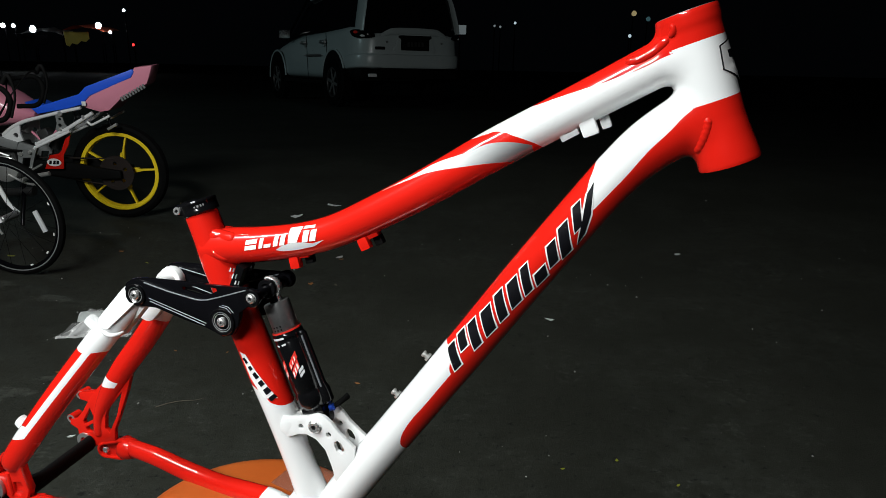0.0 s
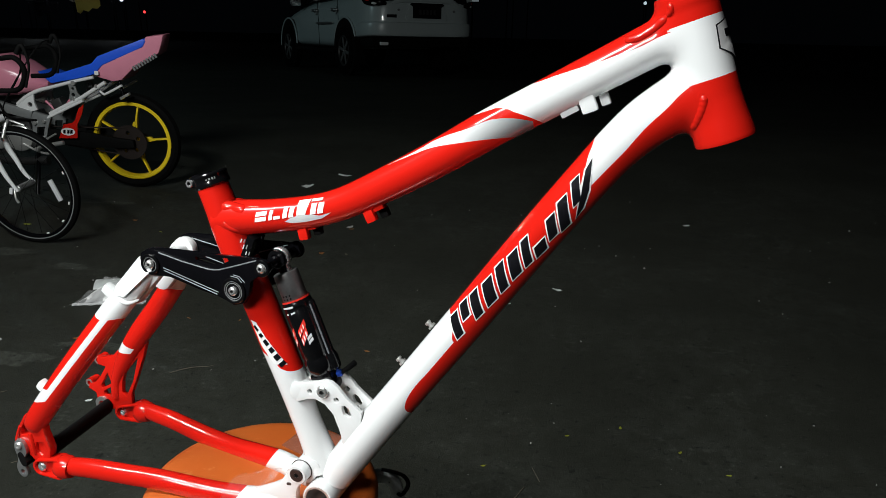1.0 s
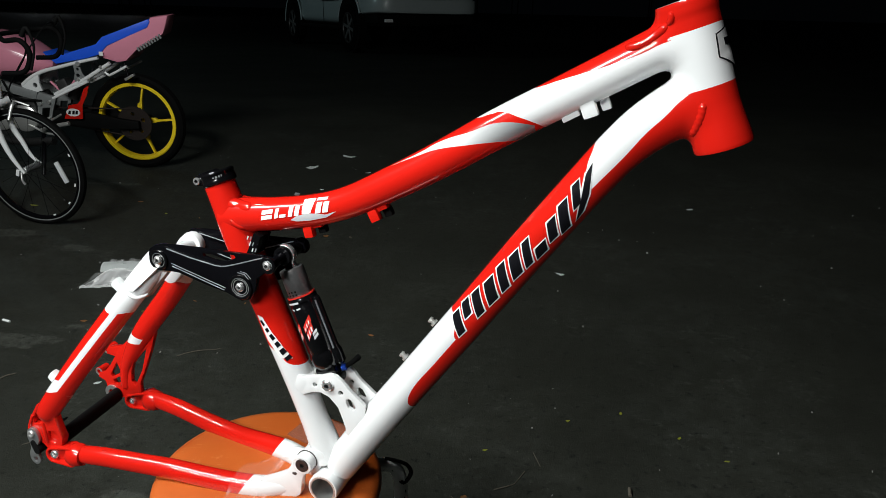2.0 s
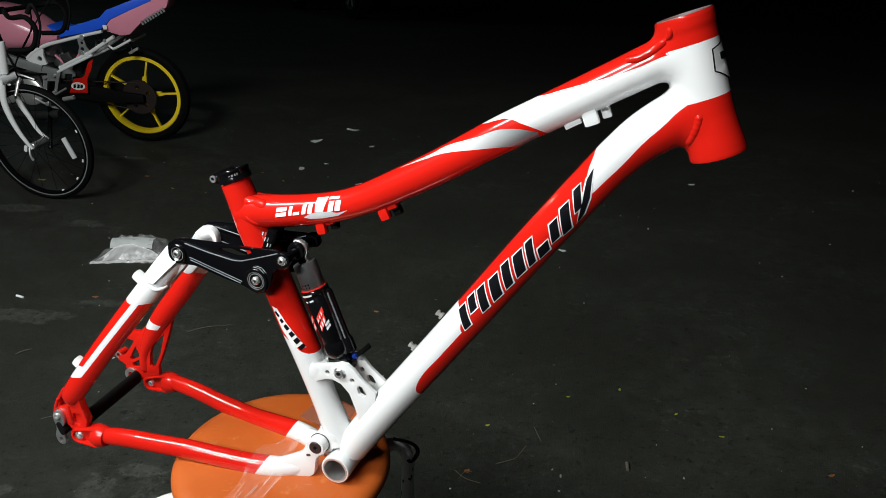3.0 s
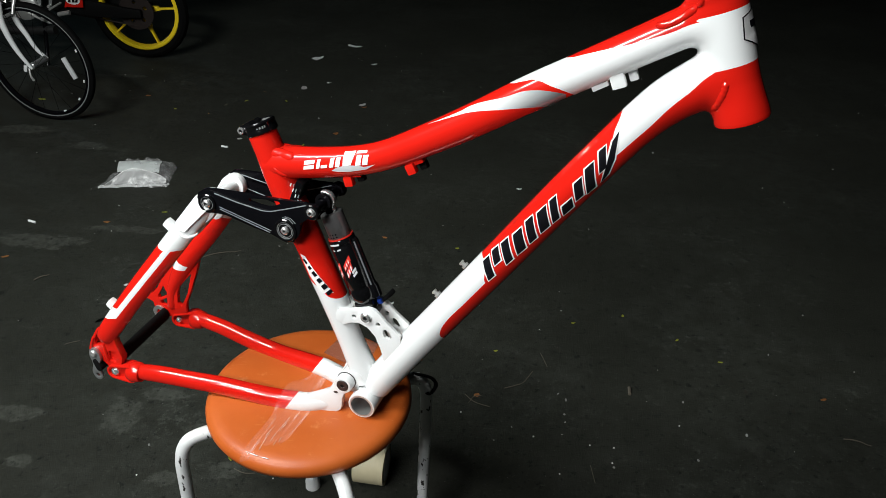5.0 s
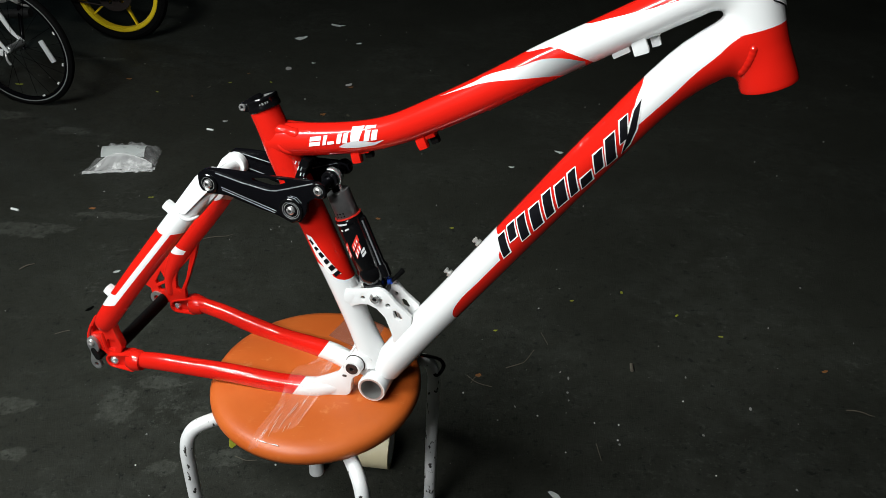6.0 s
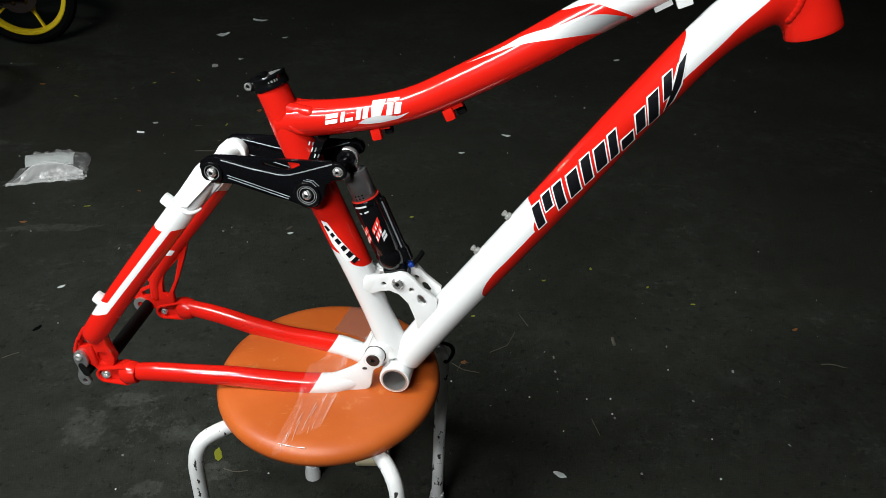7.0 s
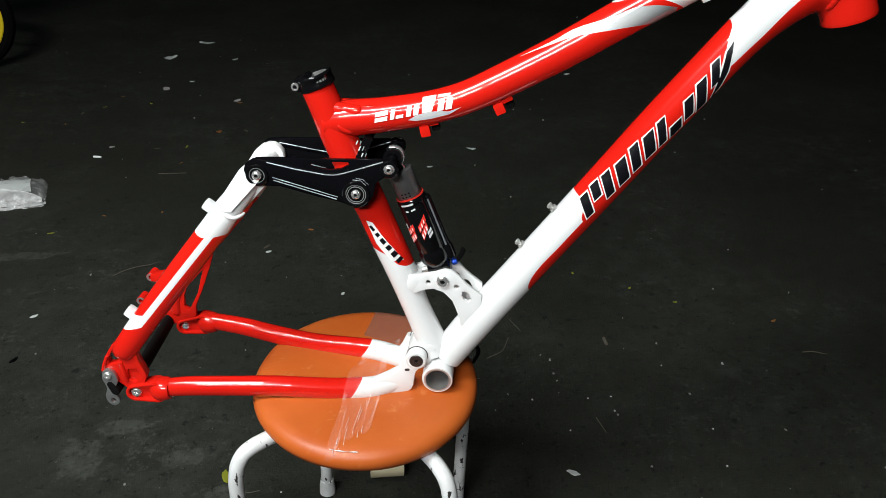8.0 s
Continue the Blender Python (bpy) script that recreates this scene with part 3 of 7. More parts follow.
def build_frame():
    root = thing("mountain_bike", BIKE, "bare red and white full-suspension mountain bike frame on a stool", "bike frame")
    P = lambda name, bm, mat, label="", parent=root: part(name, bm, M[mat], parent, label)

    # main tubes
    h0 = Vector((0.3805, 0, 0.640))
    outer = [(0.002, 0.0298), (0.012, 0.0297), (0.016, 0.0285), (0.05, 0.0278), (0.085, 0.0266), (0.105, 0.0264), (0.122, 0.0276), (0.137, 0.0292), (0.147, 0.0297)]

    def head_field(p):
        g = p - np.array(h0)
        d = g @ np.array(AX)
        r = np.linalg.norm(g - d[:, None] * np.array(AX), axis=1)
        return np.maximum(r - np.interp(d, [o[0] for o in outer], [o[1] for o in outer]), np.maximum(-d, d - 0.1485))
    top_field, down_field = tube_field([*TOP[:-1], (0.370, 0, 0.5975, 0.0220)], 1.0), tube_field([*DOWN[:-1], (0.394, 0, 0.5397, 0.0285, 0.90)], 1.06)
    joint = lambda p: smooth_min(smooth_min(top_field(p), down_field(p), 0.007), head_field(p), 0.015)
    tt = sweep(TOP, 56, 14, 1.0)
    fillet(tt, top_field, (down_field, head_field), joint)
    tt_s = surface(tt)
    top_tube = P("top_tube", tt, "top_tube", "curved red and white top tube")
    dt = sweep(DOWN, 56, 12, 1.06)
    fillet(dt, down_field, (top_field, head_field), joint)
    dt_s = surface(dt)
    down_tube = P("down_tube", dt, "down_tube", "thick red and white down tube")
    st = sweep(SEATT, 36, 6, 1.0)
    st_s = surface(st)
    seat_tube = P("seat_tube", st, "seat_tube", "red and white seat tube")

    # head tube: a thick-walled flared tube, open at both ends
    fine = [(d, float(np.interp(d, [o[0] for o in outer], [o[1] for o in outer]))) for d in np.linspace(0.002, 0.147, 50)]
    prof = [(0.0, 0.0245), (0.0, 0.0292), *fine, (0.1485, 0.0291), (0.1485, 0.0245), (0.10, 0.0225), (0.05, 0.0225), (0.0, 0.0245)]
    ht = lathe(h0, AX, prof, 72)
    fillet(ht, head_field, (top_field, down_field), joint)
    ht_s = surface(ht)
    head_tube = P("head_tube", ht, "head_tube", "flared red and white head tube")
    P("bore_ring", lathe(h0 + AX * -0.0006, AX, [(0, 0.0243), (0, 0.0272), (0.003, 0.0272), (0.003, 0.0243), (0, 0.0243)], 40), "bare", "bare alloy bore face", head_tube)

    # bottom bracket shell, open through
    bb = lathe((0, -0.0365, -0.002), (0, 1, 0), [(0, 0.0172), (0, 0.0205), (0.0015, 0.0215), (0.0715, 0.0215), (0.073, 0.0205), (0.073, 0.0172), (0.06, 0.0168), (0.013, 0.0168), (0, 0.0172)], 44)
    shell = P("bottom_bracket_shell", bb, "white", "white bottom bracket shell")
    P("bore", lathe((0, -0.0370, -0.002), (0, 1, 0), [(0, 0.0164), (0, 0.0188), (0.004, 0.0188), (0.070, 0.0167), (0.074, 0.0188), (0.074, 0.0164), (0.05, 0.0160), (0.02, 0.0160), (0, 0.0164)], 44), "bare", "bare threaded alloy bore", shell)

    # weld beads, laid on the skin where tubes meet, on both sides
    def bead(pts, r, skins, host, sink=0.0, ripple=0.0):
        for sgn in (-1, 1):
            rows = []
            for x, z in pts:
                hits = [h for h in (k.ray_cast(Vector((x, sgn * 0.2, z)), Vector((0, -sgn, 0))) for k in skins) if h[0] is not None]
                hits = hits or [skins[0].find_nearest(Vector((x, sgn * 0.02, z)))]
                co, nrm = min(hits, key=lambda h: -sgn * h[0].y)[:2]
                rows.append((*(co - nrm * sink), r))
            line = smooth_line(rows, 10)
            for i, c in enumerate(line):
                c[3] *= (1 - (1 - min(1, (0.3 + min(i, len(line) - 1 - i)) / 7)) ** 2) ** 0.5 * (1 + ripple * math.sin(i * 1.25))
            P("weld_bead", sweep(line, 16, 1), "red", "", host)

    bead([(0.3300, 0.5930), (0.3405, 0.5952), (0.3510, 0.6010), (0.3600, 0.6085), (0.3680, 0.6165)], 0.0048, (tt_s, ht_s), top_tube, 0.0010, 0.0)
    bead([(0.3680, 0.6165), (0.3710, 0.6225), (0.3690, 0.6290)], 0.0034, (tt_s, ht_s), top_tube, 0.0008)
    bead([(0.4105, 0.5480), (0.4110, 0.5390), (0.4092, 0.5282), (0.4060, 0.5175), (0.4030, 0.5110)], 0.0050, (dt_s, ht_s), down_tube, 0.0034, 0.035)
    bead([(-0.1370, 0.3735), (-0.1257, 0.3755), (-0.1130, 0.3747), (-0.1010, 0.3740)], 0.0082, (tt_s, st_s), top_tube, 0.0058)
    bead([(-0.1330, 0.3560), (-0.1240, 0.3480), (-0.1120, 0.3435)], 0.0036, (tt_s, st_s), seat_tube, 0.0018)
    bead([(-0.1050, 0.3835), (-0.0950, 0.3835), (-0.0840, 0.3850)], 0.0026, (tt_s,), top_tube, 0.0016)

    # seat clamp: a thin collar with a bolted ear behind, open at the top
    ax = Vector((-0.378, 0, 0.926)).normalized()
    c0 = Vector((-0.1575, 0, 0.3945))
    clamp = P("seat_clamp", lathe(c0, ax, [(0, 0.0172), (0, 0.0212), (0.001, 0.0222), (0.0050, 0.0222), (0.0058, 0.0218), (0.0118, 0.0218), (0.0126, 0.0223), (0.0150, 0.0222), (0.0162, 0.0212), (0.0162, 0.0186), (0.0150, 0.0176), (0.0, 0.0172)], 48), "black_gloss", "black seat clamp collar")
    ears = Vector((-0.1805, 0, 0.3975))
    ear = stretch_hull([(-0.1822, 0.3970, 0.0062), (-0.1720, 0.4020, 0.0070), (-0.1700, 0.3985, 0.0070)], 14)
    for sgn in (-1, 1):
        P("clamp_ear", plate(ear, *sorted((sgn * 0.0016, sgn * 0.0150)), (), 0.0012), "black_gloss", "", clamp)
    P("clamp_bolt", lathe((-0.1822, -0.0172, 0.3970), (0, 1, 0), [(0.004, 0.0), (0.004, 0.0022), (0, 0.0026), (0.0, 0.0044), (0.001, 0.0050), (0.034, 0.0050), (0.034, 0.0)], 20), "chrome", "bright clamp bolt", clamp)
    P("seat_tube_lip", lathe(c0, ax, [(0.0075, 0.0150), (0.0150, 0.0150), (0.0150, 0.0172), (0.0075, 0.0172), (0.0075, 0.0150)], 40), "bare", "bare alloy lip of the seat tube", seat_tube)
    # black disc over the tube's closed end, drawn as the shade in its hollow
    P("hollow_shade_disc", lathe(c0, ax, [(0.0066, 0.0), (0.0066, 0.0155), (0.0078, 0.0155), (0.0078, 0.0)], 32), "black_plastic", "", seat_tube)
    u, v = Vector((0.926, 0, 0.378)), Vector((0, 1, 0))
    for a, w, h in ((-70, 0.0020, 0.0016), (-60, 0.0026, 0.0028), (-50, 0.0020, 0.0030), (-42, 0.0016, 0.0028)):
        bm = bmesh.new()
        half = w / 0.05
        g = [[bm.verts.new(c0 + ax * (0.0088 + k * h / 2) + (u * math.cos(radians(a) + q * half) + v * math.sin(radians(a) + q * half)) * 0.0221) for q in (-1, 0, 1)] for k in (-1, 1)]
        for q in range(2):
            bm.faces.new((g[0][q], g[0][q + 1], g[1][q + 1], g[1][q]))
        P("clamp_mark", bm, "frame_grey", "", clamp)

    # cable guides under the top tube: a rounded lug and a hook beside it
    for x, z, mat, rz, k in ((-0.0270, 0.3500, "red", -14, 1.0), (0.0605, 0.3825, "red", -28, 1.0), (0.3000, 0.5295, "white", -24, 1.3)):
        g = P("cable_guide", box((x, -0.008, z), (0.0130 * k, 0.011, 0.0150 * k), (0, rz, 0), 0.32), mat, "")
        P("guide_foot", box((x + 0.004, -0.002, z + 0.0075 * k), (0.024 * k, 0.012, 0.006), (0, rz, 0), 0.3), mat, "", g)
        P("cable_hook", box((x + 0.0115 * k, 0.006, z - 0.001 + 0.004 * k), (0.0105, 0.010, 0.0130), (0, rz, 0), 0.3), "black_plastic" if mat == "red" else "white", "", g)
    P("cable_stop", box((0.2815, -0.004, 0.5195), (0.020, 0.009, 0.007), (0, -31, 0), 0.3), "white", "")

    # bottle bolts on the down tube
    nrm = Vector((-0.824, 0, 0.567))
    for x, z in ((0.137, 0.2535), (0.1005, 0.1995)):
        b = P("bottle_boss", lathe(Vector((x, 0, z)) - nrm * 0.002, nrm, [(0, 0.0052), (0.003, 0.0052), (0.003, 0.0030), (0.0060, 0.0030), (0.0064, 0.0042), (0.0090, 0.0040), (0.0094, 0.0022), (0.0080, 0.0022), (0.0080, 0.0)], 18), "steel", "bright bottle cage bolt")

    # shock mount: two plates with holes, from seat tube to down tube
    out = [(-0.0424, 0.146), (-0.0404, 0.1508), (-0.0253, 0.1552), (-0.0078, 0.1595), (0.0034, 0.1640), (0.0130, 0.1630), (0.0222, 0.1564), (0.0324, 0.1450), (0.0461, 0.1340), (0.0540, 0.1280), (0.055, 0.090), (0.040, 0.070), (0.0273, 0.080), (0.0260, 0.0900), (0.0229, 0.0990), (0.0152, 0.1179), (0.0031, 0.1300), (-0.0099, 0.1345), (-0.0214, 0.1325), (-0.0357, 0.1255), (-0.041, 0.131)]
    drop_hole = [(0.0276, 0.1318), (0.0312, 0.1334), (0.0355, 0.1312), (0.0402, 0.1236), (0.0398, 0.1198), (0.0366, 0.1180), (0.0302, 0.1205), (0.0274, 0.1270)]
    for sgn in (-1, 1):
        y0, y1 = sorted((sgn * 0.0135, sgn * 0.0195))
        br = P("shock_bracket", plate(out, y0, y1, (ring_of((-0.0177, 0.1440), 0.0032, 12), ring_of((0.0196, 0.1394), 0.0034, 12), drop_hole), 0.0008), "white", "white shock bracket plate with holes")
        P("shock_bolt", lathe((0.0015, sgn * 0.0195, 0.1478), (0, sgn, 0), [(-0.004, 0.0065), (0.0, 0.0080), (0.0030, 0.0080), (0.0048, 0.0062), (0.0048, 0.0032), (0.0028, 0.0030), (0.0028, 0.0)], 22), "chrome", "bright shock bolt", br)
        # black hex plug that gives the dark inside the socket
        P("socket_shade", lathe((0.0015, sgn * 0.0195, 0.1478), (0, sgn, 0), [(0.0, 0.0031), (0.0036, 0.0031), (0.0036, 0.0)], 6), "black_plastic", "", br)
    P("bracket_block", box((-0.039, 0, 0.140), (0.016, 0.040, 0.022), (0, 22, 0), 0.25), "white", "white block on the seat tube")

    # main pivot behind the shell
    P("pivot_lug", plate(stretch_hull([(-0.030, 0.0265, 0.0145), (-0.0215, 0.0165, 0.009), (-0.014, 0.036, 0.010)]), -0.0215, 0.0215, (), 0.002), "white", "white main pivot lug")
    for sgn in (-1, 1):
        cap = P("pivot_boss", lathe((-0.030, sgn * 0.0215, 0.0275), (0, sgn, 0), [(0.0, 0.0142), (0.0135, 0.0138), (0.0150, 0.0126), (0.0152, 0.0)], 36), "white", "white round pivot boss")
        P("pivot_bolt", lathe((-0.030, sgn * 0.0366, 0.0280), (0, sgn, 0), [(-0.004, 0.0095), (0.0006, 0.0095), (0.0014, 0.0087), (0.0014, 0.0034), (-0.0035, 0.0030), (-0.0035, 0.0)], 28), "dark_bolt", "dark hex pivot bolt", cap)
        # the socket's shade, again as a black hex plug
        P("socket_shade", lathe((-0.030, sgn * 0.0366, 0.0280), (0, sgn, 0), [(-0.002, 0.0033), (0.0003, 0.0033), (0.0003, 0.0)], 6), "black_plastic", "", cap)
        P("pivot_groove", lathe((-0.030, sgn * 0.0215, 0.0275), (0, sgn, 0), [(0.0004, 0.0139), (0.0004, 0.0152), (0.0012, 0.0152), (0.0012, 0.0139), (0.0004, 0.0139)], 36), "dark_bolt", "", cap)

    # stays, once for each side
    for sgn in (-1, 1):
        lift = 0.0145 if sgn > 0 else 0.0
        if sgn < 0:
            cs = [(-0.376, 0.0727, -0.0195, 0.0125), (-0.355, 0.0715, -0.0168, 0.0138), (-0.3265, 0.0700, -0.0142, 0.0142), (-0.275, 0.0655, -0.0132, 0.0144), (-0.223, 0.0600, -0.0128, 0.0148), (-0.175, 0.0535, -0.0168, 0.0152), (-0.136, 0.0470, -0.0202, 0.0158), (-0.095, 0.0390, -0.0212, 0.0163), (-0.062, 0.0275, -0.0180, 0.0140), (-0.0460, 0.0225, -0.0155, 0.0095)]
        else:
            cs = [(-0.358, 0.0722, -0.0020, 0.0124), (-0.342, 0.0713, -0.0030, 0.0134), (-0.304, 0.0685, -0.0062, 0.0140), (-0.262, 0.0641, -0.0122, 0.0144), (-0.223, 0.0600, -0.0168, 0.0148), (-0.184, 0.0547, -0.0184, 0.0152), (-0.1319, 0.0468, -0.0150, 0.0156), (-0.095, 0.0390, -0.0125, 0.0162), (-0.062, 0.0295, -0.0140, 0.0163), (-0.0385, 0.0240, -0.0147, 0.0163)]
        stay = P("chain_stay", sweep([(x, sgn * y, z, r) for x, y, z, r in cs], 32, 6, 0.9), "chain_stay", "red chain stay with white front end")
        up = 0.005 if sgn > 0 else 0.0
        yoke = sweep([(-0.088, sgn * 0.0350, -0.0190 + up, 0.0158), (-0.070, sgn * 0.0300, -0.0165 + up, 0.0162), (-0.0560, sgn * 0.0268, -0.0100, 0.0158), (-0.0450, sgn * 0.0255, 0.0030, 0.0152), (-0.0345, sgn * 0.0250, 0.0235, 0.0165)], 28, 5, 0.66)
        if sgn < 0:
            # the forged end: a blunt nose under the shell and a web that rises to the pivot boss
            web = [(-0.094, -0.0060), (-0.0686, 0.0035), (-0.0560, 0.0105), (-0.0510, 0.0185), (-0.0462, 0.0290), (-0.0400, 0.0370), (-0.030, 0.0400), (-0.0200, 0.0330), (-0.0190, 0.0215), (-0.0256, 0.0130), (-0.0295, 0.0080), (-0.0319, 0.0), (-0.0331, -0.0161), (-0.0359, -0.0234), (-0.0420, -0.0275), (-0.0727, -0.0345), (-0.094, -0.0375)]
            yoke = plate(web, -0.0345, -0.0215, (), 0.0040)
            for v in yoke.verts:
                # it swings out with the stay, away from the pivot
                v.co.y -= 0.0115 * max(0.0, min(1.0, (-0.038 - v.co.x) / 0.05)) * max(0.0, min(1.0, (0.014 - v.co.z) / 0.02))
            P("drain_hole", plate(stretch_hull([(-0.0440, 0.0108, 0.0020), (-0.0410, 0.0112, 0.0020)], 10), -0.0351, -0.0335, (), 0.0), "engine", "small drain hole", stay)
        P("stay_yoke", yoke, "white", "white forged yoke at the pivot", stay)
        # rear joint of the chain stay: a forged eye with a raised rim and a pocket on both faces
        bx, bz, ex, ez = (-0.4117, -0.0240, -0.3835, -0.0208) if sgn < 0 else (-0.3968, -0.0125, -0.3670, -0.0065)
        ym = 0.0745
        P("stay_end", lathe((ex - 0.004, sgn * 0.0735, ez), (1, 0, 0.07), [(-0.004, 0.009), (0.002, 0.0155), (0.010, 0.0172), (0.017, 0.0165), (0.023, 0.0142)], 28), "red", "", stay)
        lug = plate(stretch_hull([(bx - 0.001, bz, 0.0125), (ex, ez, 0.0162)], 22), *sorted((sgn * (ym - 0.0105), sgn * (ym + 0.0105))), (stretch_hull([(bx, bz, 0.0088), (ex - 0.001, ez, 0.0118)], 18),), 0.0022)
        P("joint_lug", lug, "red", "red forged joint lug with a recessed face", stay)
        web = plate(stretch_hull([(bx, bz, 0.0098), (ex - 0.001, ez, 0.0128)], 18), *sorted((sgn * (ym - 0.0040), sgn * (ym + 0.0040))), (stretch_hull([(ex + 0.001, ez - 0.003, 0.0050), (ex + 0.003, ez + 0.004, 0.0056)], 12),), 0.0014)
        P("joint_web", web, "red", "", stay)
        P("joint_core", plate(stretch_hull([(bx + 0.01, bz, 0.006), (ex, ez, 0.0125)], 14), *sorted((sgn * (ym - 0.0018), sgn * (ym + 0.0018))), (), 0.0), "red", "", stay)
        for face in (-1, 1):
            y0, fr = sgn * ym + face * 0.0042, 0.0072 if sgn < 0 else 0.0054
            P("joint_bolt", lathe((bx, y0, bz), (0, face, 0), [(-0.002, fr), (0.0024, fr), (0.0044, fr * 0.78), (0.0044, fr * 0.42), (0.0010, fr * 0.38), (0.0010, 0.0)], 20), "chrome", "bright joint bolt", stay)

        if sgn < 0:
            ss = [(-0.424, 0.0735, 0.034, 0.0140), (-0.4135, 0.0730, 0.0515, 0.0172), (-0.353, 0.0650, 0.1340, 0.0174), (-0.2885, 0.0530, 0.2185, 0.0174), (-0.2695, 0.0455, 0.2445, 0.0170), (-0.249, 0.0360, 0.2700, 0.0148), (-0.2330, 0.0270, 0.2900, 0.0112)]
        else:
            ss = [(-0.408, 0.070, 0.0120, 0.0085), (-0.404, 0.070, 0.0450, 0.0095), (-0.381, 0.070, 0.0880, 0.0150), (-0.352, 0.068, 0.1300, 0.0172), (-0.3095, 0.064, 0.1820, 0.0174), (-0.2730, 0.0570, 0.2290, 0.0172), (-0.2585, 0.0480, 0.2490, 0.0166), (-0.246, 0.0365, 0.2720, 0.0148), (-0.2320, 0.0270, 0.2905, 0.0112)]
        stay = P("seat_stay", sweep([(x, sgn * y, z, r) for x, y, z, r in ss], 28, 5, 0.86), "seat_stay" if sgn < 0 else "brake_stay", "red seat stay with white stripe and top")
        # forked top end round the link's pivot
        P("stay_clevis", plate(stretch_hull([(-0.2286, 0.2930, 0.0175), (-0.268, 0.2455, 0.0160)]), *sorted((sgn * 0.022, sgn * 0.0365)), (), 0.004), "white", "white clevis at the rocker pivot", stay)
        face = plate([(-0.2725, 0.2500), (-0.2755, 0.2610), (-0.2520, 0.2965), (-0.2390, 0.3080), (-0.2250, 0.2960), (-0.2255, 0.2865), (-0.2585, 0.2500)], *sorted((sgn * 0.030, sgn * 0.0615)), (), 0.0012)
        for v in face.verts:
            # the flat face leans in towards the pivot
            if abs(v.co.y) > 0.05:
                v.co.y -= sgn * 0.023 * min(1, max(0, (v.co.z - 0.250) / 0.046))
        P("clevis_face", face, "white", "white flat face of the forged clevis", stay)
        P("clevis_lip", sweep([(-0.2730, sgn * 0.0575, 0.2500, 0.0022), (-0.2650, sgn * 0.0595, 0.2435, 0.0028), (-0.2568, sgn * 0.0580, 0.2408, 0.0028), (-0.2500, sgn * 0.0530, 0.2420, 0.0022), (-0.2465, sgn * 0.0480, 0.2440, 0.0014)], 10, 4), "white", "", stay)
        if sgn < 0:
            P("brake_tab", box((-0.4015, -0.0660, 0.0945), (0.025, 0.012, 0.0155), (0, 37, 0), 0.4), "white", "white cable tab on the stay", stay)
            P("guide_tab", box((-0.2840, -0.0530, 0.2500), (0.025, 0.012, 0.0140), (0, 37, 0), 0.38), "white", "white cable tab near the top", stay)

        # dropout
        if sgn < 0:
            outline = [(-0.424, 0.061), (-0.434, 0.053), (-0.4455, 0.035), (-0.4555, 0.010), (-0.453, -0.002), (-0.441, -0.007), (-0.430, -0.013), (-0.421, -0.022), (-0.409, -0.022), (-0.399, -0.012), (-0.3935, 0.006), (-0.398, 0.018), (-0.402, 0.030), (-0.404, 0.05)]
            window = [(-0.4335, 0.0455), (-0.4310, 0.042), (-0.4300, 0.026), (-0.4330, 0.0215), (-0.4435, 0.0195), (-0.4420, 0.030)]
            pocket = [(-0.4190, 0.0125), (-0.4060, 0.0145), (-0.4010, 0.0040), (-0.4110, -0.0070), (-0.4200, -0.0040)]
            P("dropout", plate(outline, -0.0800, -0.0670, (window, pocket), 0.0022), "red", "red forged dropout with a window", stay)
            P("dropout_web", plate([(-0.4225, 0.0150), (-0.4040, 0.0170), (-0.3985, 0.0040), (-0.4110, -0.0100), (-0.4230, -0.0060)], -0.0755, -0.0705, (), 0.001), "red", "", stay)
            P("dropout_rib", sweep([(-0.4265, -0.0795, 0.0250, 0.0030), (-0.4240, -0.0805, 0.0080, 0.0034), (-0.4225, -0.0800, -0.0060, 0.0030)], 10, 4), "red", "", stay)
            P("dropout_rib", sweep([(-0.4440, -0.0795, 0.0330, 0.0024), (-0.4500, -0.0800, 0.0180, 0.0028), (-0.4525, -0.0800, 0.0090, 0.0030)], 10, 4), "red", "", stay)
        if sgn < 0:
            hz = [(-0.4555, 0.004), (-0.449, 0.009), (-0.440, 0.004), (-0.436, -0.010), (-0.441, -0.022), (-0.4415, -0.036), (-0.4385, -0.048), (-0.446, -0.056), (-0.4545, -0.052), (-0.4575, -0.040), (-0.4535, -0.024), (-0.4575, -0.008)]
            hz = [tuple(p) for p in smooth_line([(x + 0.0035, z * 0.93 + 0.006) for x, z in (*hz, hz[0])], 4)[:-1]]
            P("derailleur_hanger", plate(hz, -0.0855, -0.0800, (ring_of((-0.4440, -0.0375), 0.0040, 14),), 0.0008), "grey_alloy", "grey alloy derailleur hanger", stay)
            P("hanger_bolt", lathe((-0.4450, -0.0853, 0.005), (0, -1, 0), [(0, 0.0058), (0.002, 0.0056), (0.003, 0.0044), (0.003, 0.0024), (0.001, 0.0)], 18), "steel", "", stay)
            # no slot is cut: a black oval on the hanger gives its dark
            P("axle_piece", plate(stretch_hull([(-0.4435, -0.0095, 0.0042), (-0.4375, -0.0205, 0.0058)], 16), -0.0880, -0.0700, (), 0.0012), "black_plastic", "black oval drawn as the hanger's dark slot", stay)
        else:
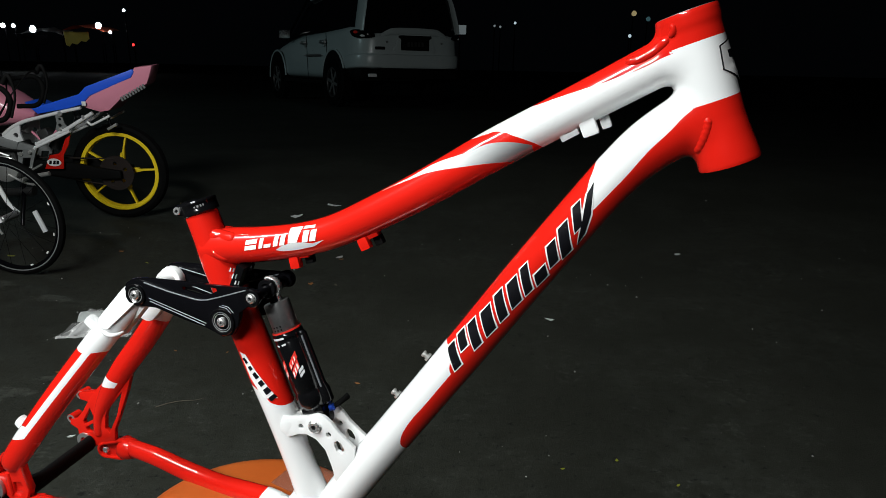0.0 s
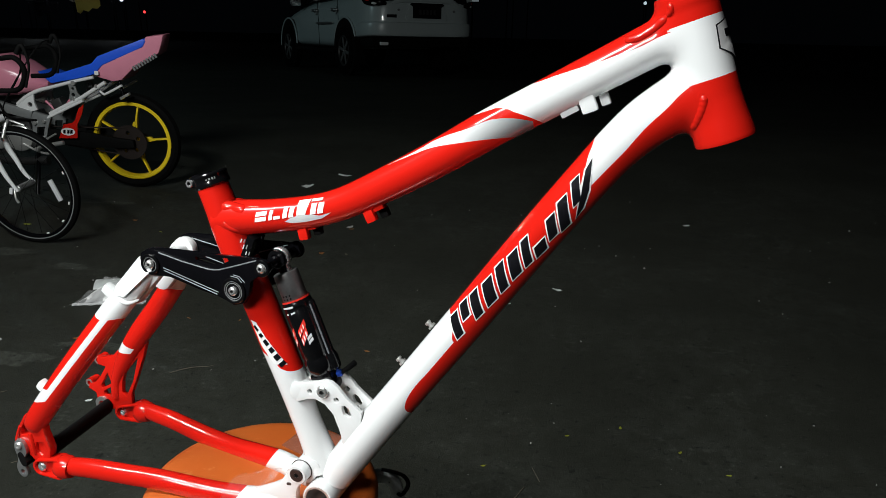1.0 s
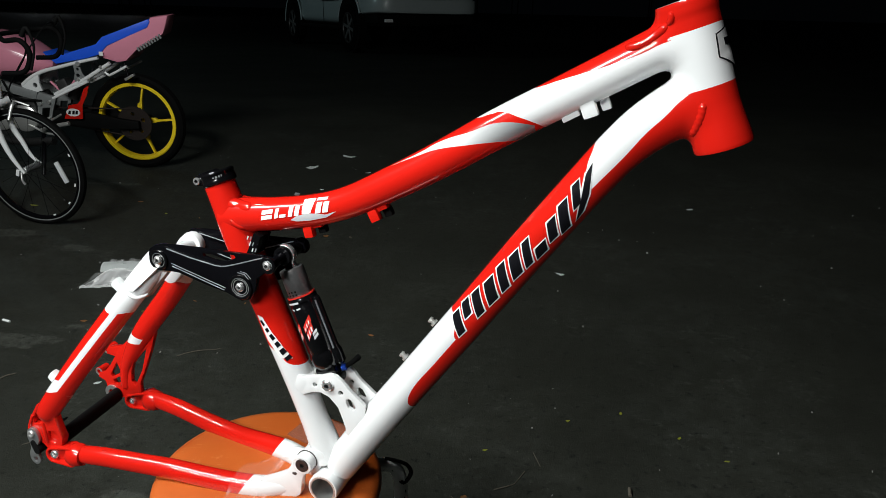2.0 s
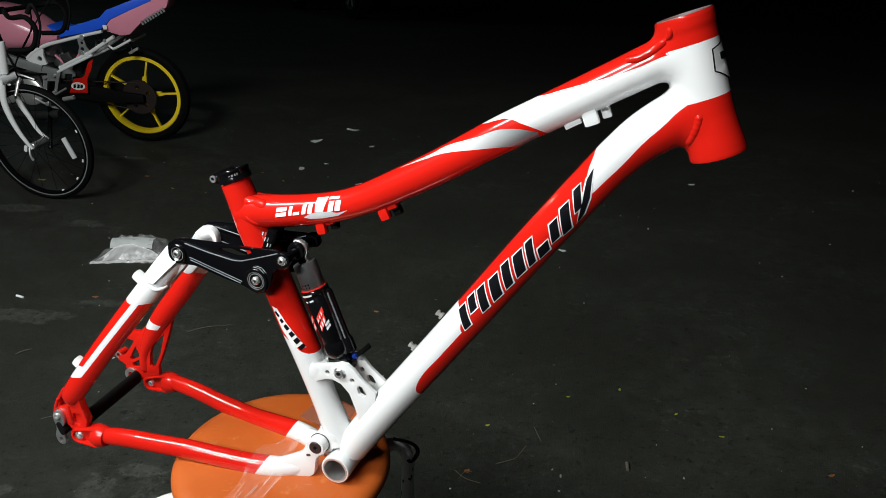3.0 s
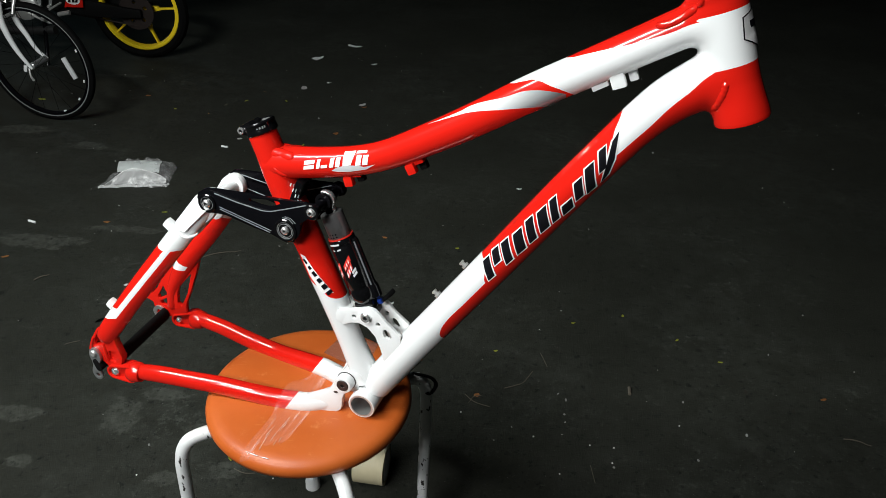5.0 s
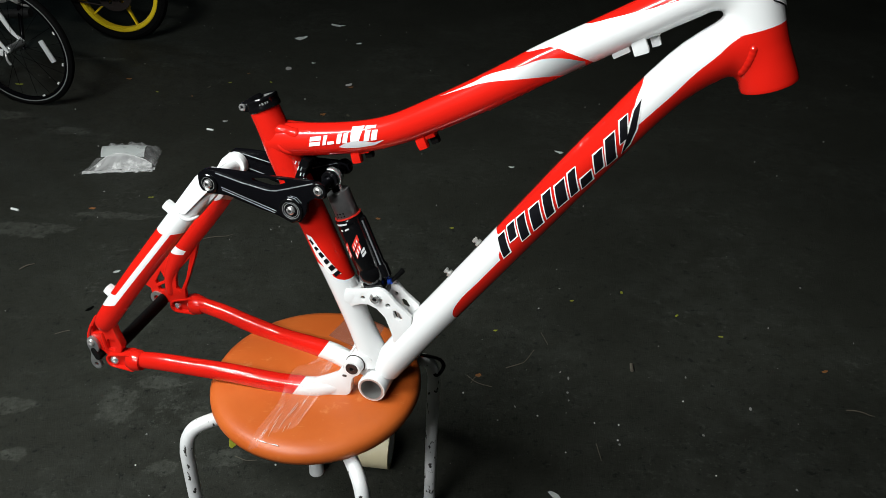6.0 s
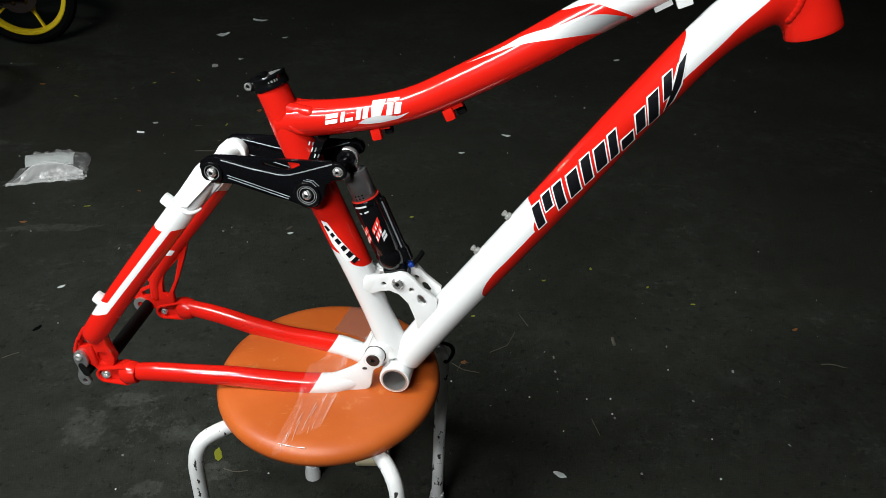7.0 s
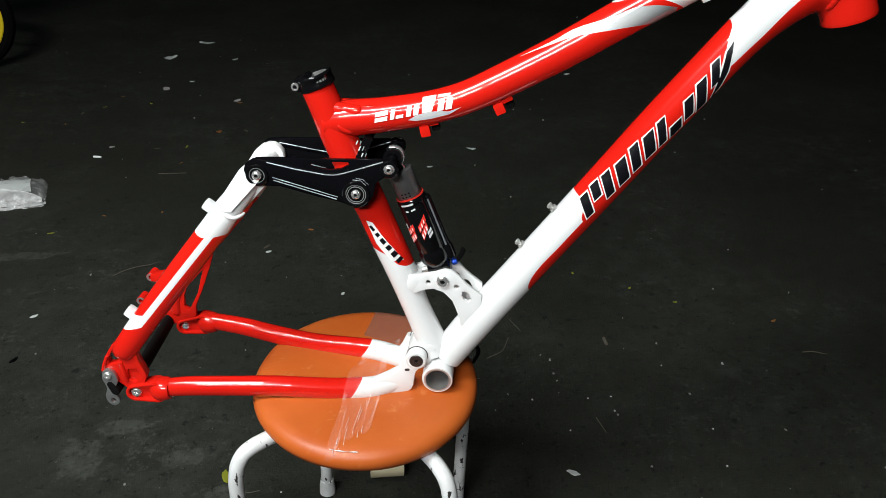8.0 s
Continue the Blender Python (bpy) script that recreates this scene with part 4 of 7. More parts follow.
            # brake mount: an open truss on the far stay
            brk = plate([(-0.4165, 0.0712), (-0.4328, 0.0457), (-0.4440, 0.0330), (-0.456, 0.0280), (-0.4590, 0.0200), (-0.4449, 0.0140), (-0.4435, 0.004), (-0.4347, -0.0087), (-0.4199, -0.012), (-0.3769, 0.0074), (-0.3758, 0.0255), (-0.3619, 0.0562), (-0.3474, 0.0937), (-0.3389, 0.1196), (-0.361, 0.1300), (-0.4002, 0.0909)], 0.066, 0.074, ([(-0.419, 0.0532), (-0.412, 0.0371), (-0.4311, 0.0249), (-0.4327, 0.0301)], [(-0.4295, 0.0197), (-0.4129, 0.0302), (-0.4162, 0.0149), (-0.4269, 0.0136)], [(-0.3850, 0.0598), (-0.3580, 0.0900), (-0.3700, 0.050), (-0.3860, 0.0191), (-0.3930, 0.0246), (-0.391, 0.0446)]), 0.0015)
            P("brake_mount", brk, "red", "red disc brake mount with open windows", stay)
            for mx, mz in ((-0.4640, 0.0240), (-0.4420, 0.0675)):
                P("mount_eye", lathe((mx, 0.074, mz), (0, 1, 0), [(0, 0.0035), (0, 0.0072), (0.018, 0.0072), (0.018, 0.0035), (0, 0.0035)], 20), "red", "", stay)
                P("eye_face", lathe((mx, 0.0735, mz), (0, 1, 0), [(0, 0.0036), (0, 0.0066), (0.001, 0.0066), (0.001, 0.0036), (0, 0.0036)], 20), "bare", "bare alloy mount face", stay)
            P("eye_arm", plate([(-0.4420, 0.0620), (-0.4420, 0.0735), (-0.408, 0.0800), (-0.414, 0.058)], 0.072, 0.084, (), 0.001), "red", "", stay)
            P("axle_face", lathe((-0.4320, 0.0625, -0.002), (0, 1, 0), [(0, 0.006), (0, 0.0125), (0.003, 0.0125), (0.003, 0.006), (0, 0.006)], 26), "bare", "bare alloy axle face", stay)

    # black spacer bar between the dropouts
    P("spacer_bar", sweep([(-0.4165, -0.067, -0.010, 0.0125), (-0.4210, 0.064, -0.0035, 0.0125)], 16, 1, 0.62, (1, 0, 0)), "black_plastic", "black plastic dropout spacer bar")

    # rocker links
    for sgn in (-1, 1):
        a, b, c = (-0.2284, 0.2932), (-0.0665, 0.3103), (-0.1072, 0.2755)
        y0, y1 = sorted((sgn * 0.0335, sgn * 0.0425))
        # the raised lower arm, bent like a shallow V
        arm = [(-0.2450, 0.2985), (-0.2425, 0.3065), (-0.2345, 0.3120), (-0.2250, 0.3125), (-0.2153, 0.3115), (-0.180, 0.3046), (-0.1432, 0.2998), (-0.1274, 0.3012), (-0.1097, 0.3072), (-0.085, 0.3165), (-0.070, 0.3205), (-0.0585, 0.3175), (-0.0560, 0.3095), (-0.060, 0.3035), (-0.0725, 0.2985), (-0.0835, 0.2900), (-0.0862, 0.2730), (-0.0945, 0.2600), (-0.1075, 0.2558), (-0.1195, 0.2605), (-0.1300, 0.2640), (-0.1563, 0.2688), (-0.2004, 0.2795), (-0.2230, 0.2790), (-0.2395, 0.2830)]
        lk = P("rocker_link", plate(arm, y0, y1, (), 0.0018), "black_metal", "black anodised rocker link")
        # a thinner web closes the V to a straight top edge, with a slot through it
        web = [(-0.2380, 0.3070), (-0.2300, 0.3135), (-0.2130, 0.3150), (-0.170, 0.3168), (-0.1352, 0.3176), (-0.1000, 0.3192), (-0.0752, 0.3206), (-0.0700, 0.3130), (-0.1097, 0.2980), (-0.1432, 0.2920), (-0.180, 0.2960), (-0.225, 0.3020)]
        slot = [(-0.1640, 0.3105), (-0.1620, 0.3068), (-0.1500, 0.3046), (-0.1374, 0.3034), (-0.1260, 0.3058), (-0.1150, 0.3118), (-0.1170, 0.3148), (-0.1300, 0.3146), (-0.1500, 0.3128)]
        wy = sorted((sgn * 0.0335, sgn * 0.0392))
        P("link_web", plate(web, *wy, (slot,), 0.0010), "black_metal", "thin black web with a slot", lk)
        for line, fat in (([(-0.2153, 0.3104), (-0.180, 0.3034), (-0.1432, 0.2985), (-0.1350, 0.2986), (-0.1274, 0.2999), (-0.1097, 0.3059), (-0.0740, 0.3190)], 0.0009), ([(-0.2095, 0.2912), (-0.1294, 0.2702)], 0.0006), ([(-0.2085, 0.2876), (-0.1313, 0.2672)], 0.0007), ([(-0.1110, 0.2942), (-0.1010, 0.2932), (-0.0950, 0.2872)], 0.0006), ([(-0.1070, 0.2962), (-0.0985, 0.2952), (-0.0915, 0.2885)], 0.0005)):
            P("link_ridge", sweep([(x, sgn * 0.0424, z, fat) for x, z in line], 8, 1), "link_edge", "polished bright edge line", lk)
        if sgn > 0:
            # the inner face of this link shows its ridges too
            for line in ([(-0.2200, 0.3085), (-0.180, 0.3020), (-0.1432, 0.2972), (-0.1274, 0.2986), (-0.1097, 0.3046), (-0.0740, 0.3176)], [(-0.2180, 0.2890), (-0.1294, 0.2690)]):
                P("link_ridge", sweep([(x, 0.0336, z, 0.0008) for x, z in line], 8, 1), "link_edge", "polished bright edge line", lk)
        for (x, z), r, bolt in ((a, 0.0098, 0.0062), (b, 0.0068, 0.0060), (c, 0.0128, 0.0060)):
            P("pivot_cap", lathe((x, sgn * 0.0420, z), (0, sgn, 0), [(0, r + 0.0042), (0.0022, r + 0.0042), (0.0032, r + 0.0032), (0.0032, r + 0.0006), (0.0012, r), (0.0012, 0.0)], 34), "black_gloss", "", lk)
            for rr in (0.98, 0.80) if r > 0.012 else (0.98,):
                P("cap_ring", lathe((x, sgn * 0.0430, z), (0, sgn, 0), [(0, r * rr - 0.0007), (0, r * rr), (0.0012, r * rr), (0.0012, r * rr - 0.0007), (0, r * rr - 0.0007)], 34), "frame_grey", "", lk)
            P("pivot_bolt", lathe((x, sgn * 0.0432, z), (0, sgn, 0), [(0, bolt), (0.0016, bolt), (0.0030, bolt * 0.90), (0.0042, bolt * 0.68), (0.0046, bolt * 0.48), (0.0046, bolt * 0.40), (0.0014, bolt * 0.36), (0.0014, 0)], 28), "chrome", "bright domed pivot bolt", lk)
            # black plug for the shade in the bolt's hex hole
            P("socket_shade", lathe((x, sgn * 0.0434, z), (0, sgn, 0), [(0.0, bolt * 0.37), (0.0016, bolt * 0.37), (0.0016, 0.0)], 6), "black_plastic", "", lk)
    P("rocker_axle", rod((-0.1072, -0.034, 0.2755), (-0.1072, 0.034, 0.2755), 0.012), "black_metal", "")
    P("shock_axle", rod((-0.0665, -0.034, 0.3103), (-0.0665, 0.034, 0.3103), 0.0068), "black_metal", "black shock axle")
    P("rear_axle_sleeve", rod((-0.2284, -0.034, 0.2932), (-0.2284, 0.034, 0.2932), 0.0095), "white", "")
    # small black plate bolted on the front of the seat tube
    P("cover_plate", box((-0.1020, -0.006, 0.322), (0.011, 0.026, 0.036), (0, 22, 0), 0.15), "black_gloss", "black plate with silver marks")
    for dz, tall in ((0.0115, 0.005), (0.004, 0.006), (-0.004, 0.005), (-0.0115, 0.0055)):
        for dx in (-0.0022, 0.0022):
            P("plate_mark", box((-0.1020 - dz * 0.4 + dx, -0.0193, 0.322 + dz), (0.0014, 0.0006, tall), (0, 22, 0), 0), "silver_decal" if dx < 0 else "frame_grey", "")

    # lettering reduced to plain shapes
    def tri(name, outline, surf, lift, mat, host, holes=()):
        P(name, sticker(outline, surf, lift, holes=holes), mat, "", host)

    # slanted bars and slabs between two straight lines along the tube, then a long slash
    low0, low1, top0, top1 = Vector((0.1776, 0.2524)), Vector((0.2950, 0.4085)), Vector((0.1666, 0.2773)), Vector((0.2890, 0.4430))
    letters = []
    for t0, t1, f0, f1 in ((0.0, 0.062, 0.03, 0.98), (0.090, 0.152, 0.42, 1.04), (0.180, 0.246, 0.03, 1.00), (0.290, 0.372, 0.02, 0.92), (0.408, 0.474, 0.03, 0.98), (0.512, 0.592, 0.05, 0.90), (0.622, 0.680, 0.02, 0.92), (0.712, 0.800, -0.05, 0.34), (0.826, 0.892, 0.06, 0.74), (0.918, 0.990, -0.04, 0.88), (1.030, 1.086, 0.30, 1.02)):
        lo = [low0.lerp(low1, t) for t in (t0, t1)]
        up = [top0.lerp(top1, t) for t in (t0, t1)]
        letters.append([tuple(lo[0].lerp(up[0], f0)), tuple(lo[1].lerp(up[1], f0)), tuple(lo[1].lerp(up[1], f1)), tuple(lo[0].lerp(up[0], f1))])
    letters.append([(0.2990, 0.4100), (0.3060, 0.4240), (0.3110, 0.4440), (0.3118, 0.4770), (0.3060, 0.4640), (0.3035, 0.4380)])
    for k, o in enumerate(letters):
        cx, cz = sum(p[0] for p in o) / len(o), sum(p[1] for p in o) / len(o)
        grown = []
        for i, p in enumerate(o):
            a, b = Vector(o[i - 1]), Vector(o[(i + 1) % len(o)])
            e1, e2 = (Vector(p) - a).normalized(), (b - Vector(p)).normalized()
            area = sum(o[j - 1][0] * o[j][1] - o[j][0] * o[j - 1][1] for j in range(len(o)))
            s = 1 if area > 0 else -1
            n1, n2 = Vector((e1.y, -e1.x)) * s, Vector((e2.y, -e2.x)) * s
            m = (n1 + n2)
            m = m / max(0.75, m.length ** 2 / 2)
            grown.append(tuple(Vector(p) + m * 0.0019))
        tri("mark_edge", grown, dt_s, 0.0004 + 0.00004 * (k % 2), "white_decal", down_tube)
        tri("mark", o, dt_s, 0.0009, "black_decal", down_tube)
    # small side mark on the seat tube: dark bars on a white slip
    d = Vector((0.0445, -0.0530))
    tri("side_mark_edge", [(-0.0990, 0.2300), (-0.0905, 0.2284), (-0.0780, 0.2097), (-0.0506, 0.1745), (-0.0665, 0.1742), (-0.0855, 0.1970)], st_s, 0.0005, "white_decal", seat_tube)
    for t0, t1 in ((0.03, 0.15), (0.21, 0.29), (0.35, 0.47), (0.53, 0.63), (0.69, 0.80), (0.86, 0.94)):
        q = [Vector((-0.0935, 0.2262)) + d * t for t in (t0, t1)]
        w = Vector((-0.0036, -0.0036)) * (0.8 + 0.9 * t0)
        tri("side_mark", [tuple(q[0]), tuple(q[1]), tuple(q[1] + w), tuple(q[0] + w)], st_s, 0.0009, "black_decal", seat_tube)
    # white bars, a tall pale slab and a silver crescent on the top tube
    e1, e2 = Vector((0.972, 0.235)), Vector((0.10, 0.995))
    o0 = Vector((-0.0868, 0.3604))
    for a0, a1, b0, b1 in ((0.0, 0.0155, 0.0, 0.0052), (0.0, 0.0155, 0.0066, 0.0118), (0.0190, 0.0240, 0.0, 0.0118), (0.0258, 0.0350, 0.0, 0.0040), (0.0385, 0.0445, 0.0, 0.0120), (0.0470, 0.0535, 0.0, 0.0120), (0.0765, 0.0840, 0.0, 0.0128), (0.0862, 0.0940, 0.0, 0.0128)):
        tri("word_bar", [tuple(o0 + e1 * a + e2 * b) for a, b in ((a0, b0), (a1, b0), (a1, b1), (a0, b1))], tt_s, 0.0008, "white_decal", top_tube)
    tri("word_slab", [tuple(o0 + e1 * a + e2 * b) for a, b in ((0.0580, 0.0010), (0.0700, 0.0010), (0.0730, 0.0178), (0.0560, 0.0178))], tt_s, 0.0007, "white_decal", top_tube)
    tri("word_slab", [tuple(o0 + e1 * a + e2 * b) for a, b in ((0.0745, 0.0148), (0.0900, 0.0148), (0.0900, 0.0178), (0.0750, 0.0178))], tt_s, 0.0007, "silver_decal", top_tube)
    tri("word_sweep", [tuple(o0 + e1 * a + e2 * b) for a, b in ((0.0420, -0.0048), (0.0500, -0.0006), (0.0640, 0.0012), (0.0800, -0.0004), (0.0900, -0.0030), (0.1050, -0.0006), (0.0920, -0.0070), (0.0700, -0.0086), (0.0520, -0.0076))], tt_s, 0.0005, "silver_decal", top_tube)
    # shield mark on the front of the head tube
    hx = Vector((0.927, 0, 0.375))
    for k, (r0, mat, lf) in enumerate(((1.0, "black_decal", 0.0005), (0.94, "white_decal", 0.0008))):
        bm = bmesh.new()
        loop = [(-0.85, 0.016), (-0.2, 0.020), (0.2, 0.020), (0.85, 0.016), (0.95, -0.006), (0.0, -0.022), (-0.95, -0.006)]
        centre = h0 + AX * 0.055
        pts = []
        for (a1, b1), (a2, b2) in zip(loop, loop[1:] + loop[:1]):
            pts += [((a1 + (a2 - a1) * q / 6) * r0, (b1 + (b2 - b1) * q / 6) * r0) for q in range(6)]
        vs = [bm.verts.new(centre - AX * b + (hx * math.cos(a) + Vector((0, 1, 0)) * math.sin(a)) * (0.0279 + lf)) for a, b in pts]
        mid = bm.verts.new(centre + hx * (0.0279 + lf))
        ringm = [bm.verts.new(centre - AX * b * 0.5 + (hx * math.cos(a * 0.5) + Vector((0, 1, 0)) * math.sin(a * 0.5)) * (0.0279 + lf)) for a, b in pts]
        for i in range(len(vs)):
            j = (i + 1) % len(vs)
            bm.faces.new((vs[i], vs[j], ringm[j], ringm[i]))
            bm.faces.new((ringm[i], ringm[j], mid))
        P("shield_mark", bm, mat, "", head_tube)
    for b0, b1 in ((0.003, 0.010),):
        bm = bmesh.new()
        g = [[bm.verts.new(h0 + AX * (0.055 - b) + (hx * math.cos(a) + Vector((0, 1, 0)) * math.sin(a)) * 0.0291) for a in np.linspace(-0.55, 0.55, 9)] for b in (b0, b1)]
        for i in range(8):
            bm.faces.new((g[0][i], g[0][i + 1], g[1][i + 1], g[1][i]))
        P("shield_bar", bm, "black_decal", "", head_tube)
    return root


build_frame()


def build_shock():
    root = thing("rear_shock", BIKE, "black and silver rear air shock mounted in the frame", "shock absorber")
    P = lambda name, bm, mat, label="", parent=root: part(name, bm, M[mat], parent, label)
    a, b = Vector((-0.0664, 0, 0.3115)), Vector((0.0, 0, 0.1495))
    d = (b - a).normalized()
    side = Vector((-d.z, 0, d.x))
    if side.x < 0:
        side = -side
    P("upper_eye", lathe(a - Vector((0, 0.0105, 0)), (0, 1, 0), [(0, 0.0070), (0, 0.0112), (0.001, 0.0120), (0.020, 0.0120), (0.021, 0.0112), (0.021, 0.0070), (0, 0.0070)], 30), "black_gloss", "black shock eye")
    hook = [a + Vector((0.0128 * math.cos(w), 0, 0.0128 * math.sin(w))) for w in np.linspace(2.0, -0.6, 9)] + [a + d * 0.020 + side * 0.007]
    for y in (0.0,):
        P("eye_hook", sweep([(p.x, y, p.z, 0.0016) for p in hook], 16, 3, 3.0), "chrome", "bright alloy hook round the shock eye")
    P("eye_neck", sweep([(*(a + d * 0.008), 0.0070), (*(a + d * 0.016), 0.0072), (*(a + d * 0.026), 0.0085)], 24, 3, 1.0), "black_metal", "")
    can = P("stanchion", lathe(a + d * 0.018, d, [(0.0010, 0.008), (0.0004, 0.0140), (0.0012, 0.0156), (0.003, 0.0161), (0.038, 0.0161), (0.040, 0.0150)], 36), "can_grey", "dark grey machined shock can")
    # vent holes near the foot of the can
    for k in range(3):
        for q in range(2):
            w = radians(-112 + 17 * k)
            out = side * math.cos(w) + Vector((0, 1, 0)) * math.sin(w)
            P("vent_hole", lathe(a + d * (0.0475 + 0.0042 * q) + out * 0.0152, out, [(0, 0.0012), (0.0010, 0.0012), (0.0010, 0.0)], 8), "black_plastic", "", can)
    P("travel_ring", lathe(a + d * 0.0535, d, [(0.001, 0.0165), (0.001, 0.0184), (0.003, 0.0184), (0.003, 0.0165), (0.001, 0.0165)], 32), "red_decal", "red rubber travel ring")
    prof = [(0, 0.015), (0.0, 0.0178), (0.002, 0.0190), (0.006, 0.0193), (0.007, 0.0184), (0.011, 0.0184), (0.012, 0.0191), (0.074, 0.0191), (0.076, 0.0183), (0.079, 0.0183), (0.081, 0.0196), (0.092, 0.0196), (0.095, 0.0186), (0.100, 0.0160), (0.103, 0.0)]
    body = P("body", lathe(a + d * 0.057, d, prof, 40), "black_gloss", "gloss black air can")
    P("base_block", box(b - d * 0.012, (0.030, 0.026, 0.016), (0, -math.degrees(math.atan2(d.x, -d.z)), 0), 0.25), "black_gloss", "", body)
    s = surface(lathe(a + d * 0.057, d, [(0, 0.0191), (0.1, 0.0191)], 40))

    def mark(u0, u1, v0, v1, mat, skew=0.0, lift=0.0005, name="shock_mark"):
        q = [a + d * u + side * v for u, v in ((u0, v0), (u0 + skew, v1), (u1 + skew, v1), (u1, v0))]
        P(name, sticker([(p.x, p.z) for p in q], s, lift, size=0.004), mat, "", body)
    mark(0.0605, 0.0630, -0.012, 0.004, "silver_decal")
    for u0, v0, v1, skew in ((0.098, -0.0185, -0.0070, -0.010), (0.094, -0.0020, 0.0105, -0.014)):
        mark(u0, u0 + 0.0085, v0, v1, "red_decal", skew)
        mark(u0 + 0.0100, u0 + 0.0200, v0 + 0.001, v1 - 0.001, "red_decal", skew)
        for k in range(3):
            g = v0 + (v1 - v0) * (0.12 + 0.28 * k)
            mark(u0 + 0.0115 + skew * 0.3 * k, u0 + 0.0180 + skew * 0.3 * k, g, g + 0.0018, "white_decal", skew * 0.15, 0.0008)
            mark(u0 + 0.0020 + skew * 0.3 * k, u0 + 0.0068 + skew * 0.3 * k, g, g + 0.0014, "white_decal", skew * 0.15, 0.0008)
    for k in range(2):
        mark(0.105 + k * 0.0052, 0.1090 + k * 0.0052, 0.0065, 0.0125, "silver_decal", -0.005)
    mark(0.090, 0.097, -0.0195, -0.0150, "silver_decal", -0.003)
    # two pale blobs painted on as the can's highlights, not print
    mark(0.0685, 0.0705, -0.0090, -0.0055, "silver_decal", 0.001)
    mark(0.0690, 0.0712, -0.0020, 0.0040, "silver_decal", -0.001)
    # side tube on the front of the can
    r0 = a + d * 0.062 + side * 0.0185
    P("side_tube", lathe(r0, d, [(0, 0.0), (0, 0.0045), (0.003, 0.0058), (0.070, 0.0062), (0.076, 0.0086), (0.092, 0.0086), (0.096, 0.005)], 22), "black_gloss", "black side tube")
    # thin grey rod laid along the tube as its painted highlight
    P("side_glint", sweep([(*(r0 + d * 0.004 + side * 0.002 - Vector((0, 0.0057, 0))), 0.0012), (*(r0 + d * 0.072 + side * 0.002 - Vector((0, 0.0061, 0))), 0.0012)], 8, 1), "link_edge", "grey strip drawn as the side tube's highlight")
    P("lower_eye", lathe(b - Vector((0, 0.0125, 0)), (0, 1, 0), [(0, 0.0065), (0, 0.0125), (0.025, 0.0125), (0.025, 0.0065), (0, 0.0065)], 26), "black_metal", "")
    P("lower_neck", sweep([(*(b - d * 0.020), 0.0150), (*(b - d * 0.006), 0.0110)], 20, 3), "black_metal", "")
    P("lower_shaft", rod(b + Vector((0, -0.0215, 0)), b + Vector((0, 0.0215, 0)), 0.0066), "bare", "")
    k = Vector((0.0175, 0.0, 0.1685))
    P("rebound_knob", lathe(k - side * 0.008, side, [(0.002, 0.003), (0.003, 0.0046), (0.008, 0.0046), (0.0095, 0.003)], 18), "blue", "blue anodised rebound knob")
    P("lever", sweep([(*k, 0.0030), (*(k + Vector((0.005, 0.010, 0.003))), 0.0036), (*(k + Vector((0.008, 0.024, 0.005))), 0.0042)], 10, 3, 0.7), "black_plastic", "black lockout lever")
    P("valve_cap", rod(b - d * 0.012 - side * 0.014, b - d * 0.012 - side * 0.024, 0.004), "steel", "")


build_shock()


def build_tape():
    """Clear tape drawn over the stay and stuck down on the seat."""
    bm = bmesh.new()
    line = smooth_line([(-0.2735, 0.7555, 0.4420), (-0.2725, 0.7590, 0.4462), (-0.2700, 0.7680, 0.4505), (-0.2640, 0.7880, 0.4538), (-0.2500, 0.8250, 0.4545), (-0.2430, 0.8420, 0.4600), (-0.2370, 0.8560, 0.4740), (-0.2300, 0.8740, 0.4810), (-0.2230, 0.8920, 0.4770), (-0.2140, 0.9150, 0.4620), (-0.2050, 0.9380, 0.4540), (-0.1980, 0.9560, 0.4537)], 5)
    rows = []
    for i, c in enumerate(line):
        rows.append([bm.verts.new((c[0] + w, c[1] + w * 0.35, c[2] + 0.0012 * math.sin(9 * w / 0.03 + i * 0.10) * (0.3 + 0.7 * (8 < i < 45)) + 0.0008)) for w in np.linspace(-0.029, 0.029, 17)])
    for p, q in zip(rows, rows[1:]):
        for k in range(16):
            bm.faces.new((p[k], p[k + 1], q[k + 1], q[k]))
    ob = part("tape_strip", bm, M["film"])
    ob.visible_shadow = False
    tagged(ob, "wrinkled clear tape strip holding the frame to the stool", "tape")
    # creases that stand up from the film, opaque white to paint their glints
    for w, i0, i1 in ((-0.020, 6, 10), (-0.016, 10, 14), (-0.012, 5, 9), (-0.009, 15, 19), (0.007, 16, 20), (0.017, 11, 15), (-0.006, 8, 17), (0.002, 5, 9), (0.004, 12, 21), (0.012, 8, 14), (0.014, 19, 25), (0.020, 6, 11), (-0.002, 26, 31)):
        rows = [(c[0] + w, c[1] + w * 0.35, c[2] + 0.0022, 0.00024 * (0.4 if k in (0, i1 - i0 - 1) else 1)) for k, c in enumerate(line[i0:i1])]
        part("crease", sweep(rows, 6, 1), M["white_decal"], ob, "tape crease drawn white as a glint")
    # white sliver along the seat's rim, painted as the tape's glint there
    rim = [(SEAT[0] + 0.1535 * math.cos(radians(a)), SEAT[1] + 0.1535 * math.sin(radians(a)), 0.4512 + 0.0004 * math.sin(a * 1.7), 0.0005 + 0.0004 * math.sin(a * 2.3)) for a in range(-115, -99, 2)]
    part("crease", sweep(rim, 6, 2), M["white_decal"], ob, "")


build_tape()


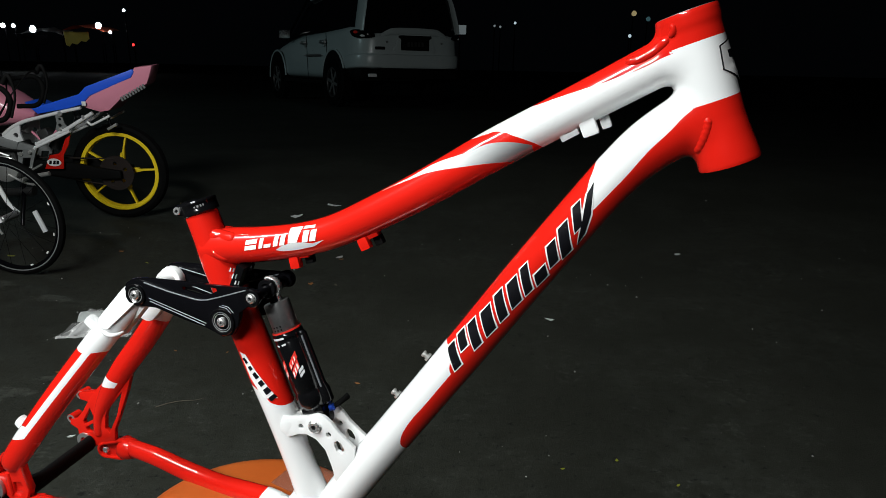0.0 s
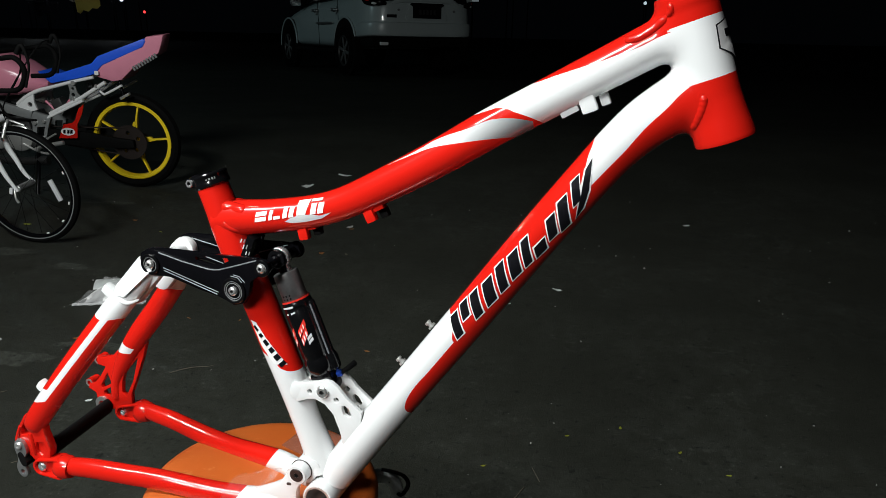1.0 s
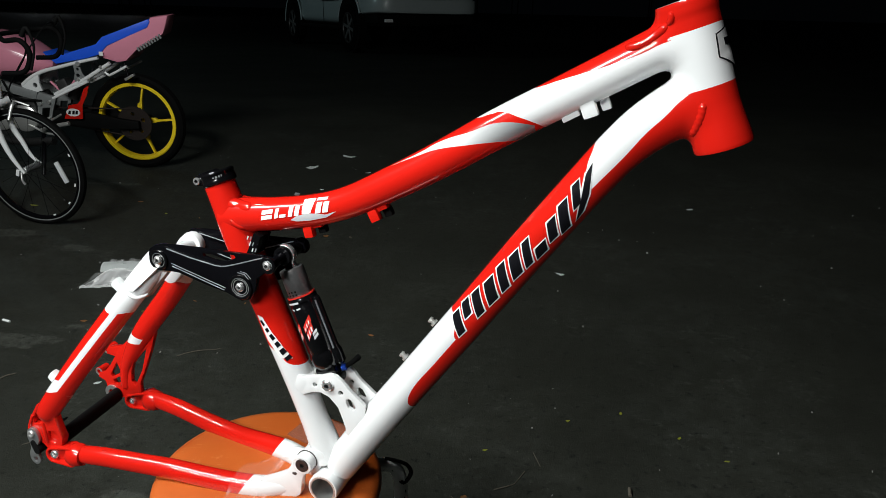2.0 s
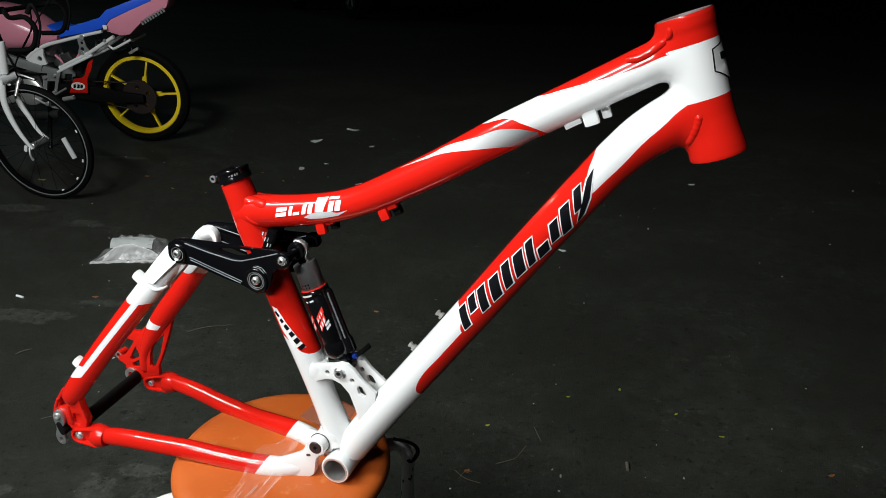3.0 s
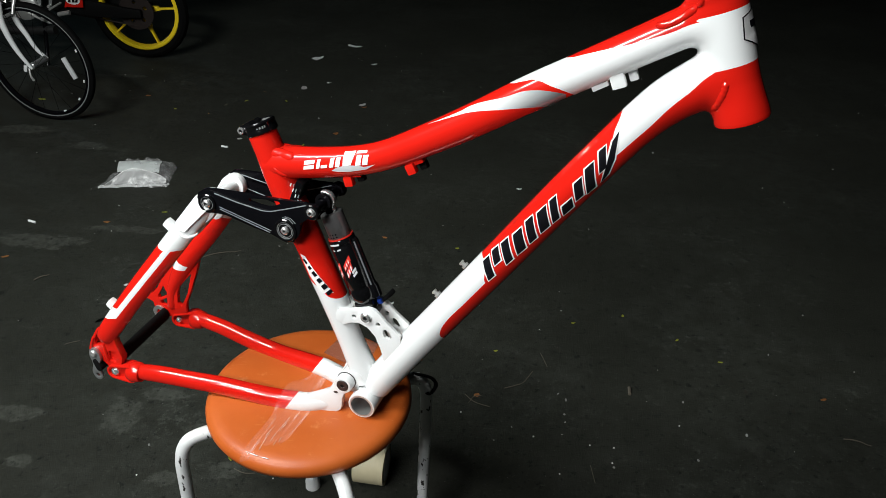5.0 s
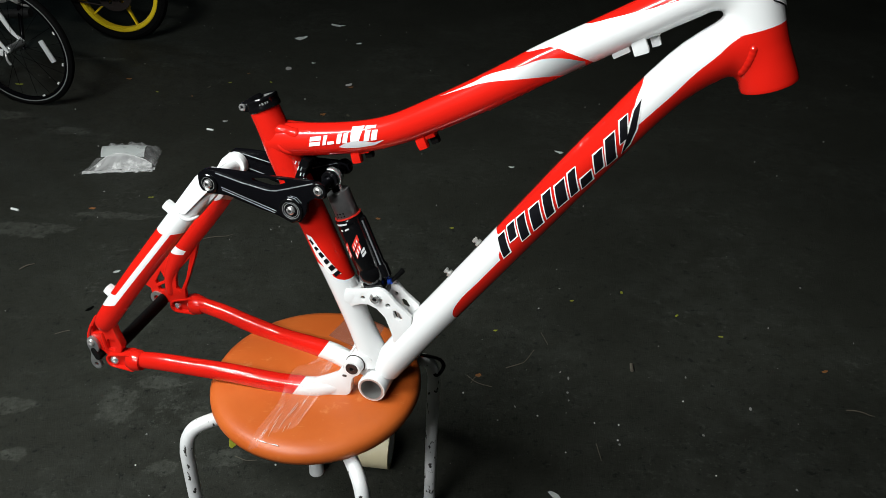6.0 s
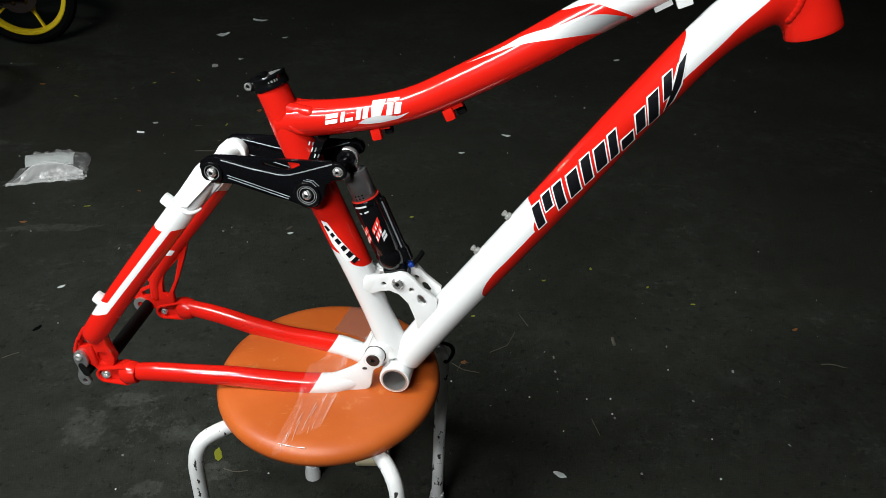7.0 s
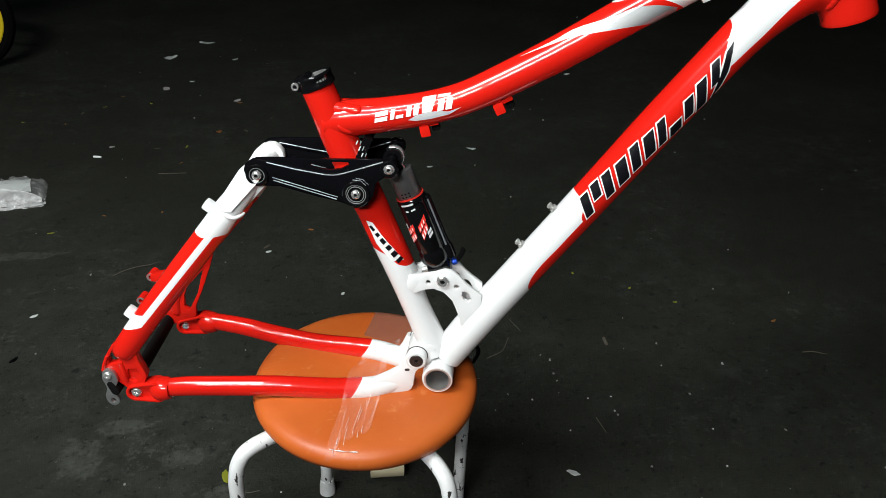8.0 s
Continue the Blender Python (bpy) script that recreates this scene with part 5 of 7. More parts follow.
def build_patch():
    """A second piece of tape, grey and half clear, stuck on the seat behind the seat tube."""
    bm = bmesh.new()
    a, b, c, d = Vector((-0.197, 1.043)), Vector((-0.224, 0.985)), Vector((-0.150, 0.940)), Vector((-0.135, 1.015))
    rows = []
    for j in range(9):
        row = []
        for i in range(9):
            p = a.lerp(d, i / 8).lerp(b.lerp(c, i / 8), j / 8)
            r = (p - Vector(SEAT)).length
            row.append(bm.verts.new((p.x, p.y, 0.4538 + 0.0003 * math.sin(3 * i + j) - 0.16 * max(0, r - 0.137) ** 1.3)))
        rows.append(row)
    for p, q in zip(rows, rows[1:]):
        for k in range(8):
            bm.faces.new((p[k], p[k + 1], q[k + 1], q[k]))
    ob = part("tape_patch", bm, M["grey_film"])
    ob.visible_shadow = False
    tagged(ob, "half-clear grey tape patch stuck on the stool seat", "tape")


build_patch()


def build_tape_roll():
    root = thing("tape_roll", pose(-0.172, 1.125, 0.0, 0, 0, -6), "roll of beige packing tape lying on the asphalt", "tape roll")
    part("roll", lathe((-0.033, 0, 0.043), (1, 0, 0), [(0, 0.034), (0, 0.0415), (0.001, 0.043), (0.065, 0.043), (0.066, 0.0415), (0.066, 0.034), (0, 0.034)], 40), M["beige"], root, "beige wound tape")
    part("core", lathe((-0.032, 0, 0.043), (1, 0, 0), [(0, 0.0), (0.0, 0.0338), (0.064, 0.0338), (0.064, 0.0)], 32), M["card"], root, "ribbed pale card core")
    for k in range(9):
        part("core_rib", box((0.0325, -0.028 + 0.007 * k, 0.043), (0.0016, 0.0022, 2 * math.sqrt(max(1e-6, 0.032 ** 2 - (-0.028 + 0.007 * k) ** 2))), (0, 0, 0), 0.0), M["paper"], root)


build_tape_roll()


def build_bag():
    root = thing("plastic_bag", pose(-1.195, 2.478, 0.0, 0, 0, 6), "crinkled clear plastic bag with a white paper card on asphalt", "bag")

    def lift(x, y):
        """Height of the filled bag over the ground."""
        u, v = x / 0.098, y / 0.084
        return 0.036 * max(0.0, (1 - u ** 4) * (1 - v ** 4)) ** 0.5 * (1 + 0.45 * v)
    bm = bmesh.new()
    nx, ny = 40, 28
    for face in (1, 0):
        rows = []
        for j in range(ny + 1):
            v = j / ny * 2 - 1
            row = []
            for i in range(nx + 1):
                u = i / nx * 2 - 1
                x, y = 0.098 * u + 0.010 * noise.noise((v * 3, 0, 1)), 0.084 * v + 0.009 * noise.noise((u * 3, 1, 4))
                h = lift(0.098 * u, 0.084 * v)
                slack = min(1.0, h / 0.02)
                fold = abs(noise.noise((u * 2.2 + v * 1.3, v * 3.0, 2))) * 0.030 + abs(noise.noise((u * 3.6 - v, v * 4.4 - u * 2, 5))) * 0.012
                z = face * (h - 0.008 * slack + fold * slack) + 0.002
                if u < -0.6 and v < 0.2:
                    x -= 0.055 * (-u - 0.6) / 0.4 * (0.2 - v) / 1.2
                row.append(bm.verts.new((x, y, max(0.002, z))))
            rows.append(row)
        for p, q in zip(rows, rows[1:]):
            for k in range(nx):
                bm.faces.new((p[k], p[k + 1], q[k + 1], q[k]))
    bmesh.ops.remove_doubles(bm, verts=bm.verts, dist=0.002)
    part("film", bm, M["bag"], root, "crinkled clear plastic film")
    bm = bmesh.new()
    # the card lies inside, against the bag's upper face, its edges askew
    corners = [Vector((-0.087, -0.026)), Vector((0.063, -0.030)), Vector((-0.102, 0.055)), Vector((0.055, 0.056))]
    g = []
    for j in range(9):
        row = []
        for i in range(13):
            p = corners[0].lerp(corners[1], i / 12).lerp(corners[2].lerp(corners[3], i / 12), j / 8)
            row.append(bm.verts.new((p.x, p.y, 0.046 + 0.004 * math.sin(3.1 * i / 12) - 0.010 * (j / 8 - 0.55) ** 2 * 4 + 0.0010 * math.sin(0.9 * i + j))))
        g.append(row)
    for p, q in zip(g, g[1:]):
        for k in range(12):
            bm.faces.new((p[k], p[k + 1], q[k + 1], q[k]))
    bmesh.ops.solidify(bm, geom=bm.faces[:], thickness=0.001)
    part("paper_card", bm, M["paper"], root, "white paper card")
    # the front of the bag: film gathered in folds under an arched crease, down to the pressed seal
    arch = smooth_line([(-0.104, -0.058, 0.016), (-0.078, -0.052, 0.034), (-0.054, -0.042, 0.047), (-0.022, -0.032, 0.052), (0.012, -0.040, 0.050), (0.041, -0.048, 0.046), (0.070, -0.054, 0.036), (0.094, -0.058, 0.022)], 6)
    seal = smooth_line([(-0.128, -0.080, 0.004), (-0.094, -0.078, 0.006), (-0.062, -0.076, 0.008), (-0.028, -0.073, 0.009), (0.006, -0.071, 0.009), (0.040, -0.068, 0.008), (0.072, -0.065, 0.007), (0.100, -0.062, 0.005)], 6)
    bm = bmesh.new()
    rows = []
    for i, (p, q) in enumerate(zip(arch, seal)):
        row = []
        for j in range(13):
            t = j / 12
            c = p * (1 - t) + q * t
            slack = math.sin(math.pi * t)
            pleat = 0.0075 * slack * (abs(noise.noise((i * 0.16, t * 1.1 + i * 0.05, 3))) * 2 - 0.3) + 0.003 * slack * math.sin(i * 0.55 + 3 * t)
            row.append(bm.verts.new((c[0] + 0.3 * pleat, c[1] - 0.012 * slack - pleat, c[2] + pleat)))
        rows.append(row)
    for p, q in zip(rows, rows[1:]):
        for k in range(12):
            bm.faces.new((p[k], q[k], q[k + 1], p[k + 1]))
    part("front_fold", bm, M["bag_haze"], root, "hazy gathered front of the bag")
    part("arched_crease", sweep([(*p[:3], 0.0012 if 3 < i < len(arch) - 4 else 0.0006) for i, p in enumerate(arch)], 6, 1), M["bag_seal"], root, "bright arched crease")
    bm = bmesh.new()
    rows = []
    for i in range(25):
        t = i / 24
        x, y = -0.140 + 0.243 * t, -0.089 + 0.025 * t + 0.003 * math.sin(7 * t)
        w, z = 0.0065 - 0.002 * t, 0.0045 + 0.0014 * math.sin(19 * t) + 0.001 * math.sin(43 * t)
        rows.append([bm.verts.new((x - 0.1 * w * k, y + w * k, z + 0.0022 * k)) for k in (-1, 0, 1)])
    for p, q in zip(rows, rows[1:]):
        for k in range(2):
            bm.faces.new((p[k], q[k], q[k + 1], p[k + 1]))
    bmesh.ops.solidify(bm, geom=bm.faces[:], thickness=0.0008)
    part("seal_strip", bm, M["bag_seal"], root, "pale pressed seal along the bag's edge")


build_bag()

# ---- motorcycle ----
def torus(c, axis, r0, prof, seg=40):
    """A ring about the axis: prof is a closed list of (along, out)."""
    return lathe(c, axis, [(d, r0 + o) for d, o in prof], seg)


def build_motorcycle():
    root = thing("motorcycle", pose(-1.711, 3.85, 0.0), "stripped drag motorcycle with pink tail, blue seat and yellow wheels", "motorcycle")
    P = lambda name, bm, mat, label="", parent=root: part(name, bm, M[mat], parent, label)

    def wheel(cx, rim_mat):
        w = P("wheel", lathe((cx, -0.022, 0.247), (0, 1, 0), [(0, 0.184), (0, 0.199), (0.004, 0.203), (0.040, 0.203), (0.044, 0.199), (0.044, 0.184), (0.030, 0.179), (0.014, 0.179), (0, 0.184)], 56), rim_mat, "yellow cast rim")
        P("tyre", torus((cx, 0, 0.247), (0, 1, 0), 0.224, [(-0.026, -0.020), (-0.031, 0.0), (-0.022, 0.015), (0, 0.023), (0.022, 0.015), (0.031, 0.0), (0.026, -0.020), (-0.026, -0.020)], 56), "rubber", "thin black tyre", w)
        for k in range(5):
            an = radians(4 + 72 * k)
            c, s = math.cos(an), math.sin(an)
            q = [(0.03, 0.017), (0.095, 0.013), (0.100, 0.005), (0.184, 0.0045), (0.184, -0.0045), (0.12, -0.0045), (0.095, -0.009), (0.03, -0.016)]
            P("spoke", plate([(cx + u * c - v * s, 0.247 + u * s + v * c) for u, v in q], -0.010, 0.010, (), 0.002), rim_mat, "", w)
        P("hub", rod((cx, -0.045, 0.247), (cx, 0.045, 0.247), 0.034), rim_mat, "", w)
        return w
    w = wheel(0.0, "yellow")
    teeth = [(0.086 + 0.004 * (k % 2), 2 * math.pi * k / 72) for k in range(72)]
    P("sprocket", plate([(r * math.cos(a), 0.247 + r * math.sin(a)) for r, a in teeth], -0.054, -0.048, tuple(ring_of((0.05 * math.cos(a), 0.247 + 0.05 * math.sin(a)), 0.010, 10) for a in (0.4, 1.65, 2.9, 4.2, 5.4))), "sprocket", "rusty rear sprocket", w)
    P("axle_piece", rod((0, -0.075, 0.247), (0, 0.075, 0.247), 0.011), "steel", "", w)
    wheel(-1.21, "yellow")
    for y in (-0.075, 0.075):
        P("swingarm", plate([(0.035, 0.228), (0.035, 0.264), (-0.05, 0.274), (-0.20, 0.300), (-0.40, 0.312), (-0.42, 0.250), (-0.20, 0.222), (-0.06, 0.222)], y - 0.012, y + 0.012, (), 0.004), "black_plastic", "black swingarm")
    P("chain", sweep([(0.0, -0.051, 0.320, 0.0042), (-0.42, -0.051, 0.318, 0.0042)], 8, 1), "sprocket", "greasy drive chain")
    P("chain_lower", sweep([(0.0, -0.051, 0.176, 0.0042), (-0.42, -0.051, 0.240, 0.0042)], 8, 1), "sprocket", "")
    # tail and seat
    def loft(name, st, mat, label):
        bm = bmesh.new()
        rings = []
        for x, z0, z1, w in st:
            zc, h = (z0 + z1) / 2, (z1 - z0) / 2
            rings.append([bm.verts.new((x, w * math.copysign(abs(math.cos(a)) ** 0.6, math.cos(a)), zc + h * math.copysign(abs(math.sin(a)) ** 0.7, math.sin(a)))) for a in (2 * math.pi * k / 20 for k in range(20))])
        for p, q in zip(rings, rings[1:]):
            for k in range(20):
                bm.faces.new((p[k], p[(k + 1) % 20], q[(k + 1) % 20], q[k]))
        bm.faces.new(rings[0]), bm.faces.new(rings[-1])
        return P(name, bm, mat, label)
    def slab(name, outline, half, edge, mat, label):
        """A moulded shell: a side outline, narrower towards the rear."""
        bm = plate(outline, -half, half, (), edge)
        for v in bm.verts:
            v.co.y *= 1 - 1.6 * max(0, v.co.x + 0.02)
        return P(name, bm, mat, label)
    tail = slab("tail_fairing", [(-0.116, 0.593), (-0.073, 0.640), (0.034, 0.690), (0.131, 0.735), (0.147, 0.772), (0.234, 0.784), (0.218, 0.735), (0.202, 0.695), (0.074, 0.623), (0.011, 0.564), (-0.032, 0.557), (-0.1, 0.575)], 0.084, 0.010, "pink", "faded pink tail fairing")
    slab("seat", [(-0.405, 0.600), (-0.352, 0.579), (-0.304, 0.589), (-0.128, 0.643), (-0.091, 0.679), (0.136, 0.764), (0.149, 0.754), (0.131, 0.724), (-0.073, 0.635), (-0.116, 0.593), (-0.184, 0.573), (-0.343, 0.542)], 0.089, 0.007, "seat_blue", "blue vinyl seat")
    for i in range(9):
        P("tail_slat", box((0.078 + 0.0135 * i, -0.071 + 0.0019 * i, 0.622 + 0.0077 * i), (0.010, 0.006, 0.022), (0, -30, -8), 0.1), "frame_grey", "grey slat under the tail", tail)
    # small white block painted on as the fairing's highlight
    P("shine_patch", box((-0.10, -0.099, 0.600), (0.02, 0.004, 0.02), (0, 0, 0), 0.2), "white_decal", "", tail)
    loft("fuel_tank", [(-0.375, 0.520, 0.548, 0.06), (-0.42, 0.500, 0.580, 0.10), (-0.50, 0.480, 0.635, 0.125), (-0.58, 0.470, 0.672, 0.14), (-0.68, 0.465, 0.690, 0.14), (-0.80, 0.475, 0.680, 0.12), (-0.90, 0.505, 0.645, 0.08)], "pink", "faded pink fuel tank")
    # subframe rails
    for y in (-0.088, 0.088):
        P("seat_rail", sweep([(-0.070, y * 0.95, 0.553, 0.0095), (-0.20, y, 0.474, 0.0105), (-0.372, y, 0.390, 0.0105)], 10, 1), "white", "white straight seat rail")
        P("seat_rail", sweep([(-0.190, y * 1.05, 0.462, 0.0075), (-0.385, y * 1.05, 0.372, 0.0075)], 10, 1), "white", "")
        P("seat_rail", sweep([(-0.124, y, 0.577, 0.008), (-0.223, y, 0.555, 0.0085), (-0.343, y, 0.524, 0.009), (-0.414, y, 0.505, 0.010), (-0.479, y, 0.474, 0.010), (-0.530, y, 0.435, 0.010)], 12, 3), "white", "white upper seat rail")
        P("rail_gusset", plate([(-0.255, 0.545), (-0.225, 0.55), (-0.215, 0.50), (-0.195, 0.475), (-0.245, 0.445), (-0.262, 0.47), (-0.252, 0.50)], y - 0.004, y + 0.004, (ring_of((-0.237, 0.49), 0.009, 10), ring_of((-0.235, 0.52), 0.007, 10)), 0.001), "frame_grey", "")
        P("rail_plate", plate([(-0.537, 0.430), (-0.479, 0.476), (-0.438, 0.487), (-0.442, 0.450), (-0.431, 0.409), (-0.470, 0.400), (-0.505, 0.412)], y - 0.007, y + 0.007, (ring_of((-0.464, 0.436), 0.012, 12),), 0.001), "white", "white frame gusset")
        P("main_spar", plate([(-0.455, 0.402), (-0.470, 0.362), (-0.672, 0.414), (-0.95, 0.480), (-0.95, 0.535), (-0.661, 0.461)], y - 0.014, y + 0.014, (), 0.004), "frame_grey", "grey main frame spar")
        P("footpeg_bracket", plate([(-0.474, 0.366), (-0.450, 0.402), (-0.365, 0.378), (-0.385, 0.330), (-0.408, 0.262), (-0.422, 0.264), (-0.405, 0.326), (-0.444, 0.324), (-0.462, 0.262), (-0.478, 0.264), (-0.468, 0.330)], y - 0.010, y + 0.010, (), 0.0015), "frame_grey", "grey footpeg bracket")
        P("tail_stay", sweep([(-0.100, y, 0.510, 0.006), (-0.086, y, 0.498, 0.0065), (-0.070, y, 0.498, 0.0065), (0.015, y, 0.541, 0.0065)], 10, 3), "white", "")
        P("footpeg", rod((-0.43, y * 1.1, 0.225), (-0.43, y * 1.9, 0.225), 0.010), "steel", "")
    guard = P("chain_guard", plate([(-0.183, 0.447), (-0.199, 0.397), (-0.230, 0.345), (-0.239, 0.274), (-0.335, 0.272), (-0.318, 0.308), (-0.302, 0.342), (-0.255, 0.352), (-0.238, 0.368), (-0.213, 0.425)], -0.108, -0.100, (), 0.0015), "red", "red side guard with a white oval")
    P("oval_mark", plate(ring_of((-0.283, 0.307), 0.036, 20, 1.0, 0.55), -0.1098, -0.1084), "white_decal", "white oval sticker", guard)
    for dx in (-0.018, 0.002, 0.018):
        P("oval_bar", plate([(-0.283 + dx - 0.008, 0.298), (-0.283 + dx + 0.005, 0.298), (-0.283 + dx + 0.008, 0.316), (-0.283 + dx - 0.003, 0.316)], -0.1112, -0.1100), "black_decal", "", guard)
    P("tail_lamp", box((0.020, -0.080, 0.487), (0.055, 0.02, 0.013), (0, -29, 0), 0.3), "steel", "bright tail lamp bracket")
    P("lamp_stalk", rod((-0.01, -0.06, 0.56), (0.010, -0.075, 0.488), 0.006), "black_metal", "")
    P("spring_unit", sweep([(-0.33, 0.0, 0.36, 0.028), (-0.27, 0, 0.46, 0.028)], 16, 2), "engine", "")
    P("carburettor", box((-0.335, -0.05, 0.44), (0.055, 0.06, 0.05), (0, -20, 0), 0.2), "engine", "")
    P("hose", sweep([(-0.40, -0.06, 0.45, 0.006), (-0.33, -0.07, 0.40, 0.006), (-0.26, -0.07, 0.47, 0.006)], 8, 4), "pink", "")
    eng = P("engine_block", box((-0.60, 0, 0.28), (0.26, 0.20, 0.17), (0, -12, 0), 0.12), "engine", "oily engine block")
    for k in range(6):
        P("cylinder_fin", box((-0.66 - 0.014 * k, 0, 0.36 + 0.005 * k), (0.006, 0.15, 0.13), (0, 55, 0), 0.1), "engine", "", eng)
    P("case_cover", lathe((-0.54, -0.10, 0.27), (0, -1, 0), [(0, 0.070), (0.012, 0.068), (0.02, 0.055), (0.022, 0.0)], 28), "steel", "bright engine side cover", eng)
    P("case_cover", lathe((-0.66, -0.10, 0.26), (0, -1, 0), [(0, 0.055), (0.012, 0.053), (0.02, 0.04), (0.022, 0.0)], 28), "steel", "", eng)
    P("gear_lever", sweep([(-0.52, -0.12, 0.24, 0.006), (-0.42, -0.13, 0.20, 0.006), (-0.36, -0.13, 0.20, 0.008)], 8, 3), "steel", "")
    P("exhaust", sweep([(-0.75, -0.03, 0.32, 0.018), (-0.80, -0.08, 0.20, 0.018), (-0.62, -0.11, 0.15, 0.019), (-0.40, -0.12, 0.16, 0.022)], 14, 4), "engine", "dull exhaust pipe")
    for x, y, z, r in ((-0.45, -0.100, 0.345, 0.010), (-0.40, -0.104, 0.355, 0.008), (-0.465, -0.100, 0.272, 0.009), (-0.415, -0.104, 0.272, 0.008), (-0.225, -0.095, 0.548, 0.012), (-0.235, -0.094, 0.470, 0.008), (-0.115, -0.092, 0.535, 0.008)):
        P("frame_bolt", rod((x, y + 0.006, z), (x, y - 0.008, z), r, 10), "steel", "bright frame bolt")
    P("footpeg_bar", rod((-0.345, -0.16, 0.250), (-0.285, -0.16, 0.262), 0.011), "steel", "bright footpeg")
    P("brake_rod", rod((-0.405, -0.125, 0.262), (-0.335, -0.130, 0.300), 0.005), "steel", "")
    for k, (x0, z0, x1, z1) in enumerate(((-0.72, 0.47, -0.50, 0.33), (-0.68, 0.44, -0.56, 0.24), (-0.62, 0.46, -0.44, 0.36))):
        P("cable", sweep([(x0, -0.11, z0, 0.005), ((x0 + x1) / 2 - 0.03, -0.13, (z0 + z1) / 2 - 0.03, 0.005), (x1, -0.10, z1, 0.005)], 8, 4), "black_plastic", "black cable")
    P("oil_line", sweep([(-0.66, -0.115, 0.33, 0.006), (-0.58, -0.125, 0.36, 0.006), (-0.50, -0.115, 0.335, 0.006)], 8, 4), "steel", "")
    P("side_stand", sweep([(-0.46, -0.09, 0.22, 0.010), (-0.44, -0.16, 0.11, 0.010), (-0.43, -0.215, 0.008, 0.010)], 10, 3), "black_metal", "")
    for y in (-0.08, 0.08):
        P("fork_leg", rod((-1.21, y, 0.247), (-0.98, y, 0.80), 0.020), "steel", "")
    P("fork_yoke", box((-0.99, 0, 0.76), (0.06, 0.22, 0.03), (0, 22, 0), 0.15), "black_metal", "")
    P("handlebar", sweep([(-0.93, -0.34, 0.80, 0.011), (-0.97, -0.12, 0.83, 0.011), (-0.97, 0.12, 0.83, 0.011), (-0.93, 0.34, 0.80, 0.011)], 12, 4, 1.0, (1, 0, 0)), "black_metal", "")


build_motorcycle()


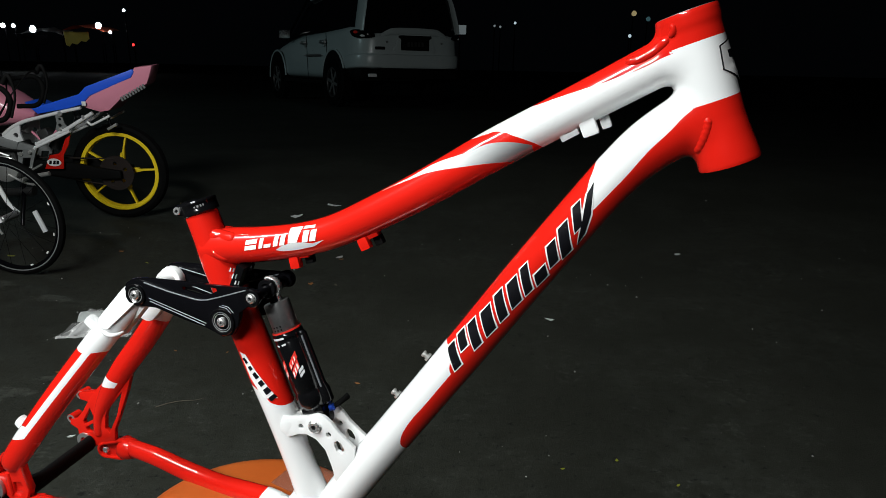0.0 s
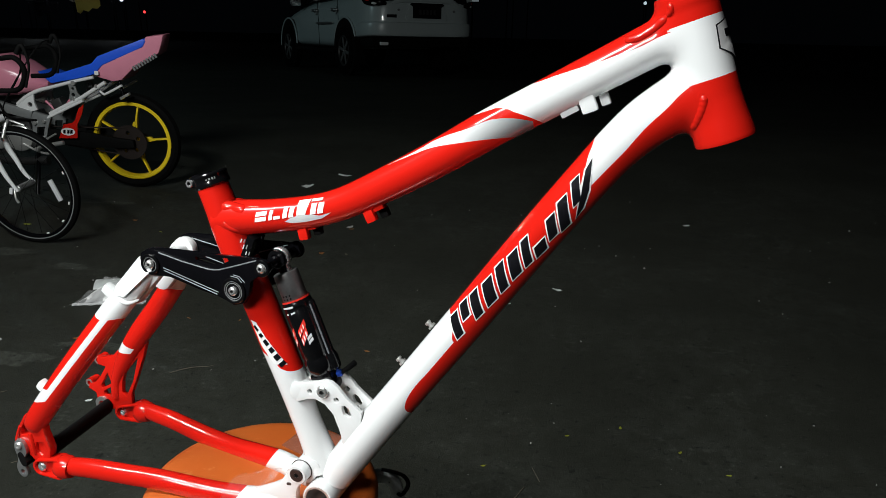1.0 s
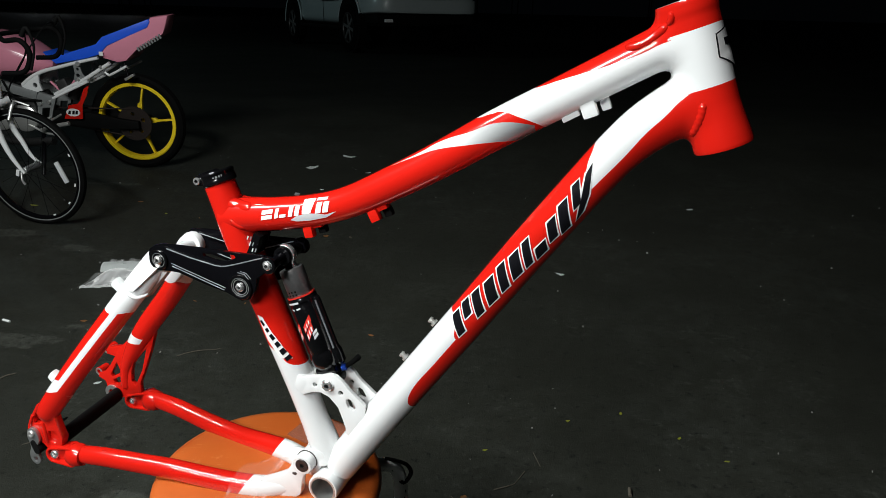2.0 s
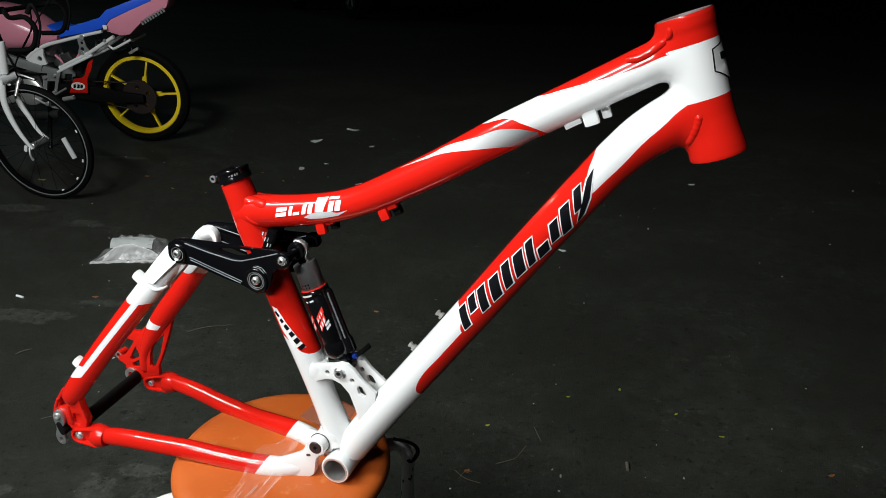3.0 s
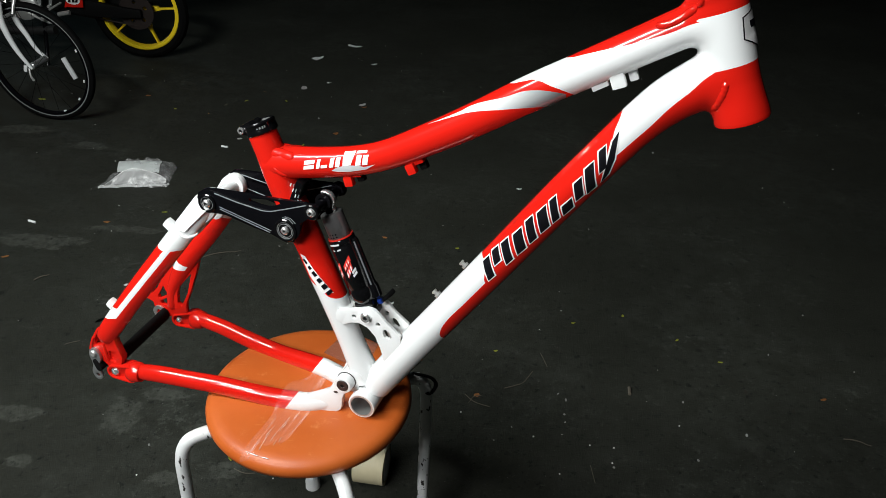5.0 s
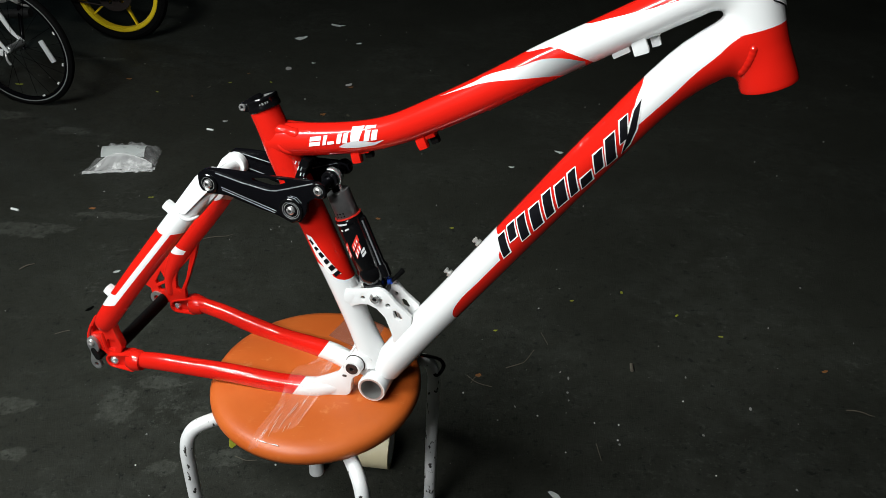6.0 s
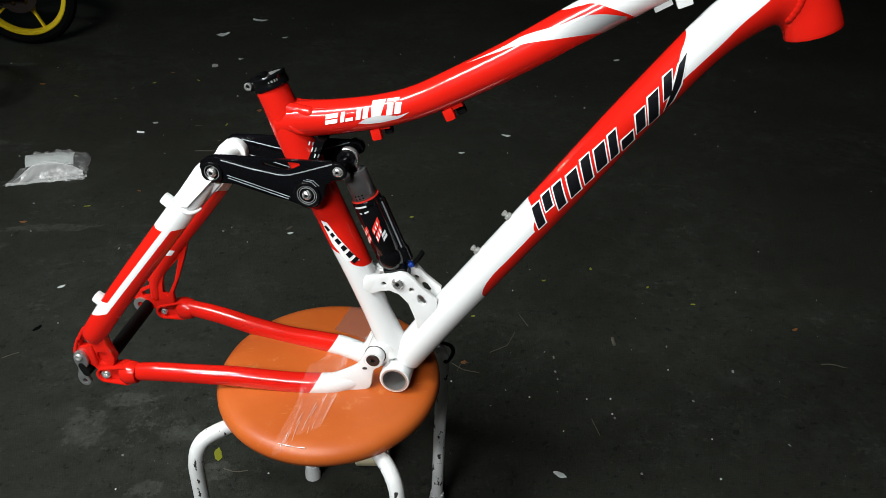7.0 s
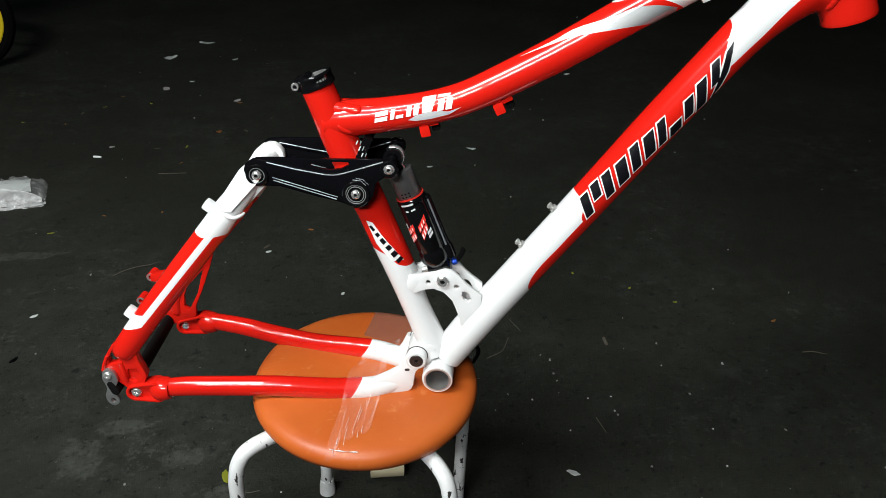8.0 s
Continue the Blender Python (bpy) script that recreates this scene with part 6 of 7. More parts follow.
def build_city_bike():
    root = thing("bicycle", pose(-1.78, 2.97, 0.0), "white small-wheeled bicycle with black drop handlebar", "bicycle")
    P = lambda name, bm, mat, label="", parent=root: part(name, bm, M[mat], parent, label)
    hub = Vector((-0.005, 0, 0.250))
    yaw = radians(-10)
    axis = Vector((math.sin(-yaw), math.cos(-yaw), 0.05))

    def wheel(c, ax):
        ax = ax.normalized()
        w = P("wheel", torus(c, ax, 0.222, [(-0.010, -0.006), (-0.010, 0.004), (-0.007, 0.008), (0.007, 0.008), (0.010, 0.004), (0.010, -0.006), (0, -0.010), (-0.010, -0.006)], 56), "black_metal", "black rim with a grey edge")
        P("rim_edge", torus(c, ax, 0.2285, [(-0.0112, -0.0022), (-0.0112, 0.0022), (-0.0095, 0.0022), (-0.0095, -0.0022), (-0.0112, -0.0022)], 56), "frame_grey", "thin grey ring along the rim", w)
        P("tyre", torus(c, ax, 0.237, [(-0.009, -0.010), (-0.015, 0.0), (-0.009, 0.010), (0, 0.013), (0.009, 0.010), (0.015, 0.0), (0.009, -0.010), (-0.009, -0.010)], 56), "rubber", "black tyre", w)
        P("hub", rod(c - ax * 0.045, c + ax * 0.045, 0.014), "grey_alloy", "", w)
        s = ax.orthogonal().normalized()
        n = ax.cross(s)
        for k in range(20):
            an = 2 * math.pi * k / 20
            e = c + 0.216 * (math.cos(an) * s + math.sin(an) * n)
            o = c + ax * (0.03 if k % 2 else -0.03) + 0.013 * (math.cos(an + 0.9) * s + math.sin(an + 0.9) * n)
            P("spoke", sweep([(*o, 0.0009), (*e, 0.0009)], 5, 1), "black_metal", "", w)
        return w, s, n
    w, s, n = wheel(hub, axis)
    right = Vector((math.cos(yaw), math.sin(yaw), 0))
    up = Vector((0, 0, 1))
    r1, r2 = hub + right * 0.130 + up * 0.035, hub + right * 0.165 - up * 0.045
    P("reflector", box((r1 + r2) / 2 + Vector((0, -0.012, 0)), (0.020, 0.008, 0.092), (0, -24, math.degrees(yaw)), 0.25), "silver_decal", "white spoke reflector", w)
    for a in (-68, -40, -15, 20):
        p = hub + (right * math.cos(radians(a)) + up * math.sin(radians(a))) * 0.209 + Vector((0, -0.012, 0))
        P("rim_sticker", box(p, (0.012, 0.003, 0.006), (0, -a - 90, math.degrees(yaw)), 0.0), "white_decal", "", w)
    # fork and frame
    ax = axis.normalized()
    crown = Vector((-0.085, 0.0, 0.515))
    for sg in (-1, 1):
        tip = hub + ax * sg * 0.052 + Vector((-0.02, 0, 0.0))
        rows = [(-0.009, -0.050, 0.240, 0.006), (-0.048, -0.050, 0.307, 0.0092), (-0.075, -0.048, 0.376, 0.0115), (-0.087, -0.045, 0.436, 0.013), (-0.083, -0.040, 0.500, 0.0135)] if sg < 0 else [(0.008, 0.050, 0.252, 0.006), (-0.029, 0.050, 0.290, 0.008), (-0.056, 0.050, 0.349, 0.010), (-0.082, 0.047, 0.41, 0.012), (-0.085, 0.040, 0.500, 0.013)]
        P("fork_blade", sweep(rows, 14, 4), "white", "white fork blade")
        P("fork_tip", box(tip + Vector((0, 0, -0.006)), (0.014, 0.008, 0.026), (0, 15, math.degrees(yaw)), 0.2), "white", "")
    P("fork_crown", sweep([(*(crown - ax * 0.045), 0.019), (*(crown + ax * 0.045), 0.019)], 14, 1, 1.0, (0, 0, 1)), "white", "")
    P("brake_caliper", sweep([(*(crown + Vector((0.045, -0.035, -0.06))), 0.006), (*(crown + Vector((0.055, 0, 0.0))), 0.008), (*(crown + Vector((0.045, 0.035, -0.06))), 0.006)], 10, 4), "steel", "bright brake caliper")
    P("quick_release", sweep([(*(hub - ax * 0.06), 0.004), (*(hub - ax * 0.068 + Vector((0.005, 0, -0.03))), 0.004), (*(hub - ax * 0.066 + Vector((0.012, 0, -0.05))), 0.005)], 8, 3), "steel", "")
    head = crown + Vector((0.005, 0, 0.15))
    P("head_tube", rod(crown + Vector((-0.006, 0, 0.02)), head, 0.019), "white", "white head tube")
    stem = head + Vector((-0.015, 0, 0.10))
    P("stem", sweep([(*head, 0.013), (*stem, 0.013), (*(stem + Vector((0.07, -0.02, 0.02))), 0.014)], 12, 3), "black_metal", "black stem")
    bar = stem + Vector((0.07, -0.02, 0.02))
    for sg in (-1, 1):
        e = Vector((0.14 * (1 if sg < 0 else 0.4), 0.19 * sg, 0))
        P("drop_bar", sweep([(*bar, 0.009), (*(bar + e * 0.9), 0.009), (*(bar + e + Vector((0.055, 0, 0.005))), 0.0095), (*(bar + e + Vector((0.085, 0, -0.04))), 0.0095), (*(bar + e + Vector((0.055, 0, -0.105))), 0.0095), (*(bar + e + Vector((-0.03, 0, -0.115))), 0.0095)], 12, 5), "rubber", "black taped drop bar")
        P("brake_lever", sweep([(*(bar + e + Vector((0.065, 0, 0.02))), 0.009), (*(bar + e + Vector((0.09, 0, 0.05))), 0.008), (*(bar + e + Vector((0.105, 0, -0.02))), 0.0045), (*(bar + e + Vector((0.08, 0, -0.10))), 0.005)], 10, 4), "black_plastic", "black brake lever")
        P("cable", sweep([(*(bar + e + Vector((0.07, 0, 0.03))), 0.0028), (*(bar + e * 0.6 + Vector((0.09, 0, 0.02))), 0.0028), (*(bar + Vector((0.09, 0.0, -0.08))), 0.0028), (*(crown + Vector((0.05, 0, 0.06))), 0.0028), (*(crown + Vector((0.05, 0, 0.0))), 0.0028)], 8, 6), "black_plastic", "black cable")
    back = Vector((-0.92, 0.10, 0.250))
    seat_top, bottom = Vector((-0.62, 0.06, 0.72)), Vector((-0.52, 0.05, 0.28))
    P("top_tube", rod(head - Vector((0, 0, 0.02)), seat_top - Vector((-0.01, 0, 0.06)), 0.015), "white", "")
    P("down_tube", rod(crown + Vector((-0.02, 0, 0.03)), bottom, 0.018), "white", "white down tube")
    P("seat_tube", rod(bottom, seat_top, 0.016), "white", "")
    for sg in (-0.045, 0.045):
        P("chain_stay", rod(bottom + Vector((0, sg * 0.6, 0)), back + Vector((0, sg, 0)), 0.009), "white", "")
        P("seat_stay", rod(seat_top - Vector((0, -sg * 0.4, 0.06)), back + Vector((0, sg, 0)), 0.008), "white", "")
    P("saddle", sweep([(*(seat_top + Vector((-0.12, 0, 0.06))), 0.05), (*(seat_top + Vector((0.0, 0, 0.06))), 0.035), (*(seat_top + Vector((0.13, 0, 0.055))), 0.018)], 14, 4, 1.3), "black_plastic", "black saddle")
    P("seat_post", rod(seat_top - Vector((0, 0, 0.02)), seat_top + Vector((-0.01, 0, 0.05)), 0.013), "steel", "")
    wheel(back, Vector((0.1, 1, 0)))
    P("kick_stand", sweep([(*(bottom + Vector((-0.03, -0.04, -0.02))), 0.007), (*(bottom + Vector((-0.05, -0.16, -0.272))), 0.007)], 8, 1), "black_metal", "")


build_city_bike()


# ---- car ----
def build_car():
    # it stands on the falling ground, nose down
    m = pose(-0.851, 12.722, soil(12.722) + 0.012) @ pose(0, 0, 0, -4.86) @ pose(0, 0, 0, 0, 0, 31.5)
    root = thing("car", m, "white off-road car parked in the dark with its back to view", "car")

    def P(name, bm, mat, label="", parent=root):
        bm.transform(Matrix.Diagonal((1.05, 1.05, 1.05, 1)))
        return part(name, bm, M[mat], parent, label)

    # local: y ahead, x to its right; the back bumper lies at y = 0
    def loft(st, n=40, pw=0.35):
        bm = bmesh.new()
        rings = []
        for yy, z0, z1, w0, w1 in st:
            ring = []
            for k in range(n):
                a = 2 * math.pi * k / n
                cx, cz = math.cos(a), math.sin(a)
                sx, sz = math.copysign(abs(cx) ** pw, cx), math.copysign(abs(cz) ** pw, cz)
                t = (sz + 1) / 2
                ring.append(bm.verts.new((sx * (w0 + (w1 - w0) * t), yy, z0 + (z1 - z0) * t)))
            rings.append(ring)
        for p, q in zip(rings, rings[1:]):
            for k in range(n):
                bm.faces.new((p[k], p[(k + 1) % n], q[(k + 1) % n], q[k]))
        bm.faces.new(rings[0]), bm.faces.new(rings[-1])
        return bm

    # rounded in plan at the back, the belt line rising towards the tail
    P("body", loft([(-0.115, 0.66, 1.08, 0.46, 0.44), (-0.10, 0.64, 1.10, 0.62, 0.58), (-0.06, 0.63, 1.12, 0.75, 0.71), (0.02, 0.62, 1.15, 0.83, 0.79), (0.12, 0.61, 1.20, 0.875, 0.83), (0.28, 0.60, 1.25, 0.90, 0.85), (0.50, 0.56, 1.26, 0.905, 0.86), (0.80, 0.41, 1.25, 0.905, 0.865), (1.2, 0.39, 1.23, 0.90, 0.865), (2.6, 0.39, 1.16, 0.90, 0.86), (3.3, 0.39, 1.08, 0.905, 0.85), (3.75, 0.42, 1.01, 0.905, 0.82), (4.2, 0.48, 0.93, 0.88, 0.76), (4.5, 0.54, 0.82, 0.78, 0.66)], pw=0.30), "car_white", "white car body")
    P("rear_bumper", loft([(-0.140, 0.63, 0.80, 0.44, 0.44), (-0.125, 0.612, 0.815, 0.62, 0.62), (-0.080, 0.605, 0.825, 0.765, 0.765), (0.005, 0.600, 0.83, 0.85, 0.85), (0.12, 0.592, 0.83, 0.893, 0.893), (0.30, 0.580, 0.83, 0.914, 0.914), (0.47, 0.570, 0.80, 0.912, 0.912)], pw=0.22), "car_white", "white rear bumper")
    P("cabin_glass", loft([(-0.045, 1.08, 1.16, 0.66, 0.64), (-0.02, 1.10, 1.30, 0.76, 0.72), (0.10, 1.10, 1.70, 0.80, 0.71), (0.5, 1.10, 1.77, 0.83, 0.68), (1.6, 1.10, 1.79, 0.84, 0.68), (2.6, 1.08, 1.73, 0.84, 0.68), (3.45, 1.02, 1.09, 0.82, 0.74)], pw=0.25), "car_glass", "dark tinted cabin glass")
    P("roof", loft([(0.10, 1.72, 1.76, 0.62, 0.58), (0.25, 1.73, 1.81, 0.68, 0.62), (1.6, 1.75, 1.85, 0.69, 0.63), (2.6, 1.71, 1.78, 0.68, 0.63)], pw=0.4), "car_white", "white roof panel")
    for sg in (-1, 1):
        P("pillar", sweep([(sg * 0.822, 0.10, 1.14, 0.030), (sg * 0.800, 0.11, 1.30, 0.030), (sg * 0.745, 0.15, 1.55, 0.030), (sg * 0.690, 0.22, 1.77, 0.028)], 14, 4, 5.5, (0, 1, 0)), "car_white", "white rear roof pillar")
        P("pillar", sweep([(sg * 0.84, 3.38, 1.06, 0.035), (sg * 0.77, 2.98, 1.42, 0.032), (sg * 0.69, 2.60, 1.76, 0.03)], 10, 3, 0.6, (1, 0, 0)), "black_gloss", "dark windscreen pillar")
        # the lamp wraps round the corner as a dark teardrop, red at its outer end
        lamp = P("tail_lamp", sweep([(sg * 0.885, 0.30, 1.135, 0.014), (sg * 0.888, 0.20, 1.120, 0.045), (sg * 0.872, 0.10, 1.105, 0.060), (sg * 0.825, 0.005, 1.100, 0.060), (sg * 0.745, -0.065, 1.085, 0.045), (sg * 0.66, -0.095, 1.075, 0.020)], 14, 4, 0.40, (sg, -0.6, 0)), "black_gloss", "dark tail lamp housing")
        P("tail_lens", sweep([(sg * 0.905, 0.13, 1.125, 0.012), (sg * 0.893, 0.085, 1.125, 0.024), (sg * 0.876, 0.045, 1.12, 0.012)], 10, 3, 0.8, (sg, -0.6, 0)), "lamp_red", "red tail lamp lens", lamp)
        P("reverse_lens", sweep([(sg * 0.852, 0.012, 1.075, 0.008), (sg * 0.828, -0.018, 1.072, 0.018), (sg * 0.795, -0.045, 1.07, 0.008)], 10, 3, 0.8, (sg, -0.6, 0)), "paper", "pale reversing lamp lens", lamp)
        for yy in (1.38, 2.30):
            handle = P("door_handle", sweep([(sg * 0.895, yy - 0.11, 0.995, 0.014), (sg * 0.930, yy - 0.07, 1.0, 0.026), (sg * 0.932, yy + 0.05, 1.0, 0.026), (sg * 0.895, yy + 0.10, 0.998, 0.014)], 14, 4, 0.8, (1, 0, 0)), "grey_alloy", "bright door handle")
            P("handle_cup", lathe((sg * 0.894, yy, 0.995), (sg, 0, 0), [(0, 0.0), (0, 0.07), (0.010, 0.066), (0.011, 0.0)], 20), "car_white", "", handle)
            P("door_gap", box((sg * 0.902, yy - 0.16, 0.80), (0.008, 0.004, 0.72), (-5, 0, 0), 0), "black_plastic", "dark gap between the doors")
        P("side_moulding", sweep([(sg * 0.907, 1.45, 0.795, 0.010), (sg * 0.915, 1.60, 0.797, 0.018), (sg * 0.915, 2.10, 0.792, 0.018), (sg * 0.907, 2.25, 0.79, 0.010)], 10, 3, 0.7, (1, 0, 0)), "grey_alloy", "bright door moulding")
        P("door_mirror", box((sg * 1.0, 3.02, 1.16), (0.18, 0.10, 0.14), (0, 0, 0), 0.35), "chrome", "bright door mirror")
        P("side_step", box((sg * 0.89, 2.25, 0.36), (0.13, 1.85, 0.05), (0, 0, 0), 0.3), "black_plastic", "")
        for yy in (0.95, 3.75):
            # the body is uncut: a black disc gives the shade of the arch
            P("wheel_arch", lathe((sg * 0.80, yy, 0.42), (sg, 0, 0), [(0, 0.0), (0, 0.45), (0.110, 0.45), (0.110, 0.0)], 40), "black_plastic", "black disc laid on as the wheel arch's shade")
            flare = [(sg * 0.905, yy + 0.465 * math.cos(radians(a)), 0.42 + 0.465 * math.sin(radians(a)), 0.018) for a in (range(14, 167, 12) if yy < 2 else range(-4, 185, 13))]
            P("arch_flare", sweep(flare, 10, 2, 0.9, (1, 0, 0)), "car_white", "white flared arch lip")
            w = P("wheel", lathe((sg * 0.755, yy, 0.37), (sg, 0, 0), [(0, 0.22), (0, 0.33), (0.03, 0.365), (0.13, 0.37), (0.17, 0.355), (0.178, 0.32), (0.178, 0.24), (0.14, 0.22), (0, 0.22)], 40), "rubber", "black car tyre")
            P("rim", lathe((sg * 0.80, yy, 0.37), (sg, 0, 0), [(0.0, 0.0), (0.0, 0.225), (0.13, 0.238), (0.13, 0.215), (0.08, 0.20), (0.08, 0.0)], 32), "engine", "dull alloy rim", w)
            for k in range(6):
                a = radians(60 * k + 12)
                P("rim_spoke", box((sg * 0.905, yy + 0.12 * math.cos(a), 0.37 + 0.12 * math.sin(a)), (0.03, 0.20, 0.045), (math.degrees(a), 0, 0), 0.2), "grey_alloy", "", w)
    P("bumper_underside", box((0, 0.30, 0.52), (1.66, 0.55, 0.14), (0, 0, 0), 0.3), "black_plastic", "")
    # raised white lip under the back window, stepping down at its ends
    P("tailgate_lip", sweep([(-0.56, -0.085, 1.075, 0.030), (-0.42, -0.105, 1.135, 0.045), (-0.32, -0.110, 1.150, 0.052), (0.0, -0.112, 1.155, 0.054), (0.32, -0.110, 1.150, 0.052), (0.42, -0.105, 1.135, 0.045), (0.56, -0.085, 1.075, 0.030)], 14, 4, 0.5, (0, 1, 0)), "car_white", "white tailgate edge under the window")
    P("plate_recess", plate([(-0.36, 0.88), (-0.28, 1.09), (-0.24, 1.11), (0.24, 1.11), (0.28, 1.09), (0.36, 0.88), (0.33, 0.845), (-0.33, 0.845)], -0.128, -0.10, (), 0.006), "car_white", "white number plate surround")
    # black panel larger than the plate, so it takes in the recess's shade
    pl = P("plate_and_shade", plate([(-0.24, 0.875), (-0.24, 1.04), (-0.29, 1.07), (-0.26, 1.095), (0.26, 1.095), (0.29, 1.07), (0.24, 1.04), (0.24, 0.875)], -0.142, -0.125, (), 0.004), "black_plastic", "dark number plate with its recess's shade built in")
    for k in range(5):
        P("plate_bar", box((-0.12 + 0.06 * k, -0.144, 0.965), (0.036, 0.004, 0.07), (0, 0, 0), 0), "engine", "", pl)
    P("badge", box((-0.575, -0.098, 0.90), (0.15, 0.03, 0.045), (0, 0, -10), 0.2), "black_plastic", "")
    # four small alloy studs that make bright dots on the tail
    for sx, z in ((-0.47, 0.99), (0.47, 0.99), (0.45, 0.80), (-0.47, 0.80)):
        P("tail_dot", lathe((sx, -0.098, z), (0, -1, 0), [(0, 0.0), (0, 0.020), (0.020, 0.018), (0.034, 0.010), (0.036, 0.0)], 14), "grey_alloy", "small bright dot on the tail")
    P("fog_lamp", box((-0.66, -0.01, 0.50), (0.13, 0.05, 0.05), (0, 0, 0), 0.3), "paper", "pale reflector under the bumper")


build_car()


# ---- far lights ----
def lamp_post(x, y, z, r, mat, label, name="street_lamp"):
    g = soil(y)
    root = thing(name, pose(x, y, g), label, "lamp", "far lights")
    h = z - g
    part("pole", lathe((0, r + 0.06, 0), (0, 0, 1), [(0, 0.06), (0.05, 0.06), (0.06, 0.035), (h + r, 0.03), (h + r, 0.0)], 12), M["black_metal"], root)
    part("arm", rod((0, r + 0.06, h + r * 0.6), (0, 0, h + r * 0.6), 0.02), M["black_metal"], root)
    part("bulb", lathe((0, 0, h - r), (0, 0, 1), [(0, 0.0), (0.25 * r, 0.7 * r), (r, r), (1.6 * r, 0.75 * r), (2 * r, 0.25 * r), (2 * r, 0)], 16), M[mat], root, "glowing bulb")


for x, y, z, r, mat in ((-19.2, 41.1, -0.65, 0.16, "lamp_white"), (-22.6, 40.9, -0.88, 0.17, "lamp_white"), (-24.1, 40.8, -0.72, 0.12, "lamp_white"), (-23.6, 40.9, -0.72, 0.10, "lamp_white"), (-18.7, 41.3, -0.98, 0.09, "lamp_white"), (-17.9, 41.4, 0.13, 0.07, "lamp_white"), (2.5, 41.0, -0.14, 0.07, "lamp_warm"), (1.75, 41.0, -0.34, 0.06, "lamp_dim"), (1.45, 41.0, -0.30, 0.06, "lamp_dim"), (8.63, 41.6, 0.42, 0.14, "lamp_amber"), (9.38, 41.6, 0.16, 0.12, "lamp_teal"), (8.51, 41.6, -0.70, 0.09, "lamp_warm")):
    lamp_post(x, y, z, r, mat, "distant white lamp on a dark post at night")
lamp_post(-17.5, 41.2, -1.6, 0.07, "lamp_red_on", "small red lamp on a dark post", "signal_lamp")


def build_shop_sign(x, y, z):
    root = thing("shop_sign", pose(x, y, soil(y)), "small dim lit sign box on a dark post", "sign", "far lights")
    h = z - soil(y)
    part("post", rod((0, 0.1, 0), (0, 0.1, h + 0.2), 0.04, 10), M["black_metal"], root)
    part("sign_box", box((0, 0.03, h), (0.76, 0.12, 0.56), (0, 0, 0), 0.15), M["black_metal"], root)
    for dx, w in ((-0.23, 0.26), (0.13, 0.40)):
        part("lit_face", box((dx, -0.035, h), (w, 0.012, 0.46), (0, 0, 0), 0.1), M["sign_lit"], root, "dim pale lit face")


build_shop_sign(-0.33, 41.0, -0.52)


def build_stall(x, y, w, h, mats, label):
    g = soil(y)
    root = thing("market_stall", pose(x, y, g), label, "stall", "far stalls")
    for sx in (-w / 2, w / 2):
        part("pole", rod((sx, 0, 0), (sx, 0, h), 0.03, 8), M["black_metal"], root)
        part("pole", rod((sx, 1.2, 0), (sx, 1.2, h), 0.03, 8), M["black_metal"], root)
    bm = bmesh.new()
    g1 = [[bm.verts.new((u, v, h + 0.35 - 0.5 * abs(u) / w - 0.05 * math.sin(5 * u))) for u in np.linspace(-w * 0.6, w * 0.6, 9)] for v in (-0.4, 0.6, 1.4)]
    for p, q in zip(g1, g1[1:]):
        for k in range(8):
            bm.faces.new((p[k], p[k + 1], q[k + 1], q[k]))
    bmesh.ops.solidify(bm, geom=bm.faces[:], thickness=0.02)
    part("awning", bm, M[mats[0]], root, "faded awning")
    ragged = [(-w * 0.5, h), (w * 0.1, h), (w * 0.11, h - 0.35), (w * 0.02, h - 0.52), (-w * 0.1, h - 0.48), (-w * 0.2, h - 0.66), (-w * 0.33, h - 0.60), (-w * 0.4, h - 0.78), (-w * 0.48, h - 0.7)]
    part("curtain", plate(ragged, 0.1, 0.13, (), 0.005), M[mats[1]], root, "hanging cloth")


build_stall(-20.3, 41.6, 2.2, 2.1, ("cloth_red", "cloth_yellow"), "far stall with orange awning and yellow cloth")
build_stall(-22.7, 41.9, 2.2, 1.9, ("card", "black_metal"), "far stall with pale awning under a lamp")


# ---- litter on the asphalt ----
def flake(x, y, size, mat, name, label, category, turn=0, curl=0.3, aspect=0.6):
    bm = bmesh.new()
    rnd = random.Random(int(x * 1000) + int(y * 77))
    rim = [(size * math.cos(a) * rnd.uniform(0.75, 1.1), size * aspect * math.sin(a) * rnd.uniform(0.75, 1.1)) for a in (2 * math.pi * k / 11 for k in range(11))]
    mid = bm.verts.new((size * 0.1, size * 0.1, 0.004 + 0.25 * curl * size))
    vs = [bm.verts.new((u, v, 0.003 + curl * size * (0.25 * (u / size) ** 2 + 0.35 * rnd.random()))) for u, v in rim]
    for i in range(11):
        bm.faces.new((mid, vs[i], vs[(i + 1) % 11]))
    bmesh.ops.solidify(bm, geom=bm.faces[:], thickness=0.0012)
    lo = min(v.co.z for v in bm.verts)
    bmesh.ops.translate(bm, vec=(0, 0, -lo), verts=bm.verts)
    ob = part(name, bm, M[mat])
    ob.matrix_world = pose(x, y, 0.0005, 0, 0, turn)
    return tagged(ob, label, category, "litter")


